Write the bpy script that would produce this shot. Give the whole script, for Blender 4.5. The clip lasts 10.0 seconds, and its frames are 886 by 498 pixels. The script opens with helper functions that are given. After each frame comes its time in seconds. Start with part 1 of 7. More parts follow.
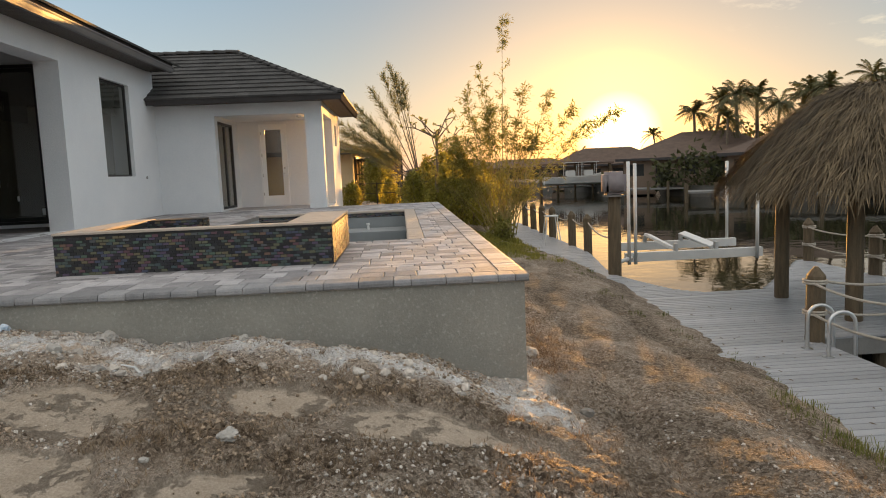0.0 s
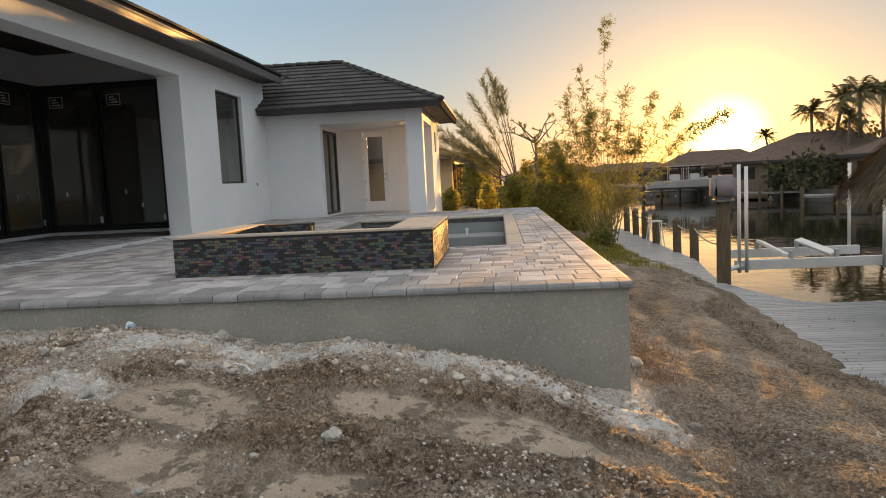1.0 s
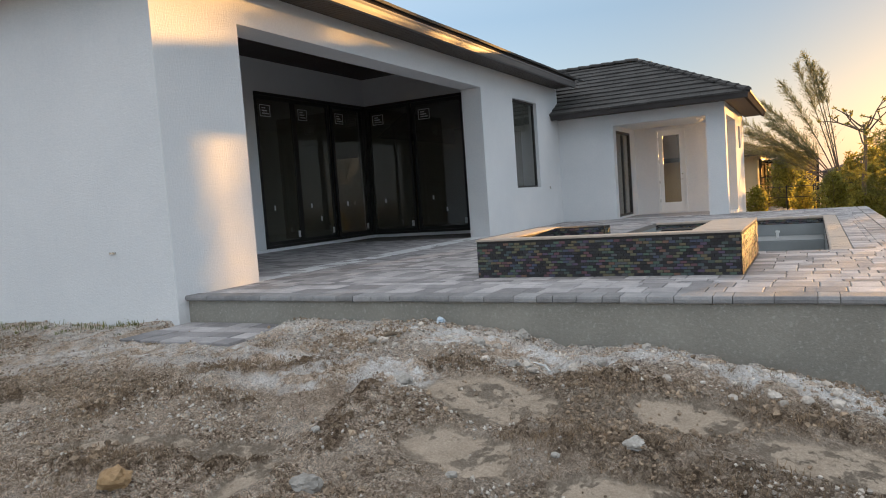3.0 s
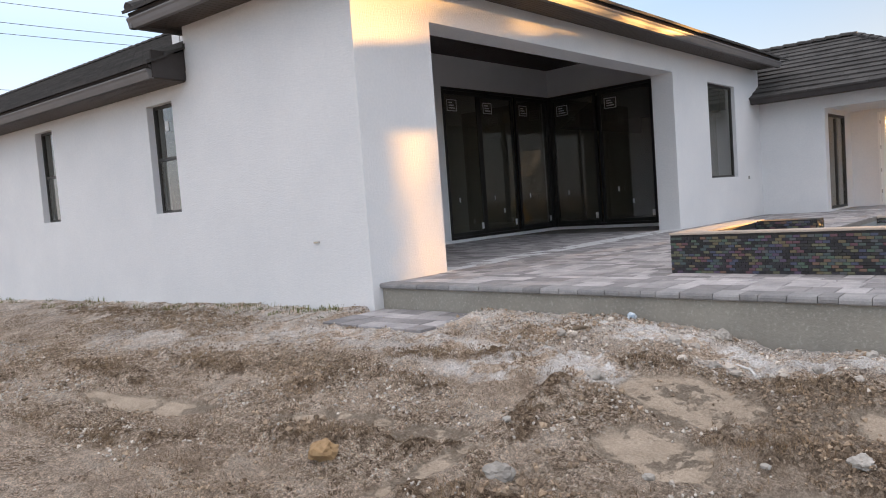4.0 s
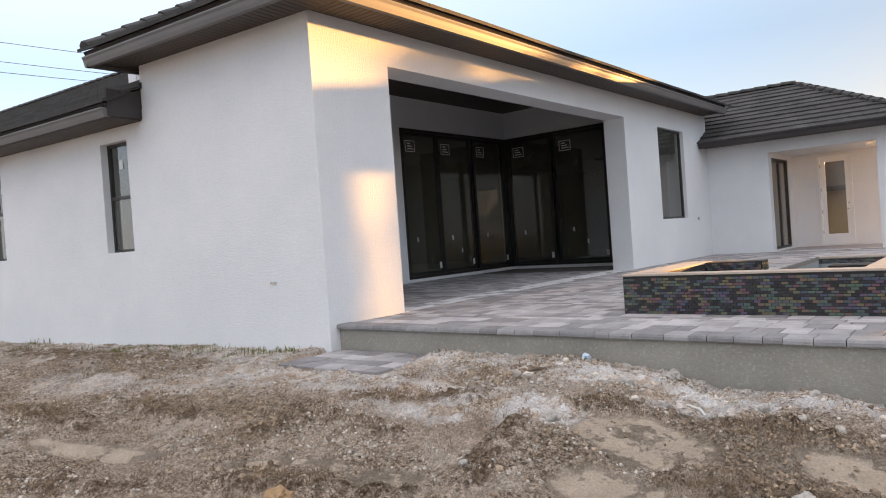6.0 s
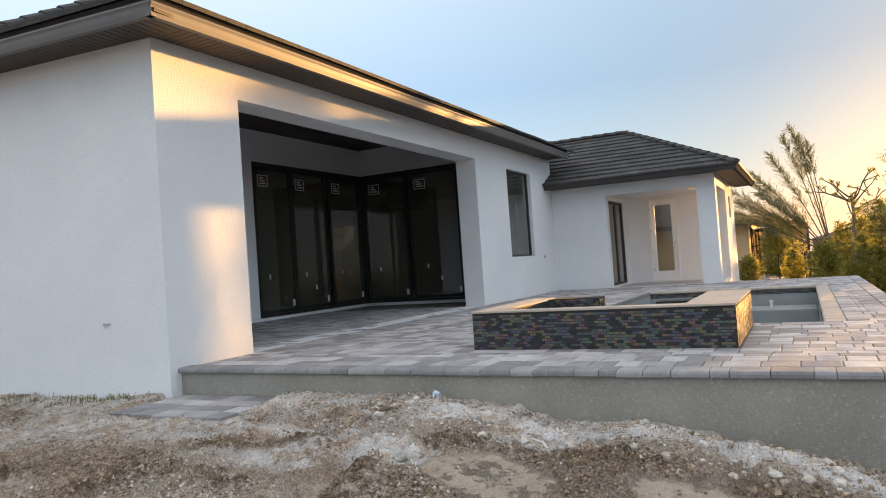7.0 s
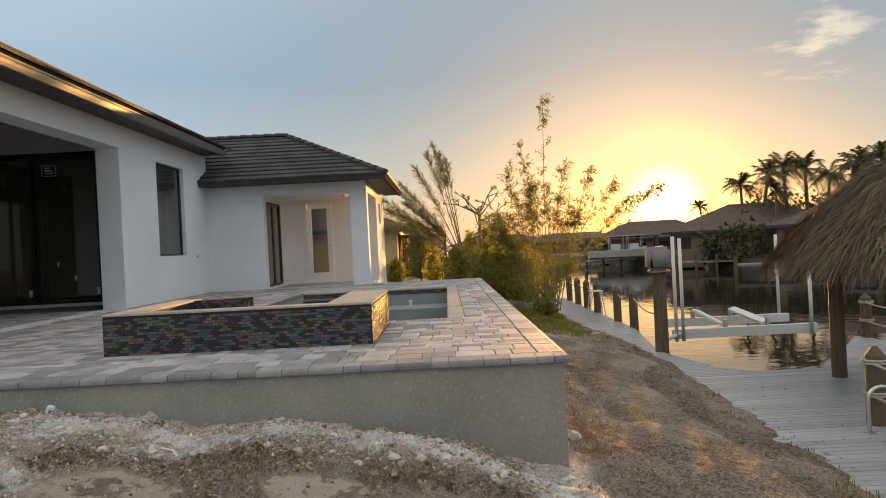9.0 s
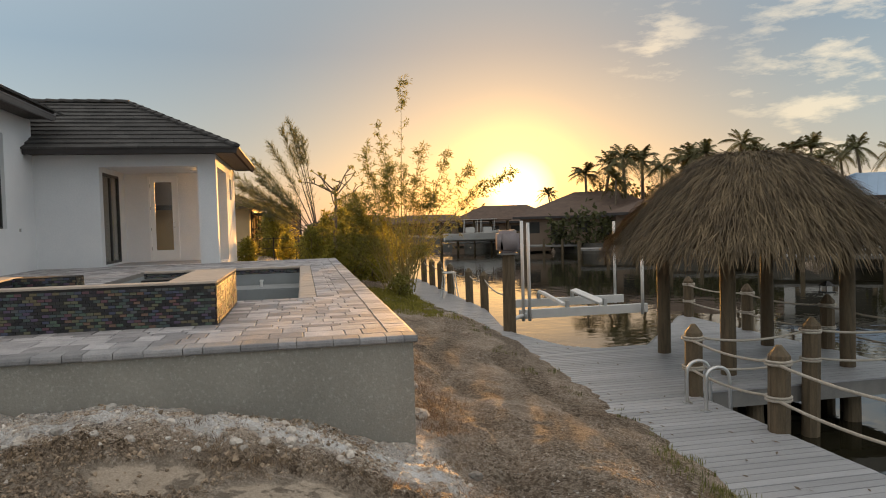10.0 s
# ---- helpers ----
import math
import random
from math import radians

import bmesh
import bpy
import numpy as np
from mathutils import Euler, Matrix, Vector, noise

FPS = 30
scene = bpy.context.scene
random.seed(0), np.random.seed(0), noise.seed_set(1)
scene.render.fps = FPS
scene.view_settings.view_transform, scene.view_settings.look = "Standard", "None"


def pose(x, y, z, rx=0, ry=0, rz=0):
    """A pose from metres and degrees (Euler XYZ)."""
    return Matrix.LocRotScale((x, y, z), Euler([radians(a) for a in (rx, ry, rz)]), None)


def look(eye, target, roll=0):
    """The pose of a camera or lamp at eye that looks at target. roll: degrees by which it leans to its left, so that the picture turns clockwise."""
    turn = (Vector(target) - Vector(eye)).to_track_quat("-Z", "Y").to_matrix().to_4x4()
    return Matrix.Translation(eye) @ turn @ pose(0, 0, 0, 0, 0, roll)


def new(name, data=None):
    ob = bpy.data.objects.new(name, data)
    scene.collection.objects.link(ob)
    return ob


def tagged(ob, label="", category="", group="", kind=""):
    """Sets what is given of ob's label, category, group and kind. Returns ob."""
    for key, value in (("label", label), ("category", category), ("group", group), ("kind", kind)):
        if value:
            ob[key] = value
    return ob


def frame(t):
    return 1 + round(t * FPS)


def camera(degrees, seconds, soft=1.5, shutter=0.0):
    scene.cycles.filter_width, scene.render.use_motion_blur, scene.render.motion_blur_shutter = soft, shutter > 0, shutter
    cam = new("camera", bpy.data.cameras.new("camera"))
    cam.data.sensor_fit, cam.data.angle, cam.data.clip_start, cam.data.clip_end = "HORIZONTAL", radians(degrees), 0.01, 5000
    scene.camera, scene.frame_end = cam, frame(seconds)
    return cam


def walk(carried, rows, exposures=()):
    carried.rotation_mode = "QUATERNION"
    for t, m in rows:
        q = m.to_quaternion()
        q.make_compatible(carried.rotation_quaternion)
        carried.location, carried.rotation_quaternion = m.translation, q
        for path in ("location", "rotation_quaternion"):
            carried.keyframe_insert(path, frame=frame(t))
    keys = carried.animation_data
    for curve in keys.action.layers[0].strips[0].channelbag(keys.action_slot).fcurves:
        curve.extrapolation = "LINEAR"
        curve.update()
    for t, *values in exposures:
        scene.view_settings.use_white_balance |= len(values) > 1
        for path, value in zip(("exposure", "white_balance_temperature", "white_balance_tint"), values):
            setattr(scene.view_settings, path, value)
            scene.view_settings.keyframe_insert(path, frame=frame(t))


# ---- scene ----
from mathutils import geometry

cam = camera(64.5, 10.0, soft=1.0)
PATH = [
    (0, (6.837, -5.966, 0.912), (6.946, -3.982, 0.691), -2.4),
    (0.5, (6.826, -5.951, 0.911), (6.808, -3.962, 0.702), -2.6),
    (1, (6.812, -5.943, 0.914), (6.645, -3.96, 0.72), -2.8),
    (1.5, (6.799, -5.951, 0.918), (6.467, -3.987, 0.739), -3.0),
    (2, (6.786, -5.953, 0.919), (6.259, -4.03, 0.756), -3.3),
    (2.5, (6.754, -5.967, 0.921), (6.022, -4.112, 0.771), -3.7),
    (3, (6.733, -5.958, 0.928), (5.794, -4.198, 0.789), -4.1),
    (3.2, (6.721, -5.963, 0.93), (5.678, -4.262, 0.799), -4.2),
    (4.5, (6.606, -6.007, 0.933), (5.172, -4.618, 0.816), -4.3),
    (5, (6.595, -6.013, 0.933), (5.146, -4.638, 0.828), -4.3),
    (5.2, (6.608, -6.027, 0.935), (5.179, -4.631, 0.844), -4.3),
    (6.3, (6.715, -6.030, 0.987), (5.547, -4.407, 0.987), -4.0),
    (6.5, (6.724, -6.02, 0.993), (5.625, -4.35, 1.011), -4.0),
    (7, (6.739, -5.996, 0.993), (5.824, -4.218, 1.041), -4.0),
    (7.5, (6.791, -5.984, 0.996), (6.063, -4.122, 1.05), -3.8),
    (8, (6.839, -5.996, 0.976), (6.337, -4.061, 1.02), -3.5),
    (8.5, (6.874, -5.966, 0.975), (6.612, -3.983, 0.998), -3.3),
    (9, (6.904, -5.976, 0.97), (6.896, -3.976, 0.965), -2.9),
    (9.5, (6.929, -5.973, 0.967), (7.143, -3.985, 0.93), -2.2),
    (10, (6.956, -5.941, 0.956), (7.348, -3.981, 0.881), -1.6),
]
walk(cam, [(t, look(eye, target, roll)) for t, eye, target, roll in PATH],
     exposures=[(0, 1.25, 6900, 7), (1.5, 1.22, 6550, 7), (2.5, 1.32, 6200, 4), (3, 1.42, 6250, 7), (4.5, 1.90, 6600, 15), (5.2, 1.90, 6600, 15), (6.5, 1.72, 6450, 11), (7.5, 1.47, 6150, 6), (8.5, 1.22, 6550, 7), (10, 1.03, 7000, 8)])

# ---- world and sun ----
SUN_AZ, SUN_EL = radians(16.2), radians(2.7)   # azimuth from +y towards +x
SUN_WAY = Vector((math.sin(SUN_AZ) * math.cos(SUN_EL), math.cos(SUN_AZ) * math.cos(SUN_EL), math.sin(SUN_EL)))

world = bpy.data.worlds.new("evening_sky")
scene.world = world
world.use_nodes = True
wn, wl = world.node_tree.nodes, world.node_tree.links
wn.clear()


def wnode(kind, **sets):
    n = wn.new(kind)
    for k, v in sets.items():
        n.inputs[int(k[1:]) if k[0] == "i" and k[1:].isdigit() else k].default_value = v
    return n


def wmath(op, a, b=None, c=None):
    n = wn.new("ShaderNodeMath")
    n.operation = op
    for i, v in enumerate((a, b, c)):
        if v is None:
            continue
        if isinstance(v, (int, float)):
            n.inputs[i].default_value = v
        else:
            wl.new(v, n.inputs[i])
    return n.outputs[0]


def wramp(fac, stops):
    n = wn.new("ShaderNodeValToRGB")
    els = n.color_ramp.elements
    while len(els) < len(stops):
        els.new(0.5)
    for e, (p, c) in zip(els, stops):
        e.position, e.color = p, (*c, 1)
    wl.new(fac, n.inputs[0])
    return n.outputs[0]


def wmix(blend, fac, a, b):
    n = wn.new("ShaderNodeMix")
    n.data_type, n.blend_type, n.clamp_factor = "RGBA", blend, True
    if isinstance(fac, (int, float)):
        n.inputs[0].default_value = fac
    else:
        wl.new(fac, n.inputs[0])
    for i, v in ((6, a), (7, b)):
        if isinstance(v, tuple):
            n.inputs[i].default_value = (*v, 1)
        else:
            wl.new(v, n.inputs[i])
    return n.outputs[2]


coord = wn.new("ShaderNodeTexCoord").outputs["Generated"]
sep = wn.new("ShaderNodeSeparateXYZ")
wl.new(coord, sep.inputs[0])
dotn = wn.new("ShaderNodeVectorMath")
dotn.operation = "DOT_PRODUCT"
wl.new(coord, dotn.inputs[0])
dotn.inputs[1].default_value = Vector((math.sin(radians(17.4)), math.cos(radians(17.4)), math.sin(radians(2.3)))).normalized()
ang = wmath("ARCCOSINE", wmath("MINIMUM", dotn.outputs["Value"], 0.999999))     # radians from the sun
height = wmath("MAXIMUM", sep.outputs[2], 0.0)

sky = wn.new("ShaderNodeTexSky")
sky.sky_type, sky.sun_disc = "NISHITA", False
sky.sun_elevation, sky.sun_rotation = SUN_EL, SUN_AZ
sky.air_density, sky.dust_density, sky.ozone_density = 1.0, 1.5, 1.5
# clear dusk sky: pale near the horizon, soft blue above
upper = wramp(wmath("POWER", height, 0.6), [(0.0, (0.97, 0.92, 0.87)), (0.22, (0.76, 0.83, 0.90)), (0.42, (0.46, 0.61, 0.80)), (0.7, (0.90, 0.91, 0.96)), (1.0, (1.02, 0.98, 0.98))])
# the side of the sun is darker grey blue above its warm glow
toward = wmath("MULTIPLY_ADD", wmath("COSINE", ang), 0.5, 0.5)
upper = wmix("MULTIPLY", wmath("MULTIPLY", wmath("POWER", toward, 6.3), 0.92), upper, (0.125, 0.25, 0.325))
glow_wide = wramp(wmath("DIVIDE", ang, 0.42), [(0.0, (0.62, 0.36, 0.06)), (0.16, (0.33, 0.18, 0.03)), (0.36, (0.07, 0.042, 0.012)), (0.9, (0, 0, 0))])
low = wmath("POWER", wmath("SUBTRACT", 1.0, height), 2.0)
glow_wide = wmix("MULTIPLY", 1.0, glow_wide, wramp(low, [(0, (0.3, 0.3, 0.3)), (1, (1, 1, 1))]))
glow_core = wramp(wmath("DIVIDE", ang, 0.118), [(0.0, (1, 0.95, 0.8)), (0.22, (0.90, 0.72, 0.36)), (0.50, (0.17, 0.09, 0.018)), (1.0, (0, 0, 0))])
core = wn.new("ShaderNodeVectorMath")
core.operation = "SCALE"
wl.new(glow_core, core.inputs[0])
core.inputs["Scale"].default_value = 2.4
# thin high clouds beyond the canal
cmap = wn.new("ShaderNodeMapping")
wl.new(coord, cmap.inputs[0])
cmap.inputs["Scale"].default_value = (3.0, 5.0, 13.0)
cmap.inputs["Rotation"].default_value = (0.25, 0.15, 0.3)
cn = wnode("ShaderNodeTexNoise", Scale=2.3, Detail=8.0, Roughness=0.62)
wl.new(cmap.outputs[0], cn.inputs["Vector"])
cdot = wn.new("ShaderNodeVectorMath")
cdot.operation = "DOT_PRODUCT"
wl.new(coord, cdot.inputs[0])
cdot.inputs[1].default_value = Vector((0.80, 0.60, 0.16)).normalized()
cmask = wramp(cdot.outputs["Value"], [(0.915, (0, 0, 0)), (0.97, (1, 1, 1))])
cdot2 = wn.new("ShaderNodeVectorMath")
cdot2.operation = "DOT_PRODUCT"
wl.new(coord, cdot2.inputs[0])
cdot2.inputs[1].default_value = Vector((0.47, 0.855, 0.224)).normalized()
cmask = wmath("MAXIMUM", cmask, wmath("MULTIPLY", wramp(cdot2.outputs["Value"], [(0.9965, (0, 0, 0)), (0.9995, (1, 1, 1))]), 0.9))
cloud = wmath("MULTIPLY", wramp(cn.outputs["Fac"], [(0.52, (0, 0, 0)), (0.64, (1, 1, 1))]), cmask)
total = wmix("ADD", 1.0, upper, glow_wide)
total = wmix("MIX", wmath("MULTIPLY", cloud, 0.5), total, (1.15, 1.0, 0.78))
total = wmix("ADD", 1.0, total, core.outputs[0])
nish = wn.new("ShaderNodeVectorMath")
nish.operation = "SCALE"
wl.new(sky.outputs[0], nish.inputs[0])
nish.inputs["Scale"].default_value = 0.06
total = wmix("ADD", 1.0, total, nish.outputs[0])
bg = wn.new("ShaderNodeBackground")
wl.new(total, bg.inputs[0])
bg.inputs[1].default_value = 0.42
wout = wn.new("ShaderNodeOutputWorld")
wl.new(bg.outputs[0], wout.inputs[0])

sun = new("sun", bpy.data.lights.new("sun", "SUN"))
sun.data.energy, sun.data.angle, sun.data.color = 6.0, radians(0.7), (1, 0.50, 0.135)
sun.matrix_world = look(SUN_WAY * 50, (0, 0, 0))

# ---- helpers for materials ----
def surface(name, dark, light, scale=4.0, fine=60.0, rough=0.8, bump=0.3, bump_scale=80.0, metal=0.0, rnd=0.0, island=False, depth=0.01, spots=None, coat=0.0, stretch=(1, 1, 1), rough_var=0.1, translucent=0.0, hue=0.0):
    """A surface with variation at two scales, fine relief, and, with rnd, a tone of its own for each piece."""
    m = bpy.data.materials.new(name)
    m.use_nodes = True
    n, l = m.node_tree.nodes, m.node_tree.links
    b = n["Principled BSDF"]
    tc = n.new("ShaderNodeTexCoord")
    geo = n.new("ShaderNodeNewGeometry")
    mp = n.new("ShaderNodeMapping")
    mp.inputs["Scale"].default_value = stretch
    l.new(geo.outputs["Position"], mp.inputs[0])

    def noise_tex(sc, detail=5.0, r=0.6):
        t = n.new("ShaderNodeTexNoise")
        t.inputs["Scale"].default_value, t.inputs["Detail"].default_value, t.inputs["Roughness"].default_value = sc, detail, r
        l.new(mp.outputs[0], t.inputs["Vector"])
        return t.outputs["Fac"]

    def mth(op, a, c):
        t = n.new("ShaderNodeMath")
        t.operation = op
        for i, v in enumerate((a, c)):
            if isinstance(v, (int, float)):
                t.inputs[i].default_value = v
            else:
                l.new(v, t.inputs[i])
        return t.outputs[0]

    big, small = noise_tex(scale), noise_tex(fine, 3.0)
    fac = mth("ADD", mth("MULTIPLY", big, 0.65), mth("MULTIPLY", small, 0.35))
    ramp = n.new("ShaderNodeValToRGB")
    ramp.color_ramp.elements[0].position, ramp.color_ramp.elements[1].position = 0.34, 0.66
    ramp.color_ramp.elements[0].color, ramp.color_ramp.elements[1].color = (*dark, 1), (*light, 1)
    l.new(fac, ramp.inputs[0])
    color = ramp.outputs[0]
    if spots:
        col, sc, lo, hi = spots
        sr = n.new("ShaderNodeValToRGB")
        sr.color_ramp.elements[0].position, sr.color_ramp.elements[1].position = lo, hi
        l.new(noise_tex(sc, 6.0), sr.inputs[0])
        mx = n.new("ShaderNodeMix")
        mx.data_type = "RGBA"
        l.new(sr.outputs[0], mx.inputs[0])
        l.new(color, mx.inputs[6])
        mx.inputs[7].default_value = (*col, 1)
        color = mx.outputs[2]
    if rnd:
        src = geo.outputs["Random Per Island"] if island else n.new("ShaderNodeObjectInfo").outputs["Random"]
        hs = n.new("ShaderNodeHueSaturation")
        l.new(color, hs.inputs["Color"])
        l.new(mth("ADD", mth("MULTIPLY", src, 2 * rnd), 1 - rnd), hs.inputs["Value"])
        if hue:
            wob = mth("FRACT", mth("MULTIPLY", src, 7.31), 0)
            l.new(mth("ADD", mth("MULTIPLY", wob, 2 * hue), 0.5 - hue), hs.inputs["Hue"])
            l.new(mth("ADD", mth("MULTIPLY", mth("FRACT", mth("MULTIPLY", src, 13.7), 0), 1.2), 0.4), hs.inputs["Saturation"])
        color = hs.outputs[0]
    l.new(color, b.inputs["Base Color"])
    b.inputs["Metallic"].default_value = metal
    l.new(mth("ADD", mth("MULTIPLY", big, rough_var), rough - rough_var / 2), b.inputs["Roughness"])
    if coat:
        b.inputs["Coat Weight"].default_value = coat
    if bump:
        bp = n.new("ShaderNodeBump")
        bp.inputs["Strength"].default_value, bp.inputs["Distance"].default_value = bump, depth
        l.new(noise_tex(bump_scale, 4.0), bp.inputs["Height"])
        l.new(bp.outputs[0], b.inputs["Normal"])
    if translucent:
        tr = n.new("ShaderNodeBsdfTranslucent")
        l.new(color, tr.inputs[0])
        mix = n.new("ShaderNodeMixShader")
        mix.inputs[0].default_value = translucent
        l.new(b.outputs[0], mix.inputs[1])
        l.new(tr.outputs[0], mix.inputs[2])
        l.new(mix.outputs[0], n["Material Output"].inputs[0])
    return m


def glass(name, tint=(0.8, 0.85, 0.85), through_part=0.5, rough=0.0, ior=1.5, dust=0.0):
    """Window glass: mirror by Fresnel over a dark, see-through pane."""
    m = bpy.data.materials.new(name)
    m.use_nodes = True
    n, l = m.node_tree.nodes, m.node_tree.links
    n.remove(n["Principled BSDF"])
    fr = n.new("ShaderNodeFresnel")
    fr.inputs[0].default_value = ior
    gl = n.new("ShaderNodeBsdfGlossy")
    gl.inputs["Roughness"].default_value = rough
    gl.inputs["Color"].default_value = (0.95, 0.95, 0.95, 1)
    tr = n.new("ShaderNodeBsdfTransparent")
    tr.inputs[0].default_value = (*[c * through_part for c in tint], 1)
    mx = n.new("ShaderNodeMixShader")
    l.new(fr.outputs[0], mx.inputs[0])
    l.new(tr.outputs[0], mx.inputs[1])
    l.new(gl.outputs[0], mx.inputs[2])
    film = n.new("ShaderNodeBsdfDiffuse")
    film.inputs[0].default_value = (0.46, 0.44, 0.33, 1)
    dm = n.new("ShaderNodeMixShader")
    dm.inputs[0].default_value = dust
    l.new(mx.outputs[0], dm.inputs[1])
    l.new(film.outputs[0], dm.inputs[2])
    l.new(dm.outputs[0], n["Material Output"].inputs[0])
    return m


STUCCO = surface("white_stucco", (0.67, 0.68, 0.69), (0.76, 0.76, 0.76), scale=0.7, fine=25, rough=0.9, bump=0.55, bump_scale=38, depth=0.012)
STUCCO_IN = surface("lanai_stucco", (0.70, 0.71, 0.72), (0.78, 0.78, 0.78), scale=0.7, fine=25, rough=0.9, bump=0.3, bump_scale=45)
BRONZE = surface("dark_bronze_metal", (0.012, 0.011, 0.010), (0.03, 0.027, 0.024), scale=2, rough=0.45, bump=0.05)
FASCIA = surface("bronze_gutter_paint", (0.060, 0.055, 0.053), (0.085, 0.078, 0.076), scale=1.5, rough=0.5, bump=0.02)
# paler copy of the gutter colour; the sky's sheen is painted in
GUTTER = surface("sky_sheen_gutter", (0.125, 0.118, 0.116), (0.16, 0.152, 0.15), scale=1.5, rough=0.55, bump=0.02)
FASCIA.node_tree.nodes["Principled BSDF"].inputs["Specular IOR Level"].default_value = 0.0
SOFFIT = surface("brown_vented_soffit", (0.055, 0.042, 0.034), (0.085, 0.065, 0.05), scale=2, rough=0.6, bump=0.1)
CEILING_WOOD = surface("dark_stained_planks", (0.018, 0.009, 0.006), (0.045, 0.022, 0.014), scale=3, rough=0.5, bump=0.2, stretch=(1, 8, 1))
ROOF_TILE = surface("charcoal_concrete_tile", (0.036, 0.034, 0.032), (0.070, 0.066, 0.062), scale=2.2, fine=40, rough=0.85, bump=0.4, bump_scale=60, rnd=0.22)
ROOF_TILE_MANY = surface("charcoal_concrete_tile_run", (0.036, 0.034, 0.032), (0.070, 0.066, 0.062), scale=2.2, fine=40, rough=0.85, bump=0.4, bump_scale=60, rnd=0.22, island=True)
WINDOW_GLASS = glass("window_glass", (0.75, 0.85, 0.82), 0.5, ior=2.3, dust=0.06)
SLIDER_GLASS = glass("tinted_slider_glass", (0.75, 0.72, 0.60), 0.4, ior=2.0, dust=0.11)
DOOR_GLASS = glass("frosted_door_glass", (0.7, 0.65, 0.55), 0.4, rough=0.12, ior=1.7)
WHITE_PAINT = surface("white_door_paint", (0.76, 0.76, 0.75), (0.82, 0.82, 0.81), scale=1, rough=0.4, bump=0.04)
PAPER = surface("sticker_paper", (0.62, 0.63, 0.62), (0.72, 0.72, 0.70), scale=6, rough=0.7, bump=0.0)
CONCRETE = surface("raw_concrete_footing", (0.225, 0.212, 0.182), (0.325, 0.305, 0.262), scale=1.3, fine=30, rough=0.95, bump=0.55, bump_scale=55, depth=0.012, spots=((0.43, 0.41, 0.36), 38.0, 0.55, 0.78))
PLASTER = surface("grey_pool_plaster", (0.22, 0.235, 0.235), (0.30, 0.315, 0.315), scale=1.1, rough=0.8, bump=0.2)
PAVER = surface("tumbled_paver", (0.255, 0.247, 0.254), (0.45, 0.425, 0.422), scale=5, fine=70, rough=0.75, bump=0.6, bump_scale=55, rnd=0.40)
PAVER_MANY = surface("tumbled_paver_run", (0.255, 0.247, 0.254), (0.45, 0.425, 0.422), scale=5, fine=70, rough=0.75, bump=0.6, bump_scale=55, rnd=0.40, island=True)
COPING = surface("grey_edge_paver", (0.195, 0.195, 0.20), (0.315, 0.305, 0.30), scale=6, fine=70, rough=0.85, bump=0.5, bump_scale=70, rnd=0.22)
JOINT_SAND = surface("joint_sand", (0.17, 0.155, 0.14), (0.25, 0.225, 0.20), scale=10, rough=0.95, bump=0.3)
SPA_CAP = surface("tan_spa_cap_paver", (0.40, 0.33, 0.27), (0.52, 0.44, 0.37), scale=6, fine=80, rough=0.85, bump=0.4, bump_scale=80)
GROUT = surface("dark_grout", (0.018, 0.017, 0.016), (0.035, 0.033, 0.03), scale=10, rough=0.9, bump=0.1)


def mosaic(name, island):
    """Iridescent glass mosaic: each tile has its own deep colour."""
    m = surface(name, (0.02, 0.02, 0.02), (0.04, 0.04, 0.04), rough=0.46, bump=0.12, bump_scale=90, rough_var=0.12)
    n, l = m.node_tree.nodes, m.node_tree.links
    src = n.new("ShaderNodeNewGeometry").outputs["Random Per Island"] if island else n.new("ShaderNodeObjectInfo").outputs["Random"]
    r = n.new("ShaderNodeValToRGB")
    r.color_ramp.interpolation = "CONSTANT"
    cols = [(0.013, 0.012, 0.013), (0.057, 0.078, 0.068), (0.124, 0.1, 0.056), (0.02, 0.02, 0.024), (0.081, 0.056, 0.095), (0.025, 0.024, 0.021),
            (0.147, 0.086, 0.061), (0.068, 0.104, 0.075), (0.054, 0.061, 0.098), (0.015, 0.014, 0.015), (0.11, 0.052, 0.063), (0.078, 0.082, 0.085),
            (0.11, 0.107, 0.064), (0.028, 0.025, 0.03), (0.053, 0.075, 0.078), (0.011, 0.011, 0.013), (0.018, 0.015, 0.021)]
    while len(r.color_ramp.elements) < len(cols):
        r.color_ramp.elements.new(0.5)
    for k, (e, c) in enumerate(zip(r.color_ramp.elements, cols)):
        e.position, e.color = k / len(cols), (*c, 1)
    l.new(src, r.inputs[0])
    b = n["Principled BSDF"]
    l.new(r.outputs[0], b.inputs["Base Color"])
    return m


MOSAIC, MOSAIC_MANY = mosaic("iridescent_mosaic", False), mosaic("iridescent_mosaic_run", True)
DOCK_BOARD = surface("grey_composite_board", (0.27, 0.275, 0.285), (0.40, 0.40, 0.41), scale=1.2, fine=50, rough=0.42, bump=0.25, bump_scale=60, rnd=0.10, stretch=(0.4, 4, 1))
PILE_WOOD = surface("weathered_pile_wood", (0.075, 0.055, 0.032), (0.17, 0.125, 0.075), scale=5, fine=60, rough=0.85, bump=0.6, bump_scale=30, stretch=(4, 4, 0.5), depth=0.01)
DOCK_FRAME = surface("grey_dock_timber", (0.16, 0.15, 0.14), (0.24, 0.23, 0.21), scale=3, rough=0.8, bump=0.3)
ROPE = surface("grey_dock_rope", (0.36, 0.32, 0.26), (0.50, 0.45, 0.38), scale=20, fine=150, rough=0.9, bump=0.8, bump_scale=120)
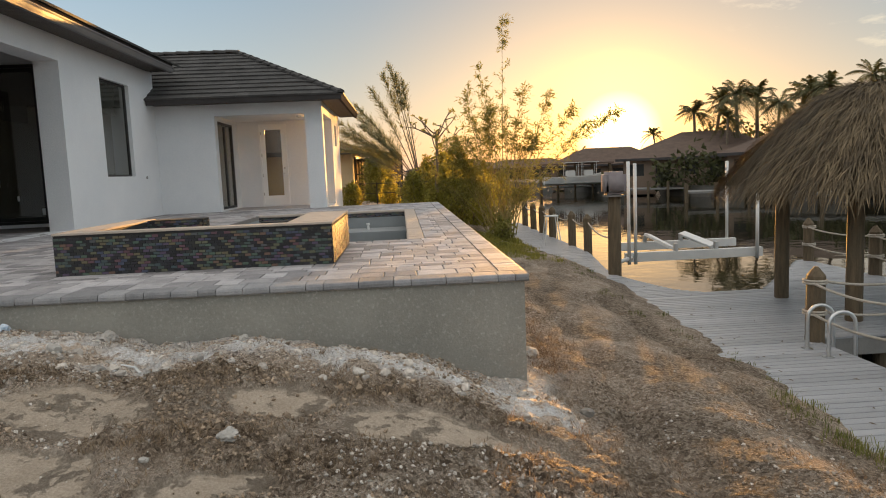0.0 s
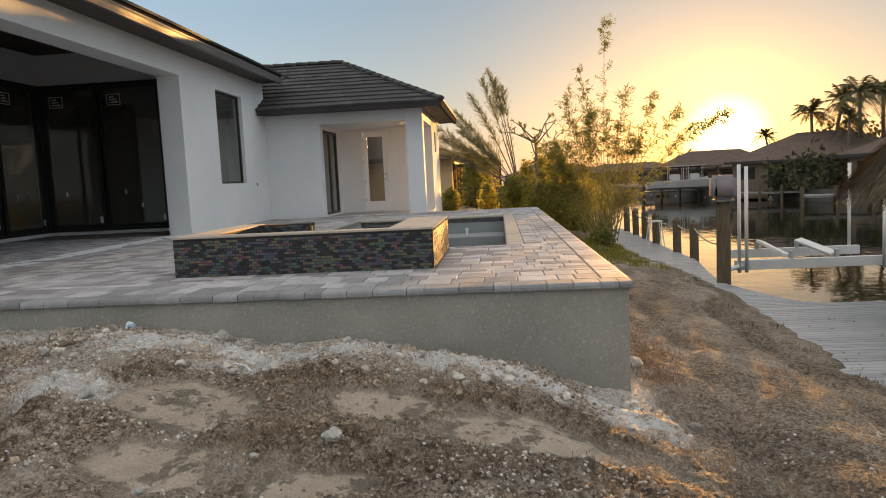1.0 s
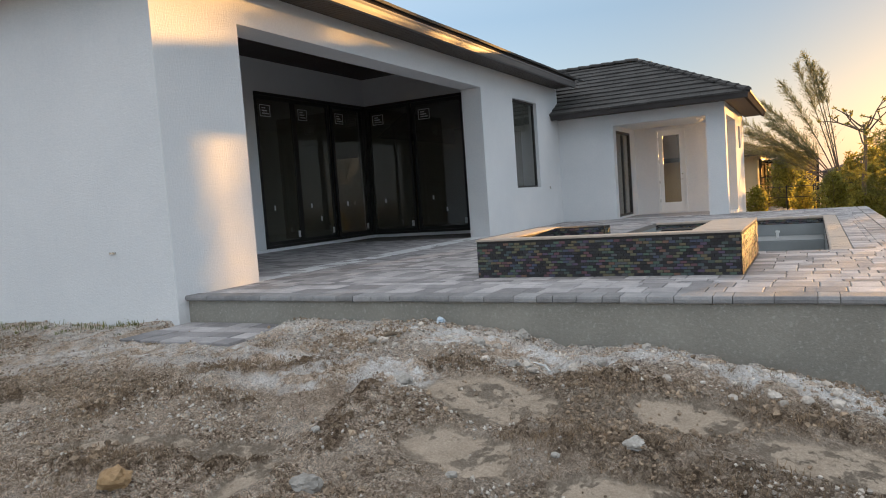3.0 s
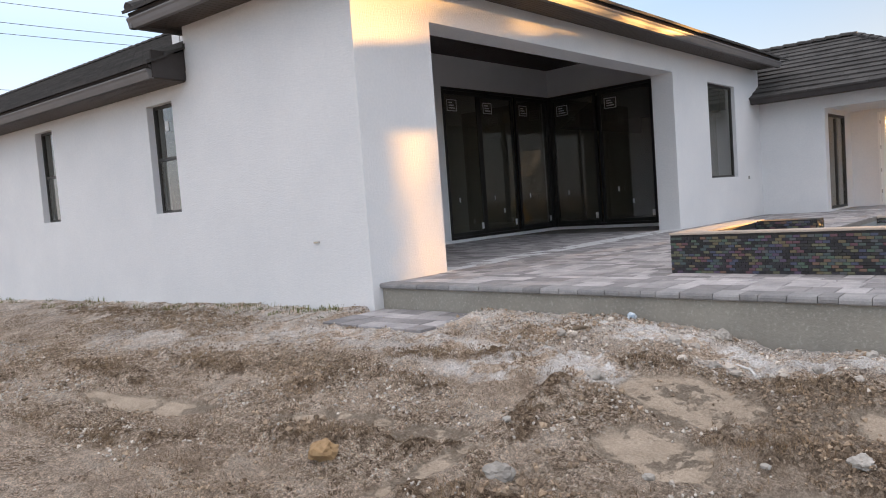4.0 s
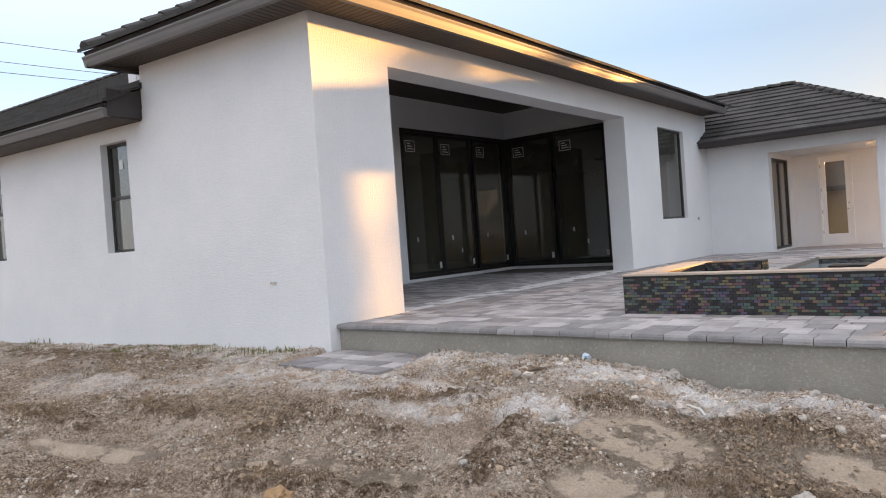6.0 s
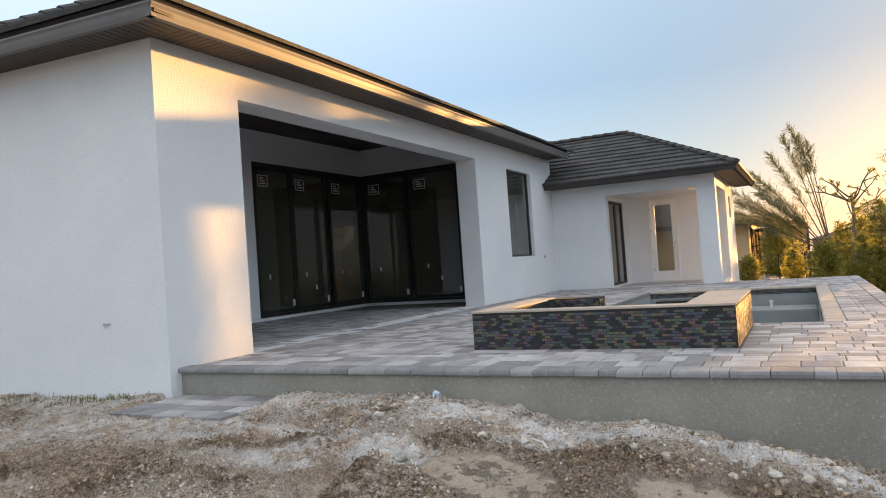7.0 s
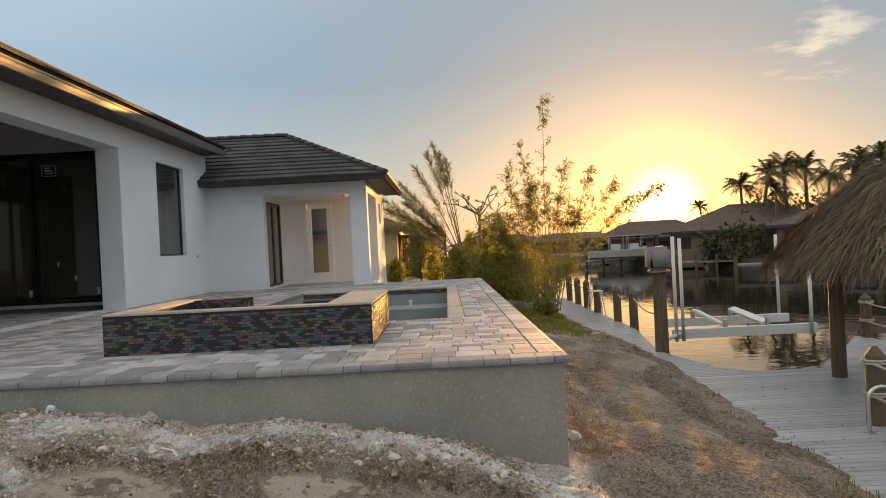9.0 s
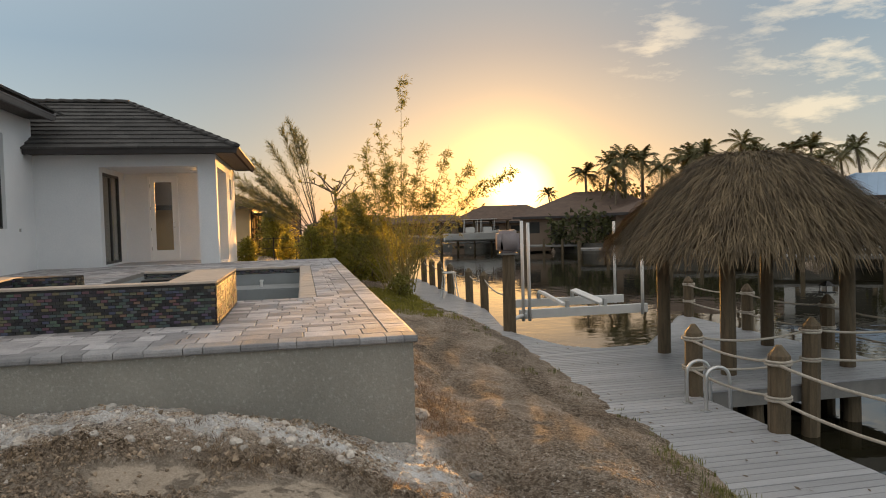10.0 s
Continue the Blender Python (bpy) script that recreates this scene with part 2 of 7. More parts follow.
ALU = surface("brushed_aluminium", (0.55, 0.55, 0.54), (0.66, 0.66, 0.65), scale=4, rough=0.35, metal=0.9, bump=0.05)
WHITE_PIPE = surface("white_lift_pipe", (0.6, 0.6, 0.58), (0.72, 0.71, 0.68), scale=3, rough=0.5, bump=0.05)
MOTOR = surface("motor_cover_plastic", (0.20, 0.17, 0.18), (0.28, 0.25, 0.25), scale=3, rough=0.85, bump=0.05)
THATCH = surface("dry_palm_thatch", (0.070, 0.050, 0.028), (0.20, 0.148, 0.085), scale=3, fine=40, rough=0.9, bump=0.4, bump_scale=50, rnd=0.45, island=True)
THATCH_BASE = surface("thatch_underlay", (0.06, 0.04, 0.022), (0.12, 0.085, 0.05), scale=3, rough=0.95, bump=0.5)
BARK = surface("grey_brown_bark", (0.10, 0.075, 0.05), (0.20, 0.155, 0.11), scale=6, rough=0.9, bump=0.6, bump_scale=40)
BAMBOO = surface("bamboo_cane", (0.22, 0.17, 0.05), (0.34, 0.27, 0.09), scale=6, rough=0.55, bump=0.2)
LEAF_B = surface("bamboo_leaf", (0.14, 0.14, 0.032), (0.28, 0.26, 0.066), scale=1.5, rough=0.6, bump=0.0, rnd=0.35, island=True, translucent=0.5)
LEAF_G = surface("shrub_leaf", (0.20, 0.19, 0.035), (0.38, 0.33, 0.07), scale=1.2, rough=0.6, bump=0.0, rnd=0.4, island=True, translucent=0.7)
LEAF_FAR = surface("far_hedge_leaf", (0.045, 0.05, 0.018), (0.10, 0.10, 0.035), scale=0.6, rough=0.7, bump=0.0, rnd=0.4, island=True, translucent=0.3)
LEAF_C = surface("feathery_foliage", (0.14, 0.15, 0.08), (0.24, 0.245, 0.135), scale=1.0, rough=0.7, bump=0.0, rnd=0.3, island=True, translucent=0.4)
PALM_LEAF = surface("palm_frond_leaf", (0.07, 0.07, 0.022), (0.13, 0.12, 0.045), scale=0.4, rough=0.6, bump=0.0, rnd=0.3, island=True, translucent=0.25)
GRASS_DRY = surface("dry_straw", (0.16, 0.105, 0.06), (0.36, 0.26, 0.165), scale=2, rough=0.9, bump=0.0, rnd=0.4, island=True, translucent=0.3)
GRASS_GREEN = surface("weed_green", (0.10, 0.11, 0.025), (0.22, 0.22, 0.06), scale=2, rough=0.8, bump=0.0, rnd=0.4, island=True, translucent=0.3)
ROCK = surface("limestone_rubble", (0.26, 0.24, 0.21), (0.46, 0.43, 0.39), scale=9, fine=60, rough=0.95, bump=0.6, bump_scale=45, rnd=0.25)
CLOD = surface("brown_soil_clods", (0.15, 0.105, 0.068), (0.42, 0.32, 0.225), scale=6, fine=60, rough=0.95, bump=0.4, bump_scale=60, rnd=0.4, island=True)
ROCK_MANY = surface("limestone_pebbles", (0.36, 0.31, 0.26), (0.66, 0.60, 0.53), scale=9, fine=60, rough=0.95, bump=0.5, bump_scale=60, rnd=0.35, island=True)
# dark reddish brown puts the backlit silhouette into the wall colour
FAR_WALL = surface("far_house_silhouette", (0.17, 0.12, 0.085), (0.23, 0.165, 0.12), scale=0.6, rough=0.9, bump=0.1)
FAR_WALL_PALE = surface("far_house_pale_paint", (0.5, 0.49, 0.46), (0.6, 0.58, 0.55), scale=0.6, rough=0.9, bump=0.1)
FAR_ROOF = surface("far_brown_roof", (0.085, 0.055, 0.04), (0.14, 0.095, 0.07), scale=1.5, rough=0.9, bump=0.3, bump_scale=8)
FAR_METAL = surface("blue_metal_roof", (0.22, 0.32, 0.44), (0.28, 0.40, 0.54), scale=0.8, rough=0.35, bump=0.05, metal=0.3)
NEIGHBOR_WALL = surface("cream_neighbour_wall", (0.58, 0.46, 0.28), (0.68, 0.55, 0.34), scale=0.8, rough=0.9, bump=0.2)
SEAWALL = surface("stained_seawall", (0.07, 0.062, 0.05), (0.13, 0.118, 0.10), scale=1.0, rough=0.9, bump=0.4)
# near-black colour stands in for the shade inside unlit rooms
BLACK = surface("interior_gloom", (0.02, 0.02, 0.018), (0.05, 0.048, 0.042), scale=0.8, rough=0.9, bump=0.0)
CABLE = surface("black_cable", (0.02, 0.02, 0.02), (0.04, 0.04, 0.04), scale=2, rough=0.6, bump=0.0)
CHROME = surface("satin_nickel", (0.5, 0.48, 0.44), (0.6, 0.58, 0.54), scale=5, rough=0.25, metal=1.0, bump=0.0)
SCREEN = glass("screen_mesh", (0.9, 0.85, 0.78), 0.42, rough=0.6, ior=1.05)


def water_material():
    m = bpy.data.materials.new("canal_water")
    m.use_nodes = True
    n, l = m.node_tree.nodes, m.node_tree.links
    b = n["Principled BSDF"]
    b.inputs["Base Color"].default_value = (0.018, 0.016, 0.009, 1)
    b.inputs["Roughness"].default_value = 0.03
    b.inputs["IOR"].default_value = 1.45
    geo = n.new("ShaderNodeNewGeometry")
    mp = n.new("ShaderNodeMapping")
    mp.inputs["Scale"].default_value = (1.0, 1.0, 1.0)
    l.new(geo.outputs["Position"], mp.inputs[0])
    hs = []
    for sc, wgt in ((0.55, 1.0), (2.2, 0.35), (7.0, 0.08)):
        t = n.new("ShaderNodeTexNoise")
        t.inputs["Scale"].default_value, t.inputs["Detail"].default_value = sc, 2.0
        l.new(mp.outputs[0], t.inputs["Vector"])
        k = n.new("ShaderNodeMath")
        k.operation = "MULTIPLY"
        k.inputs[1].default_value = wgt
        l.new(t.outputs["Fac"], k.inputs[0])
        hs.append(k.outputs[0])
    a1, a2 = n.new("ShaderNodeMath"), n.new("ShaderNodeMath")
    l.new(hs[0], a1.inputs[0]), l.new(hs[1], a1.inputs[1]), l.new(a1.outputs[0], a2.inputs[0]), l.new(hs[2], a2.inputs[1])
    bp = n.new("ShaderNodeBump")
    bp.inputs["Strength"].default_value, bp.inputs["Distance"].default_value = 1.0, 0.010
    l.new(a2.outputs[0], bp.inputs["Height"])
    l.new(bp.outputs[0], b.inputs["Normal"])
    return m


WATER = water_material()


def ground_material():
    """Bare building-site soil: pressed sand, pale lime spoil, brown dead roots and crumbly gravel."""
    m = bpy.data.materials.new("site_soil")
    m.use_nodes = True
    n, l = m.node_tree.nodes, m.node_tree.links
    b = n["Principled BSDF"]
    b.inputs["Roughness"].default_value = 0.95
    b.inputs["Specular IOR Level"].default_value = 0.2
    geo = n.new("ShaderNodeNewGeometry")
    flat = n.new("ShaderNodeMapping")
    flat.inputs["Scale"].default_value = (1.0, 1.0, 0.35)
    l.new(geo.outputs["Position"], flat.inputs[0])
    long = n.new("ShaderNodeMapping")          # drag marks of the machine run along the side wall
    long.inputs["Scale"].default_value = (0.35, 2.2, 0.5)
    long.inputs["Rotation"].default_value = (0, 0, radians(-12))
    l.new(geo.outputs["Position"], long.inputs[0])

    def noise_tex(sc, detail=6.0, r=0.6, src=flat):
        t = n.new("ShaderNodeTexNoise")
        t.inputs["Scale"].default_value, t.inputs["Detail"].default_value, t.inputs["Roughness"].default_value = sc, detail, r
        l.new(src.outputs[0], t.inputs["Vector"])
        return t.outputs["Fac"]

    def cells(sc):
        """Crumbs: a tone for each, and a rounded height."""
        t = n.new("ShaderNodeTexVoronoi")
        t.inputs["Scale"].default_value = sc
        wob = n.new("ShaderNodeTexNoise")
        wob.inputs["Scale"].default_value = sc * 0.8
        l.new(geo.outputs["Position"], wob.inputs["Vector"])
        mx = n.new("ShaderNodeMix")
        mx.data_type, mx.blend_type = "RGBA", "LINEAR_LIGHT"
        mx.inputs[0].default_value = 0.6 / sc
        l.new(geo.outputs["Position"], mx.inputs[6])
        l.new(wob.outputs["Color"], mx.inputs[7])
        l.new(mx.outputs[2], t.inputs["Vector"])
        sp = n.new("ShaderNodeSeparateColor")
        l.new(t.outputs["Color"], sp.inputs[0])
        return sp.outputs[0], t.outputs["Distance"]

    def ramp(f, *stops):
        t = n.new("ShaderNodeValToRGB")
        els = t.color_ramp.elements
        while len(els) < len(stops):
            els.new(0.5)
        for e, (p, c) in zip(els, stops):
            e.position, e.color = p, (*(c if isinstance(c, tuple) else (c, c, c)), 1)
        l.new(f, t.inputs[0])
        return t.outputs[0]

    def calc(op, a, c):
        t = n.new("ShaderNodeMath")
        t.operation = op
        for i, v in enumerate((a, c)):
            if isinstance(v, (int, float)):
                t.inputs[i].default_value = v
            else:
                l.new(v, t.inputs[i])
        return t.outputs[0]

    def mix(f, a, c):
        t = n.new("ShaderNodeMix")
        t.data_type = "RGBA"
        l.new(f, t.inputs[0])
        l.new(a, t.inputs[6])
        l.new(c, t.inputs[7])
        return t.outputs[2]

    def attr(name):
        t = n.new("ShaderNodeAttribute")
        t.attribute_name = name
        return t.outputs["Fac"]

    lime_a, root_a, sand_a, loam_a = attr("lime"), attr("roots"), attr("sand"), attr("loam")
    r1, d1 = cells(42.0)
    r2, d2 = cells(105.0)
    tone = calc("ADD", calc("ADD", calc("MULTIPLY", r1, 0.42), calc("MULTIPLY", r2, 0.38)), calc("MULTIPLY", noise_tex(5.0, 6, 0.7), 0.32))
    crumbs = ramp(tone, (0.28, (0.15, 0.10, 0.064)), (0.50, (0.56, 0.42, 0.305)), (0.70, (0.84, 0.68, 0.53)), (0.90, (1.0, 0.93, 0.84)))
    earth = ramp(calc("ADD", calc("MULTIPLY", noise_tex(3.1, 8, 0.72), 0.6), calc("MULTIPLY", noise_tex(2.4, 9, 0.75, long), 0.4)), (0.37, (0.34, 0.245, 0.17)), (0.5, (0.70, 0.56, 0.44)), (0.61, (0.93, 0.81, 0.69)))
    crumby = ramp(noise_tex(1.15, 8, 0.72), (0.44, 0.15), (0.56, 1.0))
    c = mix(crumby, earth, crumbs)
    lime = ramp(calc("ADD", calc("MULTIPLY", noise_tex(9, 8, 0.75), 0.75), calc("MULTIPLY", r2, 0.25)), (0.32, (0.60, 0.53, 0.46)), (0.46, (0.90, 0.86, 0.82)), (0.6, (1.0, 0.98, 0.96)))
    c = mix(calc("MULTIPLY", lime_a, ramp(noise_tex(3.2, 10, 0.76), (0.455, 0.0), (0.53, 1.0))), c, lime)
    roots = ramp(calc("ADD", calc("MULTIPLY", noise_tex(30, 6, 0.8, long), 0.6), calc("MULTIPLY", r1, 0.4)), (0.3, (0.10, 0.066, 0.042)), (0.55, (0.27, 0.19, 0.125)), (0.75, (0.52, 0.40, 0.29)))
    c = mix(calc("MULTIPLY", root_a, ramp(noise_tex(4.2, 10, 0.8), (0.43, 0.0), (0.53, 1.0))), c, roots)
    loam = ramp(calc("ADD", calc("MULTIPLY", noise_tex(6, 9, 0.75), 0.6), calc("MULTIPLY", r1, 0.4)), (0.30, (0.135, 0.10, 0.07)), (0.5, (0.275, 0.215, 0.16)), (0.72, (0.45, 0.37, 0.29)))
    c = mix(loam_a, c, loam)
    pressed = calc("MULTIPLY", ramp(sand_a, (0.2, 0.0), (0.95, 1.0)), ramp(noise_tex(3.4, 10, 0.8), (0.36, 0.4), (0.48, 1.0)))
    sand = ramp(calc("ADD", calc("MULTIPLY", noise_tex(3.5, 8, 0.7), 0.6), calc("MULTIPLY", noise_tex(55, 3, 0.6), 0.4)), (0.36, (0.315, 0.255, 0.192)), (0.64, (0.48, 0.395, 0.31)))
    c = mix(pressed, c, sand)
    grain = ramp(noise_tex(75, 6, 0.85), (0.36, 0.42), (0.64, 1.62))
    mul = n.new("ShaderNodeMix")
    mul.data_type, mul.blend_type = "RGBA", "MULTIPLY"
    l.new(calc("SUBTRACT", 1.0, calc("MULTIPLY", calc("MAXIMUM", lime_a, pressed), 0.65)), mul.inputs[0])
    l.new(c, mul.inputs[6])
    l.new(grain, mul.inputs[7])
    l.new(mul.outputs[2], b.inputs["Base Color"])
    lumps = calc("SUBTRACT", 1.0, calc("ADD", calc("MULTIPLY", d1, 1.1), calc("MULTIPLY", d2, 0.5)))
    rough = calc("ADD", calc("MULTIPLY", lumps, crumby), calc("MULTIPLY", noise_tex(17, 9, 0.8), 1.5))
    height = calc("MULTIPLY", rough, calc("SUBTRACT", 1.0, calc("MAXIMUM", calc("MULTIPLY", pressed, 0.86), calc("MAXIMUM", calc("MULTIPLY", lime_a, 0.55), calc("MULTIPLY", loam_a, 0.35)))))
    bp = n.new("ShaderNodeBump")
    bp.inputs["Strength"].default_value, bp.inputs["Distance"].default_value = 1.0, 0.075
    l.new(height, bp.inputs["Height"])
    l.new(bp.outputs[0], b.inputs["Normal"])
    return m


SOIL = ground_material()

# ---- helpers for shapes ----
def link_mesh(name, bm, material, smooth=False):
    me = bpy.data.meshes.new(name)
    bm.to_mesh(me)
    bm.free()
    for mt in material if isinstance(material, (list, tuple)) else (material,):
        me.materials.append(mt)
    if smooth:
        me.polygons.foreach_set("use_smooth", [True] * len(me.polygons))
    return me


def part(name, bm, material, parent, label="", smooth=False, at=None):
    ob = new(name, link_mesh(name, bm, material, smooth))
    ob.parent = parent
    if at is not None:
        ob.matrix_local = at
    return tagged(ob, label)


def thing(name, label, category, group="", kind="", at=None):
    ob = new(name)
    ob.empty_display_size = 0.2
    if at is not None:
        ob.matrix_world = at
    return tagged(ob, label, category, group, kind)


def single(name, bm, material, label, category, group="", kind="", smooth=False, at=None):
    ob = new(name, link_mesh(name, bm, material, smooth))
    if at is not None:
        ob.matrix_world = at
    return tagged(ob, label, category, group, kind)


def box(bm, x0, x1, y0, y1, z0, z1, bevel=0.0, m=None):
    vs = [bm.verts.new((x, y, z)) for z in (z0, z1) for x, y in ((x0, y0), (x1, y0), (x1, y1), (x0, y1))]
    fs = [bm.faces.new([vs[i] for i in f]) for f in ((3, 2, 1, 0), (4, 5, 6, 7), (0, 1, 5, 4), (1, 2, 6, 5), (2, 3, 7, 6), (3, 0, 4, 7))]
    if m is not None:
        bmesh.ops.transform(bm, matrix=m, verts=vs)
    if bevel:
        bmesh.ops.bevel(bm, geom=list({e for f in fs for e in f.edges}), offset=bevel, segments=2, affect="EDGES")
    return bm


def boxed(x0, x1, y0, y1, z0, z1, bevel=0.0, m=None):
    return box(bmesh.new(), x0, x1, y0, y1, z0, z1, bevel, m)


def prism(bm, pts, z0, z1):
    """An upright block over a flat outline, given anticlockwise."""
    lo, hi = [bm.verts.new((*p, z0)) for p in pts], [bm.verts.new((*p, z1)) for p in pts]
    bm.faces.new(lo[::-1]), bm.faces.new(hi)
    for i in range(len(pts)):
        j = (i + 1) % len(pts)
        bm.faces.new((lo[i], lo[j], hi[j], hi[i]))
    return bm


def tube(bm, pts, radii, sides=8, caps=True):
    """A round rod along points; radii: one number, or one for each point."""
    pts = [Vector(p) for p in pts]
    radii = [radii] * len(pts) if isinstance(radii, (int, float)) else radii
    rings, side = [], None
    for i, p in enumerate(pts):
        way = (pts[min(i + 1, len(pts) - 1)] - pts[max(i - 1, 0)]).normalized()
        if side is None:
            side = way.orthogonal().normalized()
        side = (side - way * side.dot(way)).normalized()
        up = way.cross(side)
        rings.append([bm.verts.new(p + (side * math.cos(a) + up * math.sin(a)) * radii[i]) for a in (2 * math.pi * k / sides for k in range(sides))])
    for a, c in zip(rings, rings[1:]):
        for k in range(sides):
            bm.faces.new((a[k], a[(k + 1) % sides], c[(k + 1) % sides], c[k]))
    if caps:
        bm.faces.new(rings[0][::-1]), bm.faces.new(rings[-1])
    return bm


def wall_sheet(us, zs, thick, holes, place):
    """A wall with real openings on a grid: place(u, d, z) puts a point d metres behind the face into the world. holes: (u0, u1, z0, z1)."""
    us = sorted(set(us) | {h[i] for h in holes for i in (0, 1)})
    zs = sorted(set(zs) | {h[i] for h in holes for i in (2, 3)})
    bm, made = bmesh.new(), {}

    def v(u, d, z):
        if (u, d, z) not in made:
            made[u, d, z] = bm.verts.new(place(u, d, z))
        return made[u, d, z]

    def solid(i, j):
        if not (0 <= i < len(us) - 1 and 0 <= j < len(zs) - 1):
            return False
        u, z = (us[i] + us[i + 1]) / 2, (zs[j] + zs[j + 1]) / 2
        return not any(h[0] < u < h[1] and h[2] < z < h[3] for h in holes)

    for i in range(len(us) - 1):
        for j in range(len(zs) - 1):
            if not solid(i, j):
                continue
            a, b, c, d = us[i], us[i + 1], zs[j], zs[j + 1]
            bm.faces.new((v(a, 0, c), v(b, 0, c), v(b, 0, d), v(a, 0, d)))
            bm.faces.new((v(a, thick, d), v(b, thick, d), v(b, thick, c), v(a, thick, c)))
            for di, dj, e in ((-1, 0, ((a, c), (a, d))), (1, 0, ((b, d), (b, c))), (0, -1, ((b, c), (a, c))), (0, 1, ((a, d), (b, d)))):
                if not solid(i + di, j + dj):
                    (u0, z0), (u1, z1) = e
                    bm.faces.new((v(u0, 0, z0), v(u0, thick, z0), v(u1, thick, z1), v(u1, 0, z1)))
    bmesh.ops.recalc_face_normals(bm, faces=bm.faces)
    return bm


# ---- ground: one sheet to the horizon ----
def smooth01(a, b, v):
    k = min(1.0, max(0.0, (v - a) / (b - a)))
    return k * k * (3 - 2 * k)


def lerp_table(v, table):
    if v <= table[0][0]:
        return table[0][1]
    for (a, p), (b, q) in zip(table, table[1:]):
        if v <= b:
            return p + (q - p) * (v - a) / (b - a)
    return table[-1][1]


WATER_Z, DOCK_Z = -2.35, -1.6
FAR_SHORE = [(-400, 60), (-40, 42), (20, 40), (30, 38.5), (52, 34.5), (70, 30), (90, 27), (125, 24), (140, 11.8)]


def in_canal(x, y):
    return 11.42 < x < lerp_table(y, FAR_SHORE) and y < 140


# flat patches: centre, half length, half width, turn in degrees
SAND = [(4.70, -1.58, 0.52, 0.34, -14), (4.78, -2.30, 0.40, 0.24, -20), (3.75, -3.05, 0.46, 0.11, 80), (5.93, -1.40, 0.36, 0.22, 8), (6.95, -1.58, 0.62, 0.24, 6), (5.76, -2.42, 0.38, 0.15, 24), (3.36, -2.72, 0.34, 0.13, 10), (2.6, -2.9, 0.5, 0.10, 28), (0.6, -3.4, 0.9, 0.13, 14)]
LIME = [(4.05, -0.62, 0.42, 0.20, 20), (4.7, -0.76, 0.30, 0.24, 0), (5.12, -0.80, 0.30, 0.16, 0), (3.55, -0.38, 0.42, 0.16, 0), (5.55, -0.42, 0.40, 0.20, 0), (6.1, -0.5, 0.55, 0.26, -10), (6.9, -0.55, 0.50, 0.28, -12), (7.75, -0.72, 0.42, 0.32, -30), (2.2, -1.5, 1.3, 0.38, -6), (0.6, -1.6, 1.5, 0.40, 8), (3.7, -1.5, 0.5, 0.28, 0), (-1.6, -2.2, 1.6, 0.35, 6)]
ROOTS = [(2.08, -2.26, 0.40, 0.11, 8), (2.75, -2.18, 0.30, 0.10, -4), (1.8, -2.62, 0.35, 0.10, 20), (1.3, -3.9, 0.7, 0.16, 16), (-2.55, -3.9, 0.9, 0.20, 4), (2.4, -1.6, 0.45, 0.10, 8), (3.0, -1.5, 0.30, 0.10, 0), (5.3, -2.1, 0.22, 0.11, 0), (5.6, -1.95, 0.5, 0.13, 12), (6.4, -1.25, 0.55, 0.09, 4), (5.3, -1.12, 0.45, 0.10, 4), (4.2, -1.18, 0.30, 0.09, 30), (6.3, -2.15, 0.55, 0.28, 0), (7.2, -1.15, 0.5, 0.12, -8), (7.5, -2.2, 0.7, 0.35, 10), (3.9, -2.2, 0.14, 0.5, 10), (0.2, -2.6, 0.9, 0.10, 6), (-0.8, -3.2, 1.0, 0.12, 6), (3.0, -3.1, 0.7, 0.12, 26), (4.3, -3.3, 0.6, 0.15, 10), (-4.5, -1.2, 2.5, 0.35, 4)]


def patch_at(x, y, patches, seed):
    """1 inside a patch, 0 outside, with a ragged rim."""
    best = 0.0
    for cx, cy, a, b, turn in patches:
        if abs(x - cx) > 1.7 * max(a, b) or abs(y - cy) > 1.7 * max(a, b):
            continue
        ct, st = math.cos(radians(turn)), math.sin(radians(turn))
        d = math.hypot(((x - cx) * ct + (y - cy) * st) / a, ((y - cy) * ct - (x - cx) * st) / b)
        if d < 1.6:
            d += 0.34 * noise.noise(Vector((x * 3.5, y * 3.5, seed))) + 0.20 * noise.noise(Vector((x * 9, y * 9, seed)))
            best = max(best, smooth01(1.2, 0.85, d))
    return best


def sand_at(x, y):
    return patch_at(x, y, SAND, 9) if -4.5 < y < 6 and -1 < x < 10.5 else 0.0


FOOT = [(-60, -0.6), (-10, -0.40), (-4, -0.36), (0, -0.29), (2.6, -0.25), (3.5, -0.26), (4.2, -0.34), (4.86, -0.47), (5.44, -0.43), (6.17, -0.57), (6.64, -0.64), (7.09, -0.74), (7.53, -0.91), (7.9, -0.98), (9.5, -1.25), (10.6, -1.48), (11.05, -1.60), (11.3, -1.74)]
FIELD = [(-60, -0.8), (0, -0.55), (4, -0.68), (6.8, -0.80), (8.5, -0.98), (9.8, -1.22), (10.6, -1.48), (11.05, -1.60), (11.3, -1.74)]
BANK = [(-2, -0.22), (0.2, -0.22), (1.0, -0.26), (1.4, -0.10), (3.0, 0.0), (5.3, 0.08), (7.2, 0.24), (10.3, 0.34), (14, 0.0), (17.5, -0.3)]


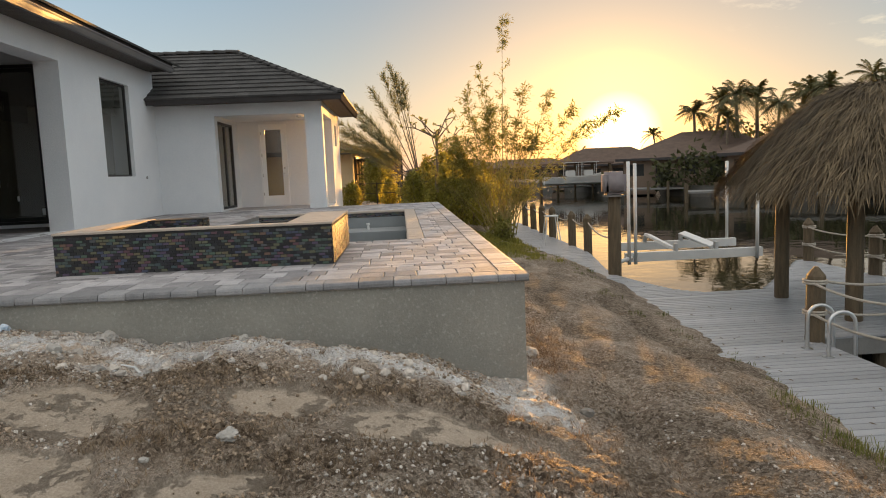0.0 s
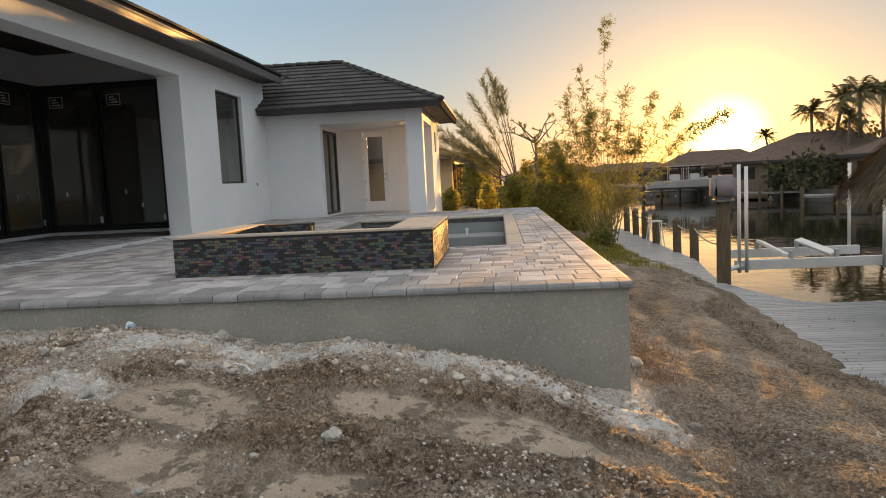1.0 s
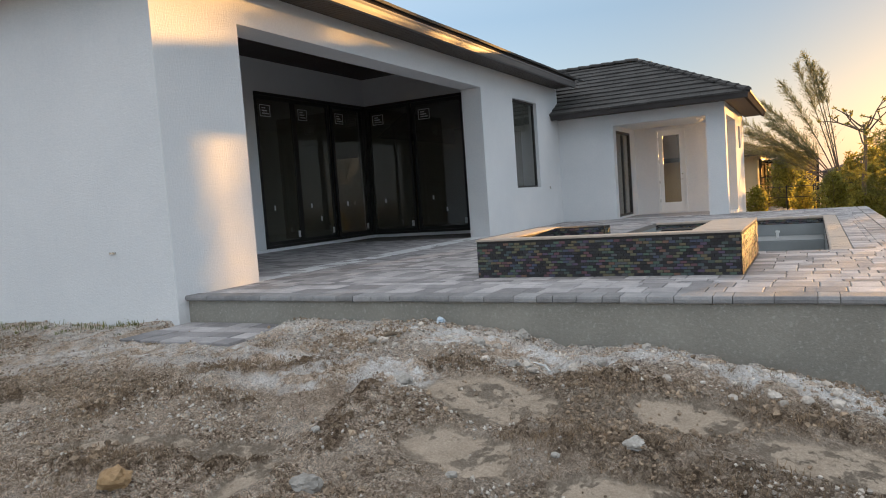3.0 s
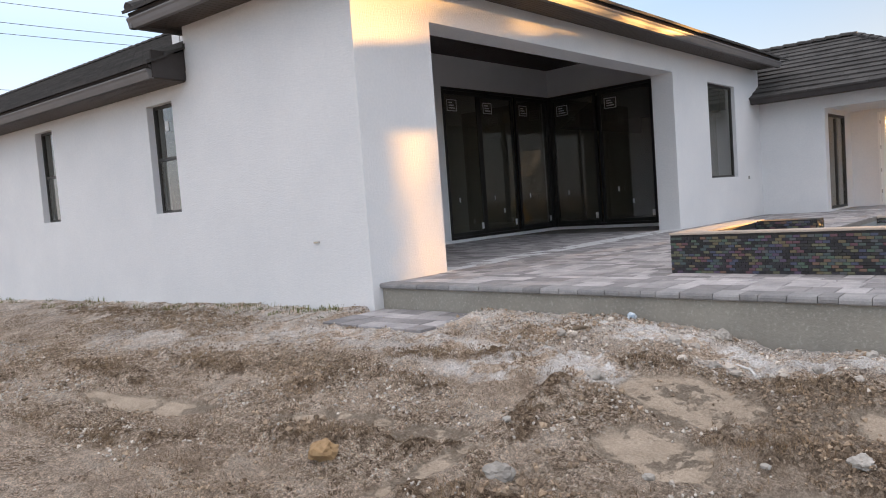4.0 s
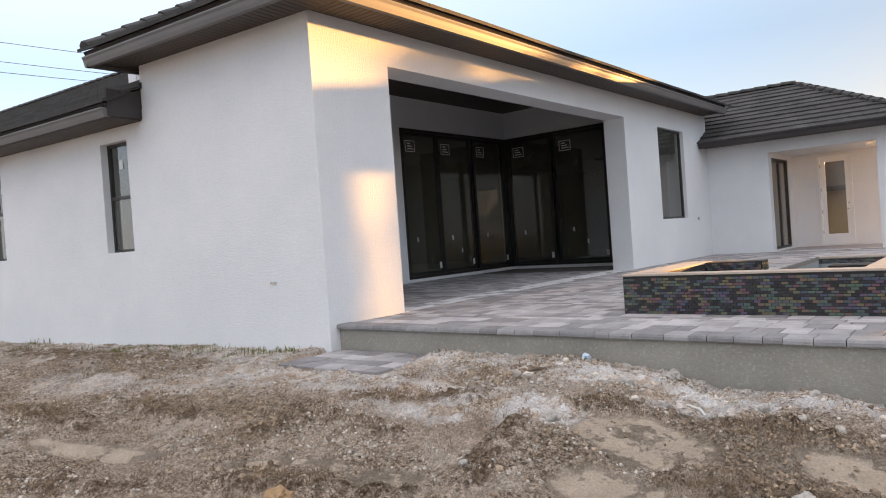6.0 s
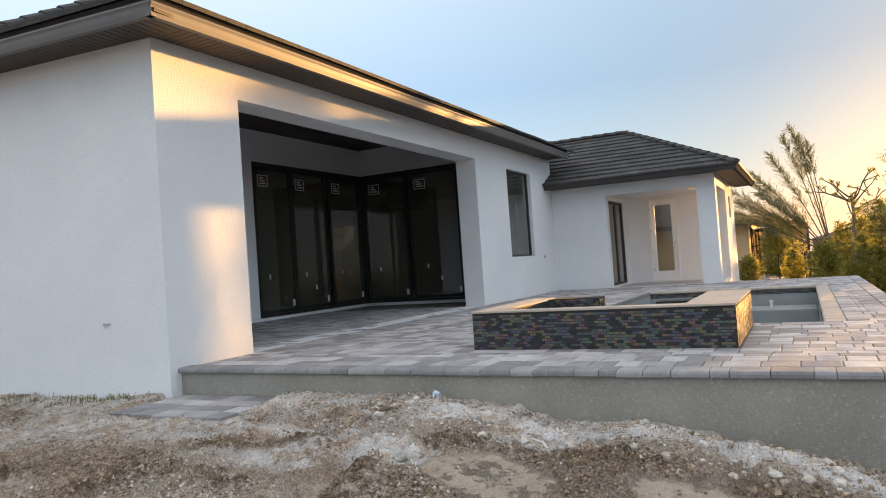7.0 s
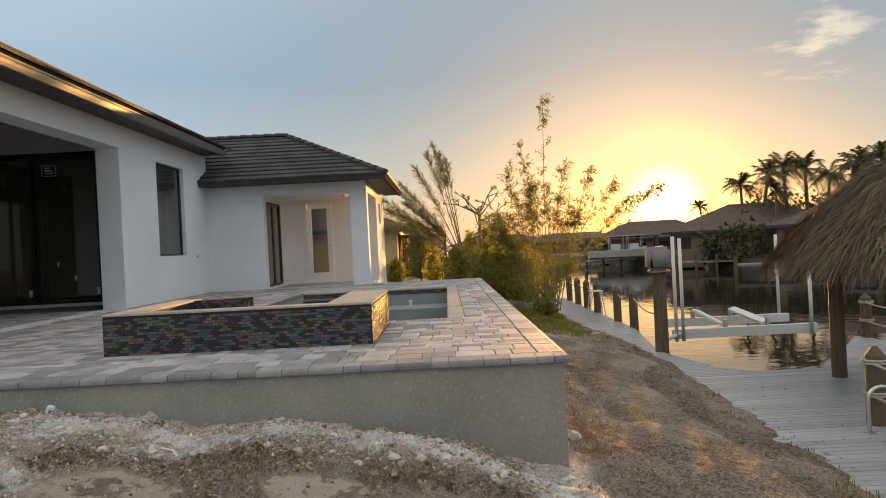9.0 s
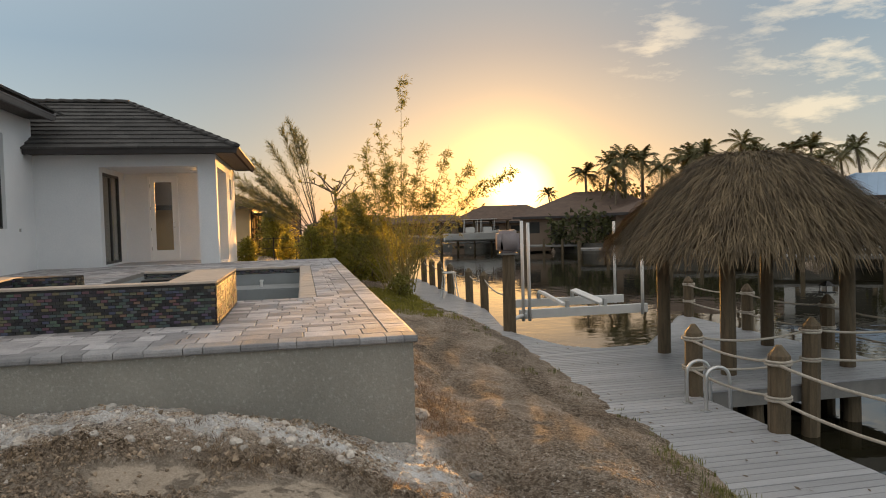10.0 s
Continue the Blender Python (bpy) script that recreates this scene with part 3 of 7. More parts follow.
def ground_height(x, y):
    if in_canal(x, y):
        return -4.0
    if x > 11.42 or y > 60:
        return -1.55
    if 0.4 < x < 7.6 and 0.4 < y < 14.7:
        return -2.3
    if x < 0.2 and y > 0.2:
        return -0.5
    if x > 11.3:
        return -1.74
    # the soil's ragged edge over the dock boards
    bank = smooth01(9.4, 10.6, x)
    xb = x if bank == 0 else x - bank * (lerp_table(y, BANK) + 0.10 * noise.noise(Vector((0, y * 1.3, 3))) + 0.05 * noise.noise(Vector((0, y * 5.0, 8))))
    near, away = lerp_table(xb, FOOT), lerp_table(xb, FIELD)
    k = smooth01(-0.4, -4.0, y) if y < 0 else 0.0
    z = near * (1 - k) + away * k
    if -0.1 < x < 1.75 and -1.15 < y < 0.1:
        return -0.35
    flat = smooth01(11.4, 10.8, xb)
    p = Vector((x, y, 0))
    calm = (0.7 + 0.3 * smooth01(1.0, 2.6, x)) * (1 - 0.6 * smooth01(8.5, 9.0, x))          # the side yard and the track are dragged smoother
    crumb = 0.042 * noise.fractal(p * 5.0, 0.8, 2.1, 5) + 0.036 * abs(noise.noise(p * 11.0)) + 0.013 * noise.noise(p * 27.0)
    footing = smooth01(-0.02, -0.5, y) if 0 < x < 8 else 1.0
    z += flat * ((0.075 * noise.noise(p * 0.55) + 0.045 * noise.noise(p * 1.7 + Vector((3, 1, 0)))) * (0.35 + 0.65 * footing) + crumb * calm)
    if x < 3:
        z += smooth01(4, 1, x) * (0.04 * noise.noise(Vector((x * 0.5, y * 3.0 - x * 0.5, 6))) + 0.02 * noise.noise(Vector((x * 1.2, y * 9.0 - x * 1.6, 2))))
    sand = sand_at(x, y)
    if sand:
        z -= sand * (0.028 + flat * 0.85 * crumb)
    elif -4.6 < y < 0 and -3 < x < 9:
        root = patch_at(x, y, ROOTS, 4)
        if root:
            z += root * (0.022 + 0.05 * abs(noise.noise(p * 7.0)) + 0.02 * noise.noise(p * 22.0))
    # spoil heap a step away from the new footing
    heap = math.exp(-((y + 0.55) / 0.42) ** 2) * smooth01(2.4, 4.0, x) * smooth01(8.2, 6.6, x)
    z += heap * footing * (0.03 + 0.10 * abs(noise.noise(Vector((x * 1.3, y * 2.0, 7)))) + 0.06 * noise.noise(Vector((x * 4, y * 4, 2))))
    # a crumbling step down to the track by the dock
    if y < 0.6:
        z -= 0.10 * smooth01(8.0, 8.25, x + 0.35 * noise.noise(Vector((y * 1.4, 0, 1))) + 0.12 * noise.noise(Vector((y * 6, x * 3, 1)))) * smooth01(9.6, 8.6, x) * smooth01(0.6, 0.0, y)
    # tracks with cleat marks along the bank
    for c in (8.75, 10.1):
        d = x - c - 0.12 * math.sin(y * 0.5)
        if abs(d) < 0.7:
            z -= 0.055 * math.exp(-(d / 0.17) ** 2) * smooth01(-6, -3, y)
            z += 0.030 * math.exp(-(d / 0.21) ** 4) * math.sin(y * 40 + 5 * d) * (0.4 + 0.6 * abs(noise.noise(Vector((y * 1.7, c, 0)))))
    return z


def spaced(stops):
    """Grid lines: (from, to, step) stretches."""
    out = []
    for a, b, s in stops:
        k = max(1, round((b - a) / s))
        out += [a + (b - a) * i / k for i in range(k)]
    return out + [stops[-1][1]]


def build_ground():
    xs = spaced([(-1500, -200, 325), (-200, -40, 40), (-40, -12, 2.0), (-12, -2, 0.14), (-2, 1.8, 0.06), (1.8, 8.4, 0.034), (8.4, 11.3, 0.045), (11.3, 11.44, 0.07), (11.44, 60, 1.2), (60, 300, 40), (300, 1500, 400)])
    ys = spaced([(-1500, -200, 325), (-200, -40, 40), (-40, -8, 2.0), (-8, -4.6, 0.2), (-4.6, -3.6, 0.06), (-3.6, 0.1, 0.032), (0.1, 6, 0.05), (6, 16, 0.13), (16, 30, 0.6), (30, 100, 2.0), (100, 150, 5.0), (150, 300, 30), (300, 1500, 400)])
    vs = [(x, y, ground_height(x, y)) for y in ys for x in xs]
    w = len(xs)
    fs = [(j * w + i, j * w + i + 1, (j + 1) * w + i + 1, (j + 1) * w + i) for j in range(len(ys) - 1) for i in range(w - 1)]
    me = bpy.data.meshes.new("ground")
    me.from_pydata(vs, [], fs)
    lime = me.attributes.new("lime", "FLOAT", "POINT")
    roots = me.attributes.new("roots", "FLOAT", "POINT")
    lv, rv = [], []
    for x, y, z in vs:
        if not (-14 < x < 11.4 and -8 < y < 17):
            lv.append(0.0)
            rv.append(0.0)
            continue
        wob = 0.5 * noise.noise(Vector((x * 0.9, y * 0.9, 4)))
        band = smooth01(lerp_table(x, [(-6, -3.0), (1, -2.2), (3.6, -1.75), (4.2, -1.1), (6.3, -0.95), (8.0, -0.95)]), -0.35, y + 0.4 * wob) * smooth01(8.6, 7.9, x)
        lv.append(min(1.0, 0.66 * band + patch_at(x, y, LIME, 2) * (0.5 + 0.5 * smooth01(2.0, 3.6, x))))
        rv.append(min(1.0, 0.30 * smooth01(-0.3, -1.2, y + wob) + (patch_at(x, y, ROOTS, 4) if y < 0 else 0.0)))
    lime.data.foreach_set("value", lv)
    roots.data.foreach_set("value", rv)
    me.attributes.new("sand", "FLOAT", "POINT").data.foreach_set("value", [sand_at(x, y) for x, y, z in vs])
    me.attributes.new("loam", "FLOAT", "POINT").data.foreach_set("value", [max(0.85 * smooth01(3.8, 5.6, x) * smooth01(-0.7, -1.3, y + 0.4 * noise.noise(Vector((x, y, 5)))), smooth01(7.75, 8.4, x + 0.5 * noise.noise(Vector((x, y, 2))))) * (0.55 + 0.45 * smooth01(-0.1, 0.25, noise.noise(Vector((x * 1.6, y * 0.7, 12))))) for x, y, z in vs])
    me.materials.append(SOIL)
    me.polygons.foreach_set("use_smooth", [True] * len(me.polygons))
    return tagged(new("ground", me), "bare sandy building-site soil with pale lime spoil and dead roots", "ground", kind="structure")


build_ground()
wat = bmesh.new()
prism(wat, [(11.2, -300), (62, -300), (62, 150), (11.2, 150)], WATER_Z - 0.05, WATER_Z)
single("water", wat, WATER, "calm dark canal water reflecting the sunset sky", "water", kind="structure")
sw = bmesh.new()
box(sw, 11.32, 11.46, -40, 140, -4, DOCK_Z - 0.17)
single("seawall_near", sw, SEAWALL, "stained concrete seawall under the dock walkway", "seawall", kind="structure")
sw = bmesh.new()
for (ya, xa), (yb, xb) in zip(FAR_SHORE, FAR_SHORE[1:]):
    way = Vector((xb - xa, yb - ya, 0))
    box(sw, 0, way.length, -0.3, 0.15, -4, -1.35, m=Matrix.Translation((xa, ya, 0)) @ Matrix.Rotation(math.atan2(way.y, way.x), 4, "Z"))
single("seawall_far", sw, SEAWALL, "low concrete seawall along the opposite canal bank", "seawall", kind="structure")

# ---- terrace ----
TX0, TX1, TY1 = -0.17, 7.9, 15.1
PX0, PX1, PY0, PY1 = 3.3, 6.89, 3.68, 11.55      # pool
terrace = thing("terrace", "raised pool terrace of grey and tan tumbled pavers on a raw concrete footing", "terrace", kind="structure")
bm = bmesh.new()
box(bm, TX0 + 0.03, TX1 - 0.035, 0.035, 0.30, -1.7, -0.065)
part("footing", bm, CONCRETE, terrace, "raw trowelled concrete footing wall")
bm = bmesh.new()
box(bm, TX1 - 0.30, TX1 - 0.035, 0.30, TY1 - 0.035, -2.2, -0.066)
part("footing", bm, CONCRETE, terrace, "raw trowelled concrete footing wall")
bm = bmesh.new()
box(bm, TX0 + 0.03, TX1 - 0.30, TY1 - 0.30, TY1 - 0.035, -1.7, -0.067)
part("footing", bm, CONCRETE, terrace, "raw trowelled concrete footing wall")
bm = bmesh.new()
for x0, x1, y0, y1 in ((TX0 + 0.05, TX1 - 0.06, 0.06, 1.4), (TX0 + 0.05, PX0, 1.4, TY1 - 0.06), (PX1 + 0.01, TX1 - 0.06, 1.4, TY1 - 0.06), (PX0, PX1 + 0.01, PY1 + 0.01, TY1 - 0.06), (PX0, PX1 + 0.01, 1.4, PY0 - 0.01)):
    box(bm, x0, x1, y0, y1, -0.10, -0.012)
box(bm, -5.0, TX0 + 0.05, 0.06, 11.3, -0.10, -0.013)
part("bedding", bm, JOINT_SAND, terrace, "sand bedding and joints")

pool = thing("swimming_pool", "empty unfinished swimming pool with grey plaster and dark waterline tile", "swimming pool", kind="structure")
bm = bmesh.new()
box(bm, PX0, PX1, PY0, PY1, -1.75, -1.6)
box(bm, PX0 - 0.15, PX0, PY0, PY1, -1.75, -0.101)
box(bm, PX1, PX1 + 0.15, PY0, PY1, -1.75, -0.101)
box(bm, PX0 - 0.15, PX1 + 0.15, PY0 - 0.15, PY0, -1.75, -0.101)
box(bm, PX0 - 0.15, PX1 + 0.15, PY1, PY1 + 0.15, -1.75, -0.101)
part("basin", bm, PLASTER, pool)
part("bench", boxed(PX0, PX1 - 0.004, PY1 - 1.3, PY1 - 0.004, -1.6, -0.42, 0.02), PLASTER, pool)
part("sun_shelf", boxed(PX1 - 1.1, PX1 - 0.006, PY0 + 0.006, PY1 - 1.3, -1.6, -0.72, 0.02), PLASTER, pool)
bm = bmesh.new()
tube(bm, [(PX1 - 0.9, PY1 - 0.6, -0.42), (PX1 - 0.9, PY1 - 0.6, -0.30)], 0.03, 10)
tube(bm, [(PX1 - 0.9, PY1 - 0.6, -0.30), (PX1 - 0.9, PY1 - 0.6, -0.26)], 0.045, 10)
part("standpipe", bm, WHITE_PIPE, pool, "white capped plumbing stub")
bm = boxed(PX1 - 0.5, PX1 - 0.2, PY0 + 2.6, PY0 + 2.75, -0.72, -0.62, 0.01)
part("fitting", bm, WHITE_PIPE, pool, "white plumbing fitting")

# ---- main house ----
house = thing("house", "new white stucco house with charcoal tile roof and bronze gutters", "house")
FY0, FY1, FTOP = -0.13, 14.55, 3.98
OY0, OY1, OZ = 1.28, 9.05, 3.46
WY0, WY1, WZ0, WZ1 = 10.98, 12.72, 1.10, 3.40
facade = part("wall_facade", wall_sheet([FY0, FY1], [-0.6, FTOP], 0.5, [(OY0, OY1, 0.0, OZ), (WY0, WY1, WZ0, WZ1)], lambda u, d, z: (-d, u, z)), STUCCO, house)
ALPHA = radians(5.2)
SIDE = Matrix.Translation((0, FY0, 0)) @ Matrix.Rotation(ALPHA, 4, "Z")      # local: -x along the wall, y into the house
STEP_U = 3.56


def side_point(u, d, z):
    return SIDE @ Vector((-u, d, z))


SIDE_WINDOWS = [(4.03, 4.77, 1.14, 2.90), (8.18, 8.91, 1.17, 2.96), (13.2, 14.53, 1.53, 2.96)]
part("wall_side_high", wall_sheet([0.0, STEP_U], [-0.8, FTOP + 0.1], 0.3, [], side_point), STUCCO, house)
part("wall_side_low", wall_sheet([STEP_U, 24.0], [-1.0, 3.16], 0.3, SIDE_WINDOWS, side_point), STUCCO, house)
# the wing with the porch
PYF, PBACK, PX_L, PX_C, PX_E, PZ = 14.55, 17.3, 1.63, 4.17, 4.66, 2.72
part("wall_wing_front", wall_sheet([-0.0, PX_E], [-0.6, 3.06], 0.30, [(PX_L, PX_C, 0.0, PZ)], lambda u, d, z: (u, PYF + d, z)), STUCCO, house)
part("wall_wing_east", wall_sheet([PYF + 0.3, 20.0], [-0.9, 3.06], 0.30, [(PYF + 0.35, PBACK, 0.0, PZ), (PBACK + 0.9, PBACK + 1.5, 1.9, 2.6)], lambda u, d, z: (PX_E - d, u, z)), STUCCO, house)
part("wall_porch_back", wall_sheet([PX_L - 0.3, PX_E - 0.3], [-0.1, 3.0], 0.2, [(2.31, 3.19, 0.03, 2.64)], lambda u, d, z: (u, PBACK + d, z)), STUCCO, house)
part("wall_porch_side", wall_sheet([PYF + 0.3, PBACK], [-0.1, 3.0], 0.2, [(14.87, 16.70, 0.05, 2.60)], lambda u, d, z: (PX_L - d, u, z)), STUCCO, house)
part("porch_ceiling", boxed(PX_L - 0.2, PX_E - 0.31, PYF + 0.31, PBACK, PZ + 0.02, PZ + 0.08), STUCCO_IN, house)
part("porch_floor", boxed(PX_L - 0.0, PX_E - 0.02, PYF - 0.2, PBACK, -0.12, -0.006), PAVER, house)
# lanai behind the wide opening
LX, LY, LZ = -4.68, 11.2, 4.55
part("wall_lanai_west", wall_sheet([0.1, LY], [-0.1, LZ + 0.1], 0.25, [(6.65, LY - 0.02, 0.06, 3.76)], lambda u, d, z: (LX - d, u, z)), STUCCO_IN, house)
part("wall_lanai_north", wall_sheet([LX, -0.5], [-0.1, LZ + 0.1], 0.25, [(LX + 0.02, -1.52, 0.06, 3.76)], lambda u, d, z: (u, LY + d, z)), STUCCO_IN, house)
part("wall_lanai_south", boxed(LX, -0.5, 0.12, 0.28, -0.1, LZ), STUCCO_IN, house)
part("wall_lanai_inner", wall_sheet([0.28, LY], [3.86, LZ], 0.1, [], lambda u, d, z: (-0.40 - d, u, z)), STUCCO_IN, house)
bm = bmesh.new()
for k in range(34):
    box(bm, LX, -0.42, 0.28 + k * 0.3212, 0.28 + k * 0.3212 + 0.315, LZ - 0.03, LZ + 0.02)
part("lanai_ceiling", bm, CEILING_WOOD, house, "dark stained plank ceiling")
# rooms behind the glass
# the room's darkness is put into the wall colour
part("room_shell", wall_sheet([-14, LX - 0.3], [-0.1, 4.4], 0.1, [], lambda u, d, z: (u, 2.0 + d, z)), BLACK, house, "unfinished interior with its shade painted near-black")
bm = bmesh.new()
box(bm, -14.1, -14, 2.0, 20, -0.1, 4.4)
box(bm, -14, 1.3, 19.6, 19.7, -0.1, 4.4)
box(bm, -14, LX - 0.26, 2.0, 19.6, -0.12, -0.05)
box(bm, LX - 0.26, -0.5, LY + 0.26, 19.6, -0.12, -0.05)
box(bm, -14, LX - 0.26, 2.0, 19.6, 4.4, 4.5)
box(bm, LX - 0.26, -0.5, LY + 0.26, 19.6, 4.4, 4.5)
part("room_wall", bm, surface("bare_drywall", (0.27, 0.25, 0.20), (0.36, 0.33, 0.27), scale=1, rough=0.9, bump=0.1), house, "bare grey drywall")


# ---- roofs ----
def tile_face(p0, p1, q1, q0, material, parent, separate, name="roof_tile", course=0.34, width=0.34, lift=0.0, lap=0.06):
    """Flat concrete tiles in courses on a roof plane with eave p0-p1 and top edge q0-q1."""
    p0, p1, q0, q1 = map(Vector, (p0, p1, q0, q1))
    along = (p1 - p0).normalized()
    up = (q0 - p0) - along * (q0 - p0).dot(along)
    slope_len = up.length
    up.normalize()
    nrm = along.cross(up).normalized()
    rise0, rise1 = (q0 - p0).dot(along) / slope_len, (q1 - p1).dot(along) / slope_len
    total, courses = (p1 - p0).length, int(slope_len / course + 0.5)
    course = slope_len / courses
    many, shared = bmesh.new(), {}
    for r in range(courses):
        s0, s1 = r * course, (r + 1) * course + lap
        mid = s0 + course * 0.5
        a, b = rise0 * mid - 0.06, total + rise1 * mid + 0.06
        x = a - (width * 0.5 if r % 2 else 0.0)
        while x < b:
            x0, x1 = max(x, a), min(x + width - 0.006, b)
            x += width
            if x1 - x0 < 0.05:
                continue
            key = round(x1 - x0, 3)
            rot = Matrix((along, up, nrm)).transposed().to_4x4()
            jig = 0.004 * math.sin(x * 91 + r * 37)
            m = Matrix.Translation(p0 + along * x0 + up * s0 + nrm * (lift + jig)) @ rot
            if separate:
                if key not in shared:
                    tb = bmesh.new()
                    tile_block(tb, x1 - x0, course + lap)
                    shared[key] = link_mesh(name, tb, material)
                ob = new(name, shared[key])
                ob.parent = parent
                ob.matrix_local = m
            else:
                tile_block(many, x1 - x0, course + lap, m)
    if separate:
        many.free()
        return None
    return tagged(part("roof_tile_run", many, ROOF_TILE_MANY, parent), kind="stuff")


def tile_block(bm, w, l, m=None):
    # a wedge: thick at its lower edge, tucked under the next course above
    vs = [bm.verts.new(v) for v in ((0, 0, 0.0), (w, 0, 0.0), (w, l, -0.03), (0, l, -0.03), (0, 0.012, 0.045), (w, 0.012, 0.045), (w, l, 0.004), (0, l, 0.004))]
    for f in ((3, 2, 1, 0), (4, 5, 6, 7), (0, 1, 5, 4), (1, 2, 6, 5), (2, 3, 7, 6), (3, 0, 4, 7)):
        bm.faces.new([vs[i] for i in f])
    if m is not None:
        bmesh.ops.transform(bm, matrix=m, verts=vs)


def ridge_caps(a, b, parent, material=None):
    a, b = Vector(a), Vector(b)
    n = max(1, int((b - a).length / 0.36))
    way = (b - a).normalized()
    side = way.cross(Vector((0, 0, 1))).normalized()
    up = side.cross(way)
    shared = None
    for k in range(n):
        if shared is None:
            cb = bmesh.new()
            step = (b - a).length / n
            prof = [(-0.13, -0.035), (-0.11, 0.02), (0.0, 0.065), (0.11, 0.02), (0.13, -0.035)]
            lo = [cb.verts.new((x, 0, z + 0.03)) for x, z in prof]
            hi = [cb.verts.new((x * 0.9, step + 0.04, z)) for x, z in prof]
            for i in range(4):
                cb.faces.new((lo[i], lo[i + 1], hi[i + 1], hi[i]))
            cb.faces.new(lo[::-1]), cb.faces.new(hi)
            shared = link_mesh("ridge_cap", cb, ROOF_TILE)
        ob = new("ridge_cap", shared)
        ob.parent = parent
        ob.matrix_local = Matrix.Translation(a + way * step * k) @ Matrix((side, way, up)).transposed().to_4x4()


# wing: hip roof
EX, EY, EYB, EZ = 5.30, 13.82, 20.75, 3.15
SL = 0.508
HD = 3.45
PEAK = (EX - HD, EY + HD, EZ + SL * HD)
bm = bmesh.new()
va = [bm.verts.new(p) for p in ((-6, EY, EZ - 0.03), (EX, EY, EZ - 0.03), (EX, EYB, EZ - 0.03), (-6, EYB, EZ - 0.03), (PEAK[0], PEAK[1], PEAK[2] - 0.03), (-6, PEAK[1], PEAK[2] - 0.03))]
for f in ((0, 1, 4, 5), (1, 2, 4), (2, 3, 5, 4), (3, 0, 5)):
    bm.faces.new([va[i] for i in f])
part("roof_deck_wing", bm, ROOF_TILE, house)
tile_face((-0.55, EY - 0.05, EZ - 0.02), (EX + 0.03, EY - 0.05, EZ - 0.02), (PEAK[0], PEAK[1], PEAK[2]), (-0.55, PEAK[1], PEAK[2]), ROOF_TILE, house, True)
tile_face((EX + 0.05, EY, EZ - 0.02), (EX + 0.05, EYB, EZ - 0.02), (PEAK[0], PEAK[1] + 0.05, PEAK[2]), (PEAK[0], PEAK[1], PEAK[2]), ROOF_TILE_MANY, house, False)
ridge_caps((EX, EY, EZ + 0.03), PEAK, house)
ridge_caps((-2.0, PEAK[1], PEAK[2] + 0.03), (PEAK[0], PEAK[1], PEAK[2] + 0.03), house)


def fascia_run(name, p0, p1, z0, z1, depth=0.09, material=None):
    """A box gutter with a rolled lip along an eave; p0 to p1 keeps the outside on its right."""
    p0, p1 = Vector((*p0, 0)), Vector((*p1, 0))
    way = (p1 - p0).normalized()
    out = Vector((way.y, -way.x, 0))
    bm = bmesh.new()
    prof = [(-depth, z0), (-0.02, z0), (0.0, z0 + 0.05), (0.012, z1 - 0.05), (0.03, z1 - 0.02), (0.03, z1), (-0.02, z1), (-depth, z1 - 0.01)]
    a = [bm.verts.new(p0 + out * o + Vector((0, 0, z))) for o, z in prof]
    b = [bm.verts.new(p1 + out * o + Vector((0, 0, z))) for o, z in prof]
    for i in range(len(prof)):
        j = (i + 1) % len(prof)
        bm.faces.new((a[i], b[i], b[j], a[j]))
    bm.faces.new(a), bm.faces.new(b[::-1])
    bmesh.ops.recalc_face_normals(bm, faces=bm.faces)
    return part(name, bm, material or FASCIA, house, "metal gutter with sky sheen painted in as taupe" if material else "dark bronze metal gutter")


def soffit_run(x0, x1, y0, y1, z, along_x, m=None):
    """Ribbed soffit panels; the ribs lie across the run."""
    bm = bmesh.new()
    if along_x:
        n = int((x1 - x0) / 0.10)
        for k in range(n):
            a = x0 + (x1 - x0) * k / n
            box(bm, a + 0.006, a + (x1 - x0) / n - 0.006, y0, y1, z, z + 0.02, m=m)
    else:
        n = int((y1 - y0) / 0.10)
        for k in range(n):
            a = y0 + (y1 - y0) * k / n
            box(bm, x0, x1, a + 0.006, a + (y1 - y0) / n - 0.006, z, z + 0.02, m=m)
    box(bm, x0, x1, y0, y1, z + 0.021, z + 0.04, m=m)
    return part("soffit", bm, SOFFIT, house, "ribbed brown soffit panels")


fascia_run("gutter", (0.02, EY), (EX, EY), EZ - 0.15, EZ + 0.0)
fascia_run("gutter", (EX, EY), (EX, EYB), EZ - 0.15, EZ + 0.0)
soffit_run(0.0, EX - 0.05, EY + 0.05, PYF, EZ - 0.11, True)
soffit_run(PX_E, EX - 0.05, PYF, EYB, EZ - 0.11, False)
# main body: eave along the facade, hip at the end
MX, MY, MZ = 0.68, -0.70, 4.10
SL = 0.535
TZ = MZ + 0.03
bm = bmesh.new()
end_a, end_b = SIDE @ Vector((0.7, -0.62, 0)), SIDE @ Vector((-STEP_U - 0.42, -0.62, 0))
MD = 5.6
MDS = MD * SL / 0.60      # the end slope is a little steeper
pts = [(MX, MY, TZ - 0.02), (MX, 14.8, TZ - 0.02), (MX - MD, 14.8, TZ + SL * MD - 0.02), (MX - MD, MY + MDS, TZ + SL * MD - 0.02), (end_b.x, end_b.y, TZ - 0.02), (end_b.x, MY + MDS, TZ + SL * MD - 0.02)]
vv = [bm.verts.new(p) for p in pts]
bm.faces.new((vv[0], vv[1], vv[2], vv[3])), bm.faces.new((vv[0], vv[3], vv[5], vv[4]))
part("roof_deck_main", bm, ROOF_TILE, house)
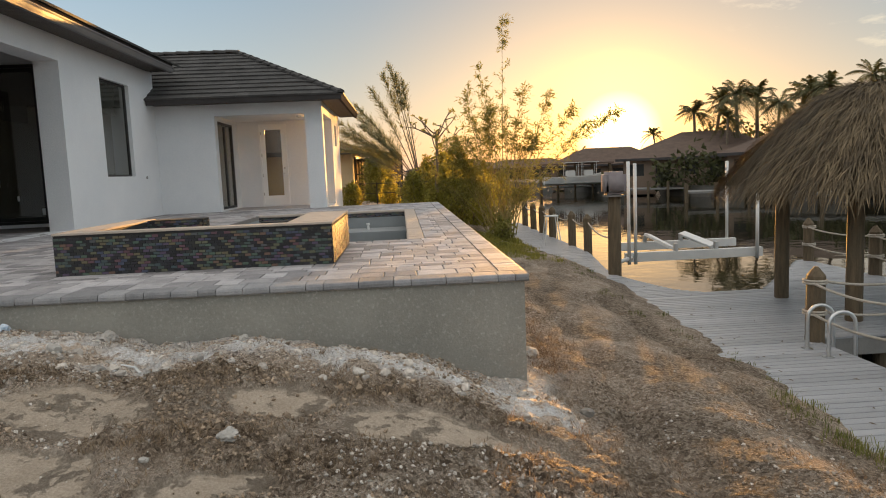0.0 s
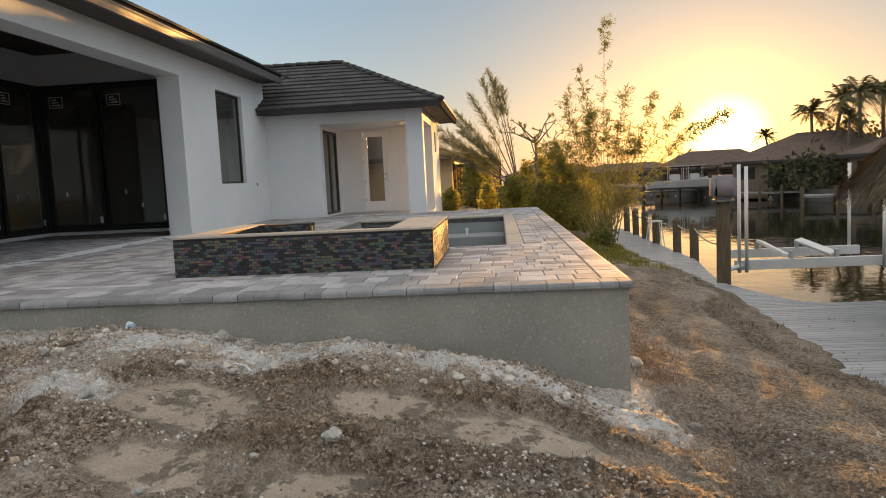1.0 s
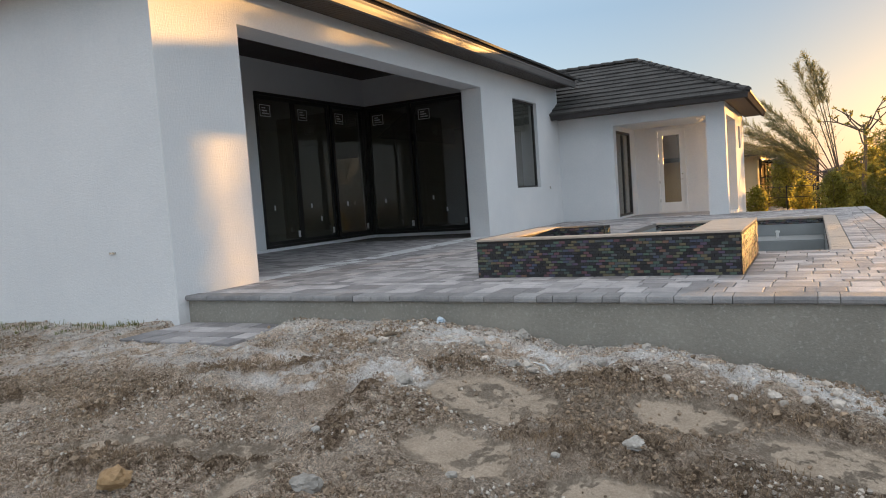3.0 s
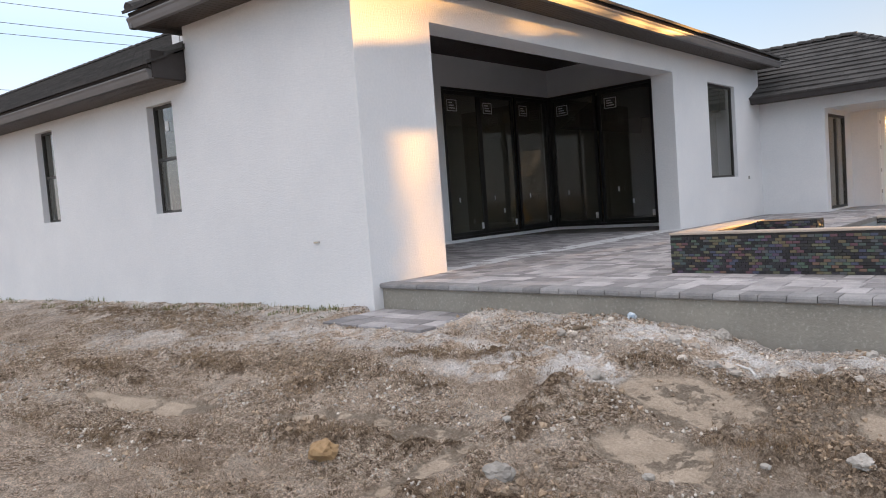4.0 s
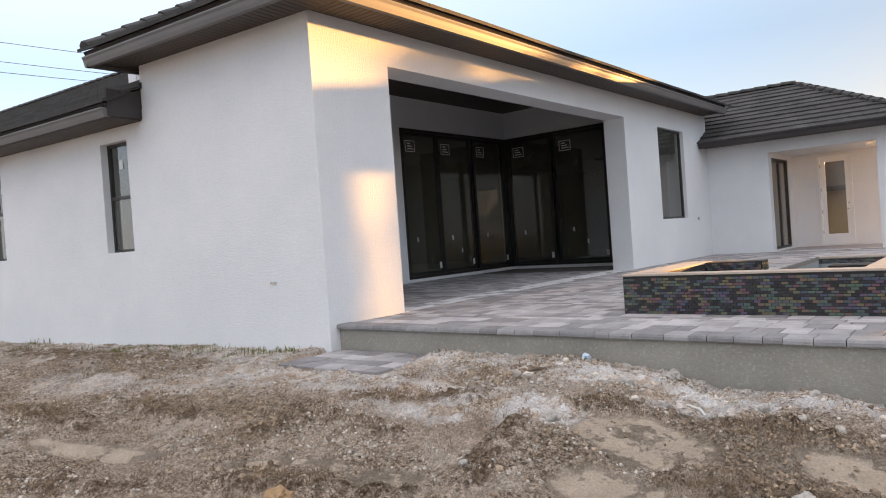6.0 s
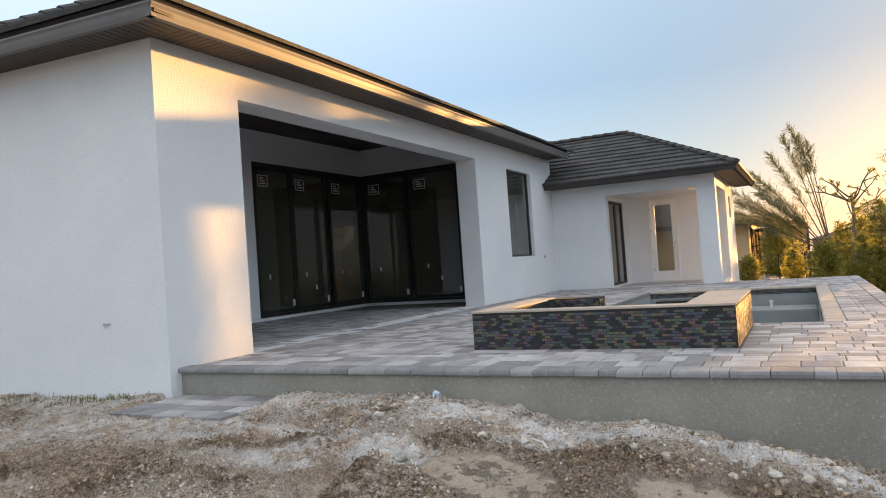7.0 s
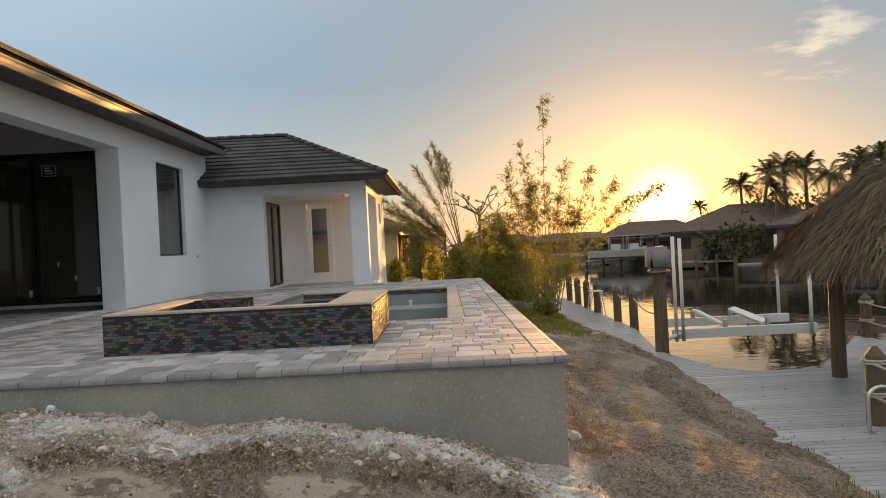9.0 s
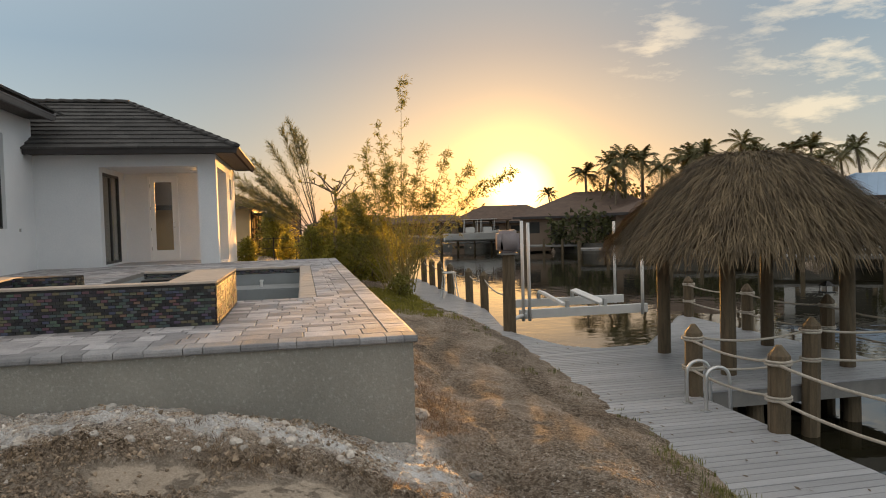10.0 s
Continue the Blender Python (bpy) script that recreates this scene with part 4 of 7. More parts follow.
fascia_run("drip_edge", (MX - 0.035, MY + 0.03), (MX - 0.035, 14.3), MZ - 0.07, TZ + 0.012, 0.05)
fascia_run("drip_edge", (end_b.x, end_b.y + 0.035), (MX - 0.04, MY + 0.035), MZ - 0.07, TZ + 0.012, 0.05)
tile_face((MX + 0.05, MY, TZ), (MX + 0.05, 14.9, TZ), (MX - MD, 14.9, TZ + SL * MD), (MX - MD, MY + MDS, TZ + SL * MD), ROOF_TILE_MANY, house, False)
tile_face((end_b.x, end_b.y - 0.05, TZ), (MX, MY - 0.05, TZ), (MX - MD, MY + MDS, TZ + SL * MD), (end_b.x, MY + MDS, TZ + SL * MD), ROOF_TILE_MANY, house, False)
ridge_caps((end_b.x + 0.06, end_b.y, TZ + 0.07), (end_b.x + 0.06, MY + MDS, TZ + SL * MD + 0.07), house)
ridge_caps((MX, MY, TZ + 0.05), (MX - MD, MY + MDS, TZ + SL * MD + 0.05), house)
fascia_run("gutter", (MX, MY), (MX, 14.3), MZ - 0.19, MZ - 0.04, material=GUTTER)
fascia_run("gutter", (end_b.x, end_b.y), (MX, MY), MZ - 0.19, MZ - 0.04, material=GUTTER)
fascia_run("gutter", (end_b.x, end_b.y + 3.0), (end_b.x, end_b.y), MZ - 0.19, MZ - 0.04, material=GUTTER)
soffit_run(0.0, MX - 0.05, -0.15, 14.2, MZ - 0.14, False)
soffit_run(-STEP_U - 0.38, 0.66, -0.60, 0.0, MZ - 0.145, True, m=SIDE)
bm = bmesh.new()
box(bm, -STEP_U - 0.38, -STEP_U, 0, 2.4, MZ - 0.14, MZ - 0.12, m=SIDE)
part("soffit", bm, SOFFIT, house)
part("wall_step_return", wall_sheet([0.12, 3.0], [3.0, FTOP + 0.1], 0.19, [], lambda u, d, z: SIDE @ Vector((-STEP_U + d, u, z))), STUCCO, house)
# lower body along the side wall
LZE = 3.32
la, lb = SIDE @ Vector((-24.3, -0.62, 0)), SIDE @ Vector((-STEP_U - 0.02, -0.62, 0))
ra, rb = SIDE @ Vector((-24.3, 5.5, 0)), SIDE @ Vector((-STEP_U - 0.02, 5.5, 0))
LT = LZE + 6.12 * 0.505
bm = bmesh.new()
bm.faces.new([bm.verts.new(p) for p in ((la.x, la.y, LZE - 0.03), (lb.x, lb.y, LZE - 0.03), (rb.x, rb.y, LT - 0.03), (ra.x, ra.y, LT - 0.03))])
bm.faces.new([bm.verts.new(p) for p in ((lb.x, lb.y, LZE - 0.03), (rb.x, rb.y, LZE - 0.03), (rb.x, rb.y, LT - 0.03))])
part("roof_deck_low", bm, ROOF_TILE, house)
tile_face((la.x, la.y - 0.04, LZE), (lb.x, lb.y - 0.04, LZE), (rb.x, rb.y, LT), (ra.x, ra.y, LT), ROOF_TILE_MANY, house, False)
ridge_caps((ra.x, ra.y, LT + 0.03), (rb.x, rb.y, LT + 0.03), house)
fascia_run("gutter", (la.x, la.y), (lb.x, lb.y), LZE - 0.20, LZE - 0.06, material=GUTTER)
fascia_run("drip_edge", (la.x, la.y + 0.035), (lb.x, lb.y + 0.035), LZE - 0.08, LZE + 0.005, 0.05)
soffit_run(-24.0, -STEP_U - 0.03, -0.57, 0.0, LZE - 0.20, True, m=SIDE)
# shade behind the side windows, painted as near-black surfaces
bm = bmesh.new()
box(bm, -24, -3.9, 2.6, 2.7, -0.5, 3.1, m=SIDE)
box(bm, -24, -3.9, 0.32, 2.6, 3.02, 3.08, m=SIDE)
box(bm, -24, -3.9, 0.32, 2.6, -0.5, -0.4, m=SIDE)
part("room_side", bm, BLACK, house, "unfinished interior with its shade painted near-black")
part("eave_end_cap", boxed(-STEP_U - 0.04, -STEP_U - 0.004, -0.56, -0.006, LZE - 0.18, LZE + 0.22, m=SIDE), FASCIA, house, "dark boxed eave end")


# ---- windows and doors ----
def frame_rect(bm, u0, u1, z0, z1, w, d0, d1, place):
    for a, b, c, d in ((u0, u1, z0, z0 + w), (u0, u1, z1 - w, z1), (u0, u0 + w, z0 + w, z1 - w), (u1 - w, u1, z0 + w, z1 - w)):
        vs = [bm.verts.new(place(u, dd, z)) for dd in (d0, d1) for u, z in ((a, c), (b, c), (b, d), (a, d))]
        for f in ((0, 1, 2, 3), (7, 6, 5, 4), (0, 4, 5, 1), (1, 5, 6, 2), (2, 6, 7, 3), (3, 7, 4, 0)):
            bm.faces.new([vs[i] for i in f])
    bmesh.ops.recalc_face_normals(bm, faces=bm.faces)
    return bm


def pane_rect(u0, u1, z0, z1, d, place):
    bm = bmesh.new()
    f = bm.faces.new([bm.verts.new(place(u, d, z)) for u, z in ((u0, z0), (u1, z0), (u1, z1), (u0, z1))])
    f.normal_update()
    if f.normal.dot(Vector(place(u0, d - 1, z0)) - Vector(place(u0, d, z0))) < 0:
        f.normal_flip()
    return bm


def slab_rect(u0, u1, z0, z1, d0, d1, place):
    bm = bmesh.new()
    vs = [bm.verts.new(place(u, dd, z)) for dd in (d0, d1) for u, z in ((u0, z0), (u1, z0), (u1, z1), (u0, z1))]
    for f in ((0, 1, 2, 3), (7, 6, 5, 4), (0, 4, 5, 1), (1, 5, 6, 2), (2, 6, 7, 3), (3, 7, 4, 0)):
        bm.faces.new([vs[i] for i in f])
    bmesh.ops.recalc_face_normals(bm, faces=bm.faces)
    return bm


def pane(name, bm, material, parent):
    ob = part(name, bm, material, parent)
    ob.visible_shadow = False
    return ob


east = lambda u, d, z: (-d, u, z)
win = thing("window_1", "tall fixed window in a deep white stucco reveal, dark bronze frame", "window", kind="structure")
part("window_frame", frame_rect(bmesh.new(), WY0, WY1, WZ0, WZ1, 0.05, 0.09, 0.15, east), BRONZE, win)
pane("pane", pane_rect(WY0 + 0.05, WY1 - 0.05, WZ0 + 0.05, WZ1 - 0.05, 0.12, east), WINDOW_GLASS, win)
part("blind", slab_rect(WY0 + 0.04, WY1 - 0.04, WZ1 - 0.75, WZ1 - 0.04, 0.36, 0.38, east), surface("grey_blind", (0.24, 0.25, 0.26), (0.32, 0.33, 0.34), rough=0.8), win, "grey inner blind")
for k, (u0, u1, z0, z1) in enumerate(SIDE_WINDOWS):
    win = thing("window_%d" % (k + 2), "narrow single-hung window with dark bronze frame in white stucco", "window", "side wall windows", "structure")
    part("window_frame", frame_rect(bmesh.new(), u0, u1, z0, z1, 0.045, 0.12, 0.18, side_point), BRONZE, win)
    zm = z0 + (z1 - z0) * 0.5
    part("meeting_rail", slab_rect(u0 + 0.045, u1 - 0.045, zm - 0.025, zm + 0.025, 0.11, 0.17, side_point), BRONZE, win)
    pane("pane", pane_rect(u0 + 0.045, u1 - 0.045, zm + 0.025, z1 - 0.045, 0.15, side_point), WINDOW_GLASS, win)
    pane("pane", pane_rect(u0 + 0.045, u1 - 0.045, z0 + 0.045, zm - 0.025, 0.135, side_point), WINDOW_GLASS, win)
    if k == 0:
        um = u0 + 0.42
        part("sticker", slab_rect(um - 0.05, um + 0.05, z1 - 0.42, z1 - 0.26, 0.143, 0.146, side_point), PAPER, win, "white paper window sticker")


def slider(name, label, panels, z0, z1, place):
    """A run of tall sliding panels, each with frame, pane, a printed label and a corner tag."""
    t = thing(name, label, "sliding door", kind="structure")
    n = len(panels) - 1
    part("door_frame", frame_rect(bmesh.new(), panels[0], panels[-1], z0, z1, 0.07, -0.02, 0.16, place), BRONZE, t)
    for k in range(n):
        a, b = panels[k], panels[k + 1]
        d = 0.03 + 0.05 * (k % 2)
        sash = part("sash", frame_rect(bmesh.new(), a + 0.02, b - 0.02, z0 + 0.07, z1 - 0.07, 0.085, d, d + 0.045, place), BRONZE, t)
        pane("pane", pane_rect(a + 0.1, b - 0.1, z0 + 0.15, z1 - 0.15, d + 0.02, place), SLIDER_GLASS, sash)
        # printed label: a pale outline with bars
        la, lw, lz = a + 0.22, 0.36, z1 - 0.56
        lab = bmesh.new()
        frame_rect(lab, la, la + lw, lz, lz + 0.28, 0.018, d + 0.008, d + 0.013, place)
        for r in range(3):
            vs = [lab.verts.new(place(u, d + 0.008, z)) for u, z in ((la + 0.07, lz + 0.06 + r * 0.065), (la + lw - 0.06 - 0.05 * r, lz + 0.06 + r * 0.065), (la + lw - 0.06 - 0.05 * r, lz + 0.09 + r * 0.065), (la + 0.07, lz + 0.09 + r * 0.065))]
            lab.faces.new(vs)
        part("label", lab, PAPER, sash, "printed product label with an outlined panel")
        part("tag", slab_rect(b - 0.20, b - 0.12, z0 + 0.20, z0 + 0.36, d + 0.005, d + 0.010, place), PAPER, sash, "small white paper tag")
        for q, (fu, fz) in enumerate(((0.30, 0.9), (0.55, 0.55))[: 1 + k % 2]):
            u = a + (b - a) * fu
            part("sticker", slab_rect(u, u + 0.05, z0 + fz, z0 + fz + 0.12, d + 0.005, d + 0.009, place), PAPER, sash, "small white sticker")
    return t


slider("door_1", "tall dark bronze sliding glass panels still carrying labels", [6.65, 8.10, 9.60, LY - 0.02], 0.06, 3.76, lambda u, d, z: (LX - d, u, z))
slider("door_2", "tall dark bronze sliding glass panels beside the lanai corner", [LX + 0.02, -3.17, -1.52], 0.06, 3.76, lambda u, d, z: (u, LY + d, z))
bm = bmesh.new()
box(bm, LX, LX + 0.16, 0.3, LY, -0.02, 0.062, 0.006)
box(bm, LX + 0.16, -0.5, LY - 0.16, LY, -0.02, 0.061, 0.006)
single("door_sill", bm, STUCCO_IN, "white concrete sill under the sliding panels", "sill", kind="structure")
# porch door
south = lambda u, d, z: (u, PBACK + d, z)
door = thing("door_3", "white porch door with tall frosted glass panel", "door", kind="structure")
part("door_frame", frame_rect(bmesh.new(), 2.31, 3.19, 0.03, 2.64, 0.05, -0.02, 0.1, south), WHITE_PAINT, door)
part("door_leaf", frame_rect(bmesh.new(), 2.365, 3.135, 0.06, 2.59, 0.13, 0.02, 0.06, south), WHITE_PAINT, door)
part("bottom_rail", slab_rect(2.495, 3.005, 0.19, 0.34, 0.021, 0.06, south), WHITE_PAINT, door)
pane("pane", pane_rect(2.495, 3.005, 0.34, 2.46, 0.04, south), DOOR_GLASS, door)
bm = bmesh.new()
tube(bm, [(3.07, PBACK + 0.02, 1.05), (3.07, PBACK - 0.05, 1.05), (2.98, PBACK - 0.06, 1.05)], 0.012, 8)
part("door_handle", bm, CHROME, door, "satin nickel lever")
bm = tube(bmesh.new(), [(3.07, PBACK + 0.02, 1.22), (3.07, PBACK - 0.015, 1.22)], 0.028, 10)
part("deadbolt", bm, CHROME, door)
for hz in (0.35, 0.95, 1.6, 2.3):
    part("hinge", boxed(2.355, 2.375, PBACK - 0.012, PBACK + 0.02, hz, hz + 0.1), CHROME, door)
side_p = lambda u, d, z: (PX_L - d, u, z)
door = thing("door_4", "dark bronze sliding glass door in the porch side wall", "sliding door", kind="structure")
part("door_frame", frame_rect(bmesh.new(), 14.87, 16.70, 0.05, 2.60, 0.06, 0.02, 0.12, side_p), BRONZE, door)
part("stile", slab_rect(15.75, 15.83, 0.11, 2.5, 0.03, 0.09, side_p), BRONZE, door)
pane("pane", pane_rect(14.93, 16.64, 0.11, 2.54, 0.06, side_p), SLIDER_GLASS, door)
win = thing("window_9", "small high dark window in the wing wall", "window", kind="structure")
wing_e = lambda u, d, z: (PX_E - d, u, z)
part("window_frame", frame_rect(bmesh.new(), PBACK + 0.9, PBACK + 1.5, 1.9, 2.6, 0.04, 0.06, 0.12, wing_e), BRONZE, win)
pane("pane", pane_rect(PBACK + 0.94, PBACK + 1.46, 1.94, 2.56, 0.09, wing_e), WINDOW_GLASS, win)
lamp = thing("porch_light", "small round flush ceiling light in the porch", "ceiling light")
part("body", tube(bmesh.new(), [(3.9, 15.6, PZ + 0.02), (3.9, 15.6, PZ - 0.03)], 0.11, 16), WHITE_PAINT, lamp)
part("diffuser", tube(bmesh.new(), [(3.9, 15.6, PZ - 0.03), (3.9, 15.6, PZ - 0.06)], [0.09, 0.05], 16), PAPER, lamp)
for u, z, pl in ((0.9, 0.55, side_point),):
    single("hose_bib_sleeve", slab_rect(u, u + 0.09, z, z + 0.025, -0.03, 0.01, pl), CHROME, "small metal pipe sleeve stub in the side wall", "pipe stub")
single("pipe_stub", slab_rect(13.45, 13.53, 1.02, 1.10, -0.02, 0.01, east), CHROME, "small capped conduit stub in the stucco", "pipe stub")

# ---- raised spa ----
SX0, SX1, SY0, SY1, SZ = 3.27, 6.09, 1.37, 3.50, 0.437
spa = thing("spa", "raised spa clad in dark iridescent glass mosaic with a tan cap", "spa")
bm = bmesh.new()
WT = 0.30
for x0, x1, y0, y1, z1 in ((SX0, SX1, SY0, SY0 + 0.2, SZ - 0.022), (SX1 - 0.48, SX1, SY0 + 0.2, SY1, SZ - 0.023), (SX0, SX0 + WT, SY0 + 0.2, SY1, SZ - 0.024), (SX0 + WT, 4.27, SY1 - WT, SY1, SZ - 0.005), (5.0, SX1 - 0.48, SY1 - WT, SY1, SZ - 0.09), (4.27, 5.0, SY1 - WT, SY1, 0.14)):
    box(bm, x0, x1, y0, y1, -0.6, z1)
box(bm, SX0 + WT, SX1 - 0.48, SY0 + WT, SY1 - WT, -0.7, -0.6)
part("shell", bm, GROUT, spa, "dark grouted shell")
bm = bmesh.new()
for x0, x1, y0, y1, dz in ((SX0 - 0.012, SX1 + 0.012, SY0 - 0.012, SY0 + 0.21, 0), (SX1 - 0.49, SX1 + 0.012, SY0 + 0.212, SY1 + 0.01, 0.001), (SX0 - 0.012, SX0 + WT + 0.01, SY0 + 0.212, SY1 + 0.01, 0.002)):
    box(bm, x0, x1, y0, y1, SZ - 0.022, SZ + dz, 0.005)
part("cap", bm, SPA_CAP, spa, "tan stone cap")
part("bench", boxed(SX0 + WT + 0.004, SX1 - 0.484, SY0 + WT + 0.004, SY0 + WT + 0.4, -0.6, -0.1), GROUT, spa)


def tile_wall(name, origin, along, up, w, h, tw, th, parent, keep=0, proud=0.006):
    """Running-bond mosaic on a flat face; the first keep pieces of the low-left stretch are objects of their own."""
    along, up, origin = Vector(along), Vector(up), Vector(origin)
    nrm = along.cross(up)
    rot = Matrix((along, up, nrm)).transposed().to_4x4()
    tb = bmesh.new()
    box(tb, 0, tw - 0.005, 0, th - 0.005, 0, proud, 0.0)
    shared = link_mesh(name, tb, MOSAIC)
    many, made = bmesh.new(), 0
    rows, cols = int(h / th), int(w / tw) + 1
    rng = random.Random(name + str(round(w, 2)))
    for c in range(cols):
        for r in range(rows):
            x0, x1 = c * tw - (tw / 2 if r % 2 else 0), (c + 1) * tw - (tw / 2 if r % 2 else 0)
            if x1 < 0.01 or x0 > w - 0.01:
                continue
            m = Matrix.Translation(origin + up * (r * th) + nrm * rng.uniform(0, 0.002)) @ rot
            tilt = Matrix.Rotation(rng.uniform(-0.05, 0.05), 4, "X") @ Matrix.Rotation(rng.uniform(-0.05, 0.05), 4, "Y")
            if made < keep and x0 >= 0 and x1 <= w and 0.9 < x0 / tw * 0.07:
                ob = new(name, shared)
                ob.parent = parent
                ob.matrix_local = m @ Matrix.Translation((x0, 0, 0)) @ tilt
                made += 1
            else:
                x0, x1 = max(x0, 0), min(x1, w)
                box(many, 0, x1 - x0 - 0.005, 0, th - 0.005, 0, proud, m=m @ Matrix.Translation((x0, 0, 0)) @ tilt)
    return tagged(part(name + "_run", many, MOSAIC_MANY, parent), kind="stuff")


TW, TH = 0.0661, 0.0301
tile_wall("mosaic_tile", (SX0, SY0, 0.002), (1, 0, 0), (0, 0, 1), SX1 - SX0, SZ - 0.023, TW, TH, spa, keep=300)
tile_wall("mosaic_tile", (SX1, SY0, 0.002), (0, 1, 0), (0, 0, 1), SY1 - SY0, SZ - 0.023, TW, TH, spa)
tile_wall("mosaic_tile", (SX0 + WT, SY0 + WT, 0.002), (0, 1, 0), (0, 0, 1), SY1 - SY0 - 2 * WT, SZ - 0.046, TW, TH, spa)
tile_wall("mosaic_tile", (SX0 + WT, SY1 - WT, 0.002), (1, 0, 0), (0, 0, 1), 4.27 - SX0 - WT, SZ - 0.01, TW, TH, spa)
tile_wall("mosaic_tile", (4.27, SY1 - WT, 0.14), (0, 1, 0), (0, 0, 1), WT, SZ - 0.15, TW, TH, spa)
tile_wall("mosaic_tile", (5.0, SY1 - WT, 0.002), (1, 0, 0), (0, 0, 1), SX1 - 0.48 - 5.0, SZ - 0.1, TW, TH, spa)
tile_wall("mosaic_tile", (PX0, PY1, -0.16), (1, 0, 0), (0, 0, 1), PX1 - PX0, 0.15, TW, TH, pool)
tile_wall("mosaic_tile", (PX1, PY1, -0.16), (0, -1, 0), (0, 0, 1), PY1 - PY0, 0.15, TW, TH, pool)


# ---- pavers ----
def paver_mesh(w, d, h=0.06):
    tb = bmesh.new()
    g = 0.004
    c = 0.006
    lo = [tb.verts.new(v) for v in ((g, g, -h), (w - g, g, -h), (w - g, d - g, -h), (g, d - g, -h))]
    md = [tb.verts.new((v.co.x, v.co.y, -c)) for v in lo]
    hi = [tb.verts.new(v) for v in ((g + c, g + c, 0), (w - g - c, g + c, 0), (w - g - c, d - g - c, 0), (g + c, d - g - c, 0))]
    for a, b in ((lo, md), (md, hi)):
        for i in range(4):
            tb.faces.new((a[i], a[(i + 1) % 4], b[(i + 1) % 4], b[i]))
    tb.faces.new(hi)
    return tb


PAVER_CACHE = {}


def lay_paver(x, y, w, d, parent, z=0.0, rng=random, material=None, many=None, name="paver"):
    key = (round(w, 2), round(d, 2), name)
    m = Matrix.Translation((x, y, z + rng.uniform(-0.0012, 0.0004))) @ Euler((rng.uniform(-0.0018, 0.0018), rng.uniform(-0.0018, 0.0018), rng.uniform(-0.006, 0.006))).to_matrix().to_4x4()
    if many is None:
        if key not in PAVER_CACHE:
            PAVER_CACHE[key] = link_mesh(name, paver_mesh(w, d), material or PAVER)
        ob = new(name, PAVER_CACHE[key])
        ob.parent = parent
        ob.matrix_local = m
    else:
        g, c = 0.004, 0.006
        base = len(many[0])
        for px, py, pz in ((g, g, -0.05), (w - g, g, -0.05), (w - g, d - g, -0.05), (g, d - g, -0.05), (g, g, -c), (w - g, g, -c), (w - g, d - g, -c), (g, d - g, -c), (g + c, g + c, 0), (w - g - c, g + c, 0), (w - g - c, d - g - c, 0), (g + c, d - g - c, 0)):
            many[0].append(tuple(m @ Vector((px, py, pz))))
        for lo in (0, 4):
            for i in range(4):
                j = (i + 1) % 4
                many[1].append((base + lo + i, base + lo + j, base + lo + 4 + j, base + lo + 4 + i))
        many[1].append((base + 8, base + 9, base + 10, base + 11))


def free_spans(y0, y1):
    """Stretches of x that a course between y0 and y1 covers."""
    ym = (y0 + y1) / 2
    start = TX0 + 0.24 if ym < 1.28 or ym > OY1 else (-4.5 if ym < LY - 0.2 else 0.02)
    if ym < 1.28:
        start = max(start, 0.02)
    if ym > OY1:
        start = 0.02
    end = TX1 - 0.235
    if SY0 - 0.0 < ym < PY0:
        return [(start, SX0 - 0.005), (SX1 + 0.02, end)] if ym < SY1 + 0.02 else [(start, end)]
    if PY0 < ym < PY1:
        return [(start, PX0 - 0.02), (PX1 + 0.232, end)]
    if ym > PYF:
        return [(PX_E + 0.01, end)]
    return [(start, end)]


rng = random.Random(5)
many_p = ([], [])
count = 0
y = 0.235
while y < TY1 - 0.3:
    d = rng.choice((0.15, 0.15, 0.225, 0.225, 0.3))
    for lim in (SY0, PY0, PY1):
        if y < lim - 0.01 < y + d or 0 < lim - (y + d) < 0.1:
            d = lim - y
    for a, b in free_spans(y, y + d):
        x = a
        while x < b - 0.01:
            w = rng.choice((0.15, 0.225, 0.225, 0.3, 0.3, 0.36))
            if b - (x + w) < 0.12:
                w = b - x
            close = y < 4.6 and x > 2.6 and count < 300
            lay_paver(x, y, w, d, terrace, rng=rng, many=None if close else many_p)
            count += close
            x += w
    y += d
me = bpy.data.meshes.new("paver_run")
me.from_pydata(many_p[0], [], many_p[1])
me.materials.append(PAVER_MANY)
ob = new("paver_run", me)
ob.parent = terrace
tagged(ob, kind="stuff")


def edge_paver(name, length, material, depth=0.23, h=0.062):
    """A bullnose piece: local x along the edge, -y to the open side."""
    tb = bmesh.new()
    prof = [(depth - 0.004, -h), (0.0, -h), (-0.012, -h + 0.012), (-0.014, -0.025), (-0.006, -0.006), (0.012, 0.0), (depth - 0.008, 0.0), (depth - 0.004, -0.006)]
    a = [tb.verts.new((0.003, p, z)) for p, z in prof]
    b = [tb.verts.new((length - 0.003, p, z)) for p, z in prof]
    for i in range(len(prof)):
        j = (i + 1) % len(prof)
        tb.faces.new((a[i], a[j], b[j], b[i]))
    tb.faces.new(a[::-1]), tb.faces.new(b)
    bmesh.ops.recalc_face_normals(tb, faces=tb.faces)
    return link_mesh(name, tb, material)


COPE = {}


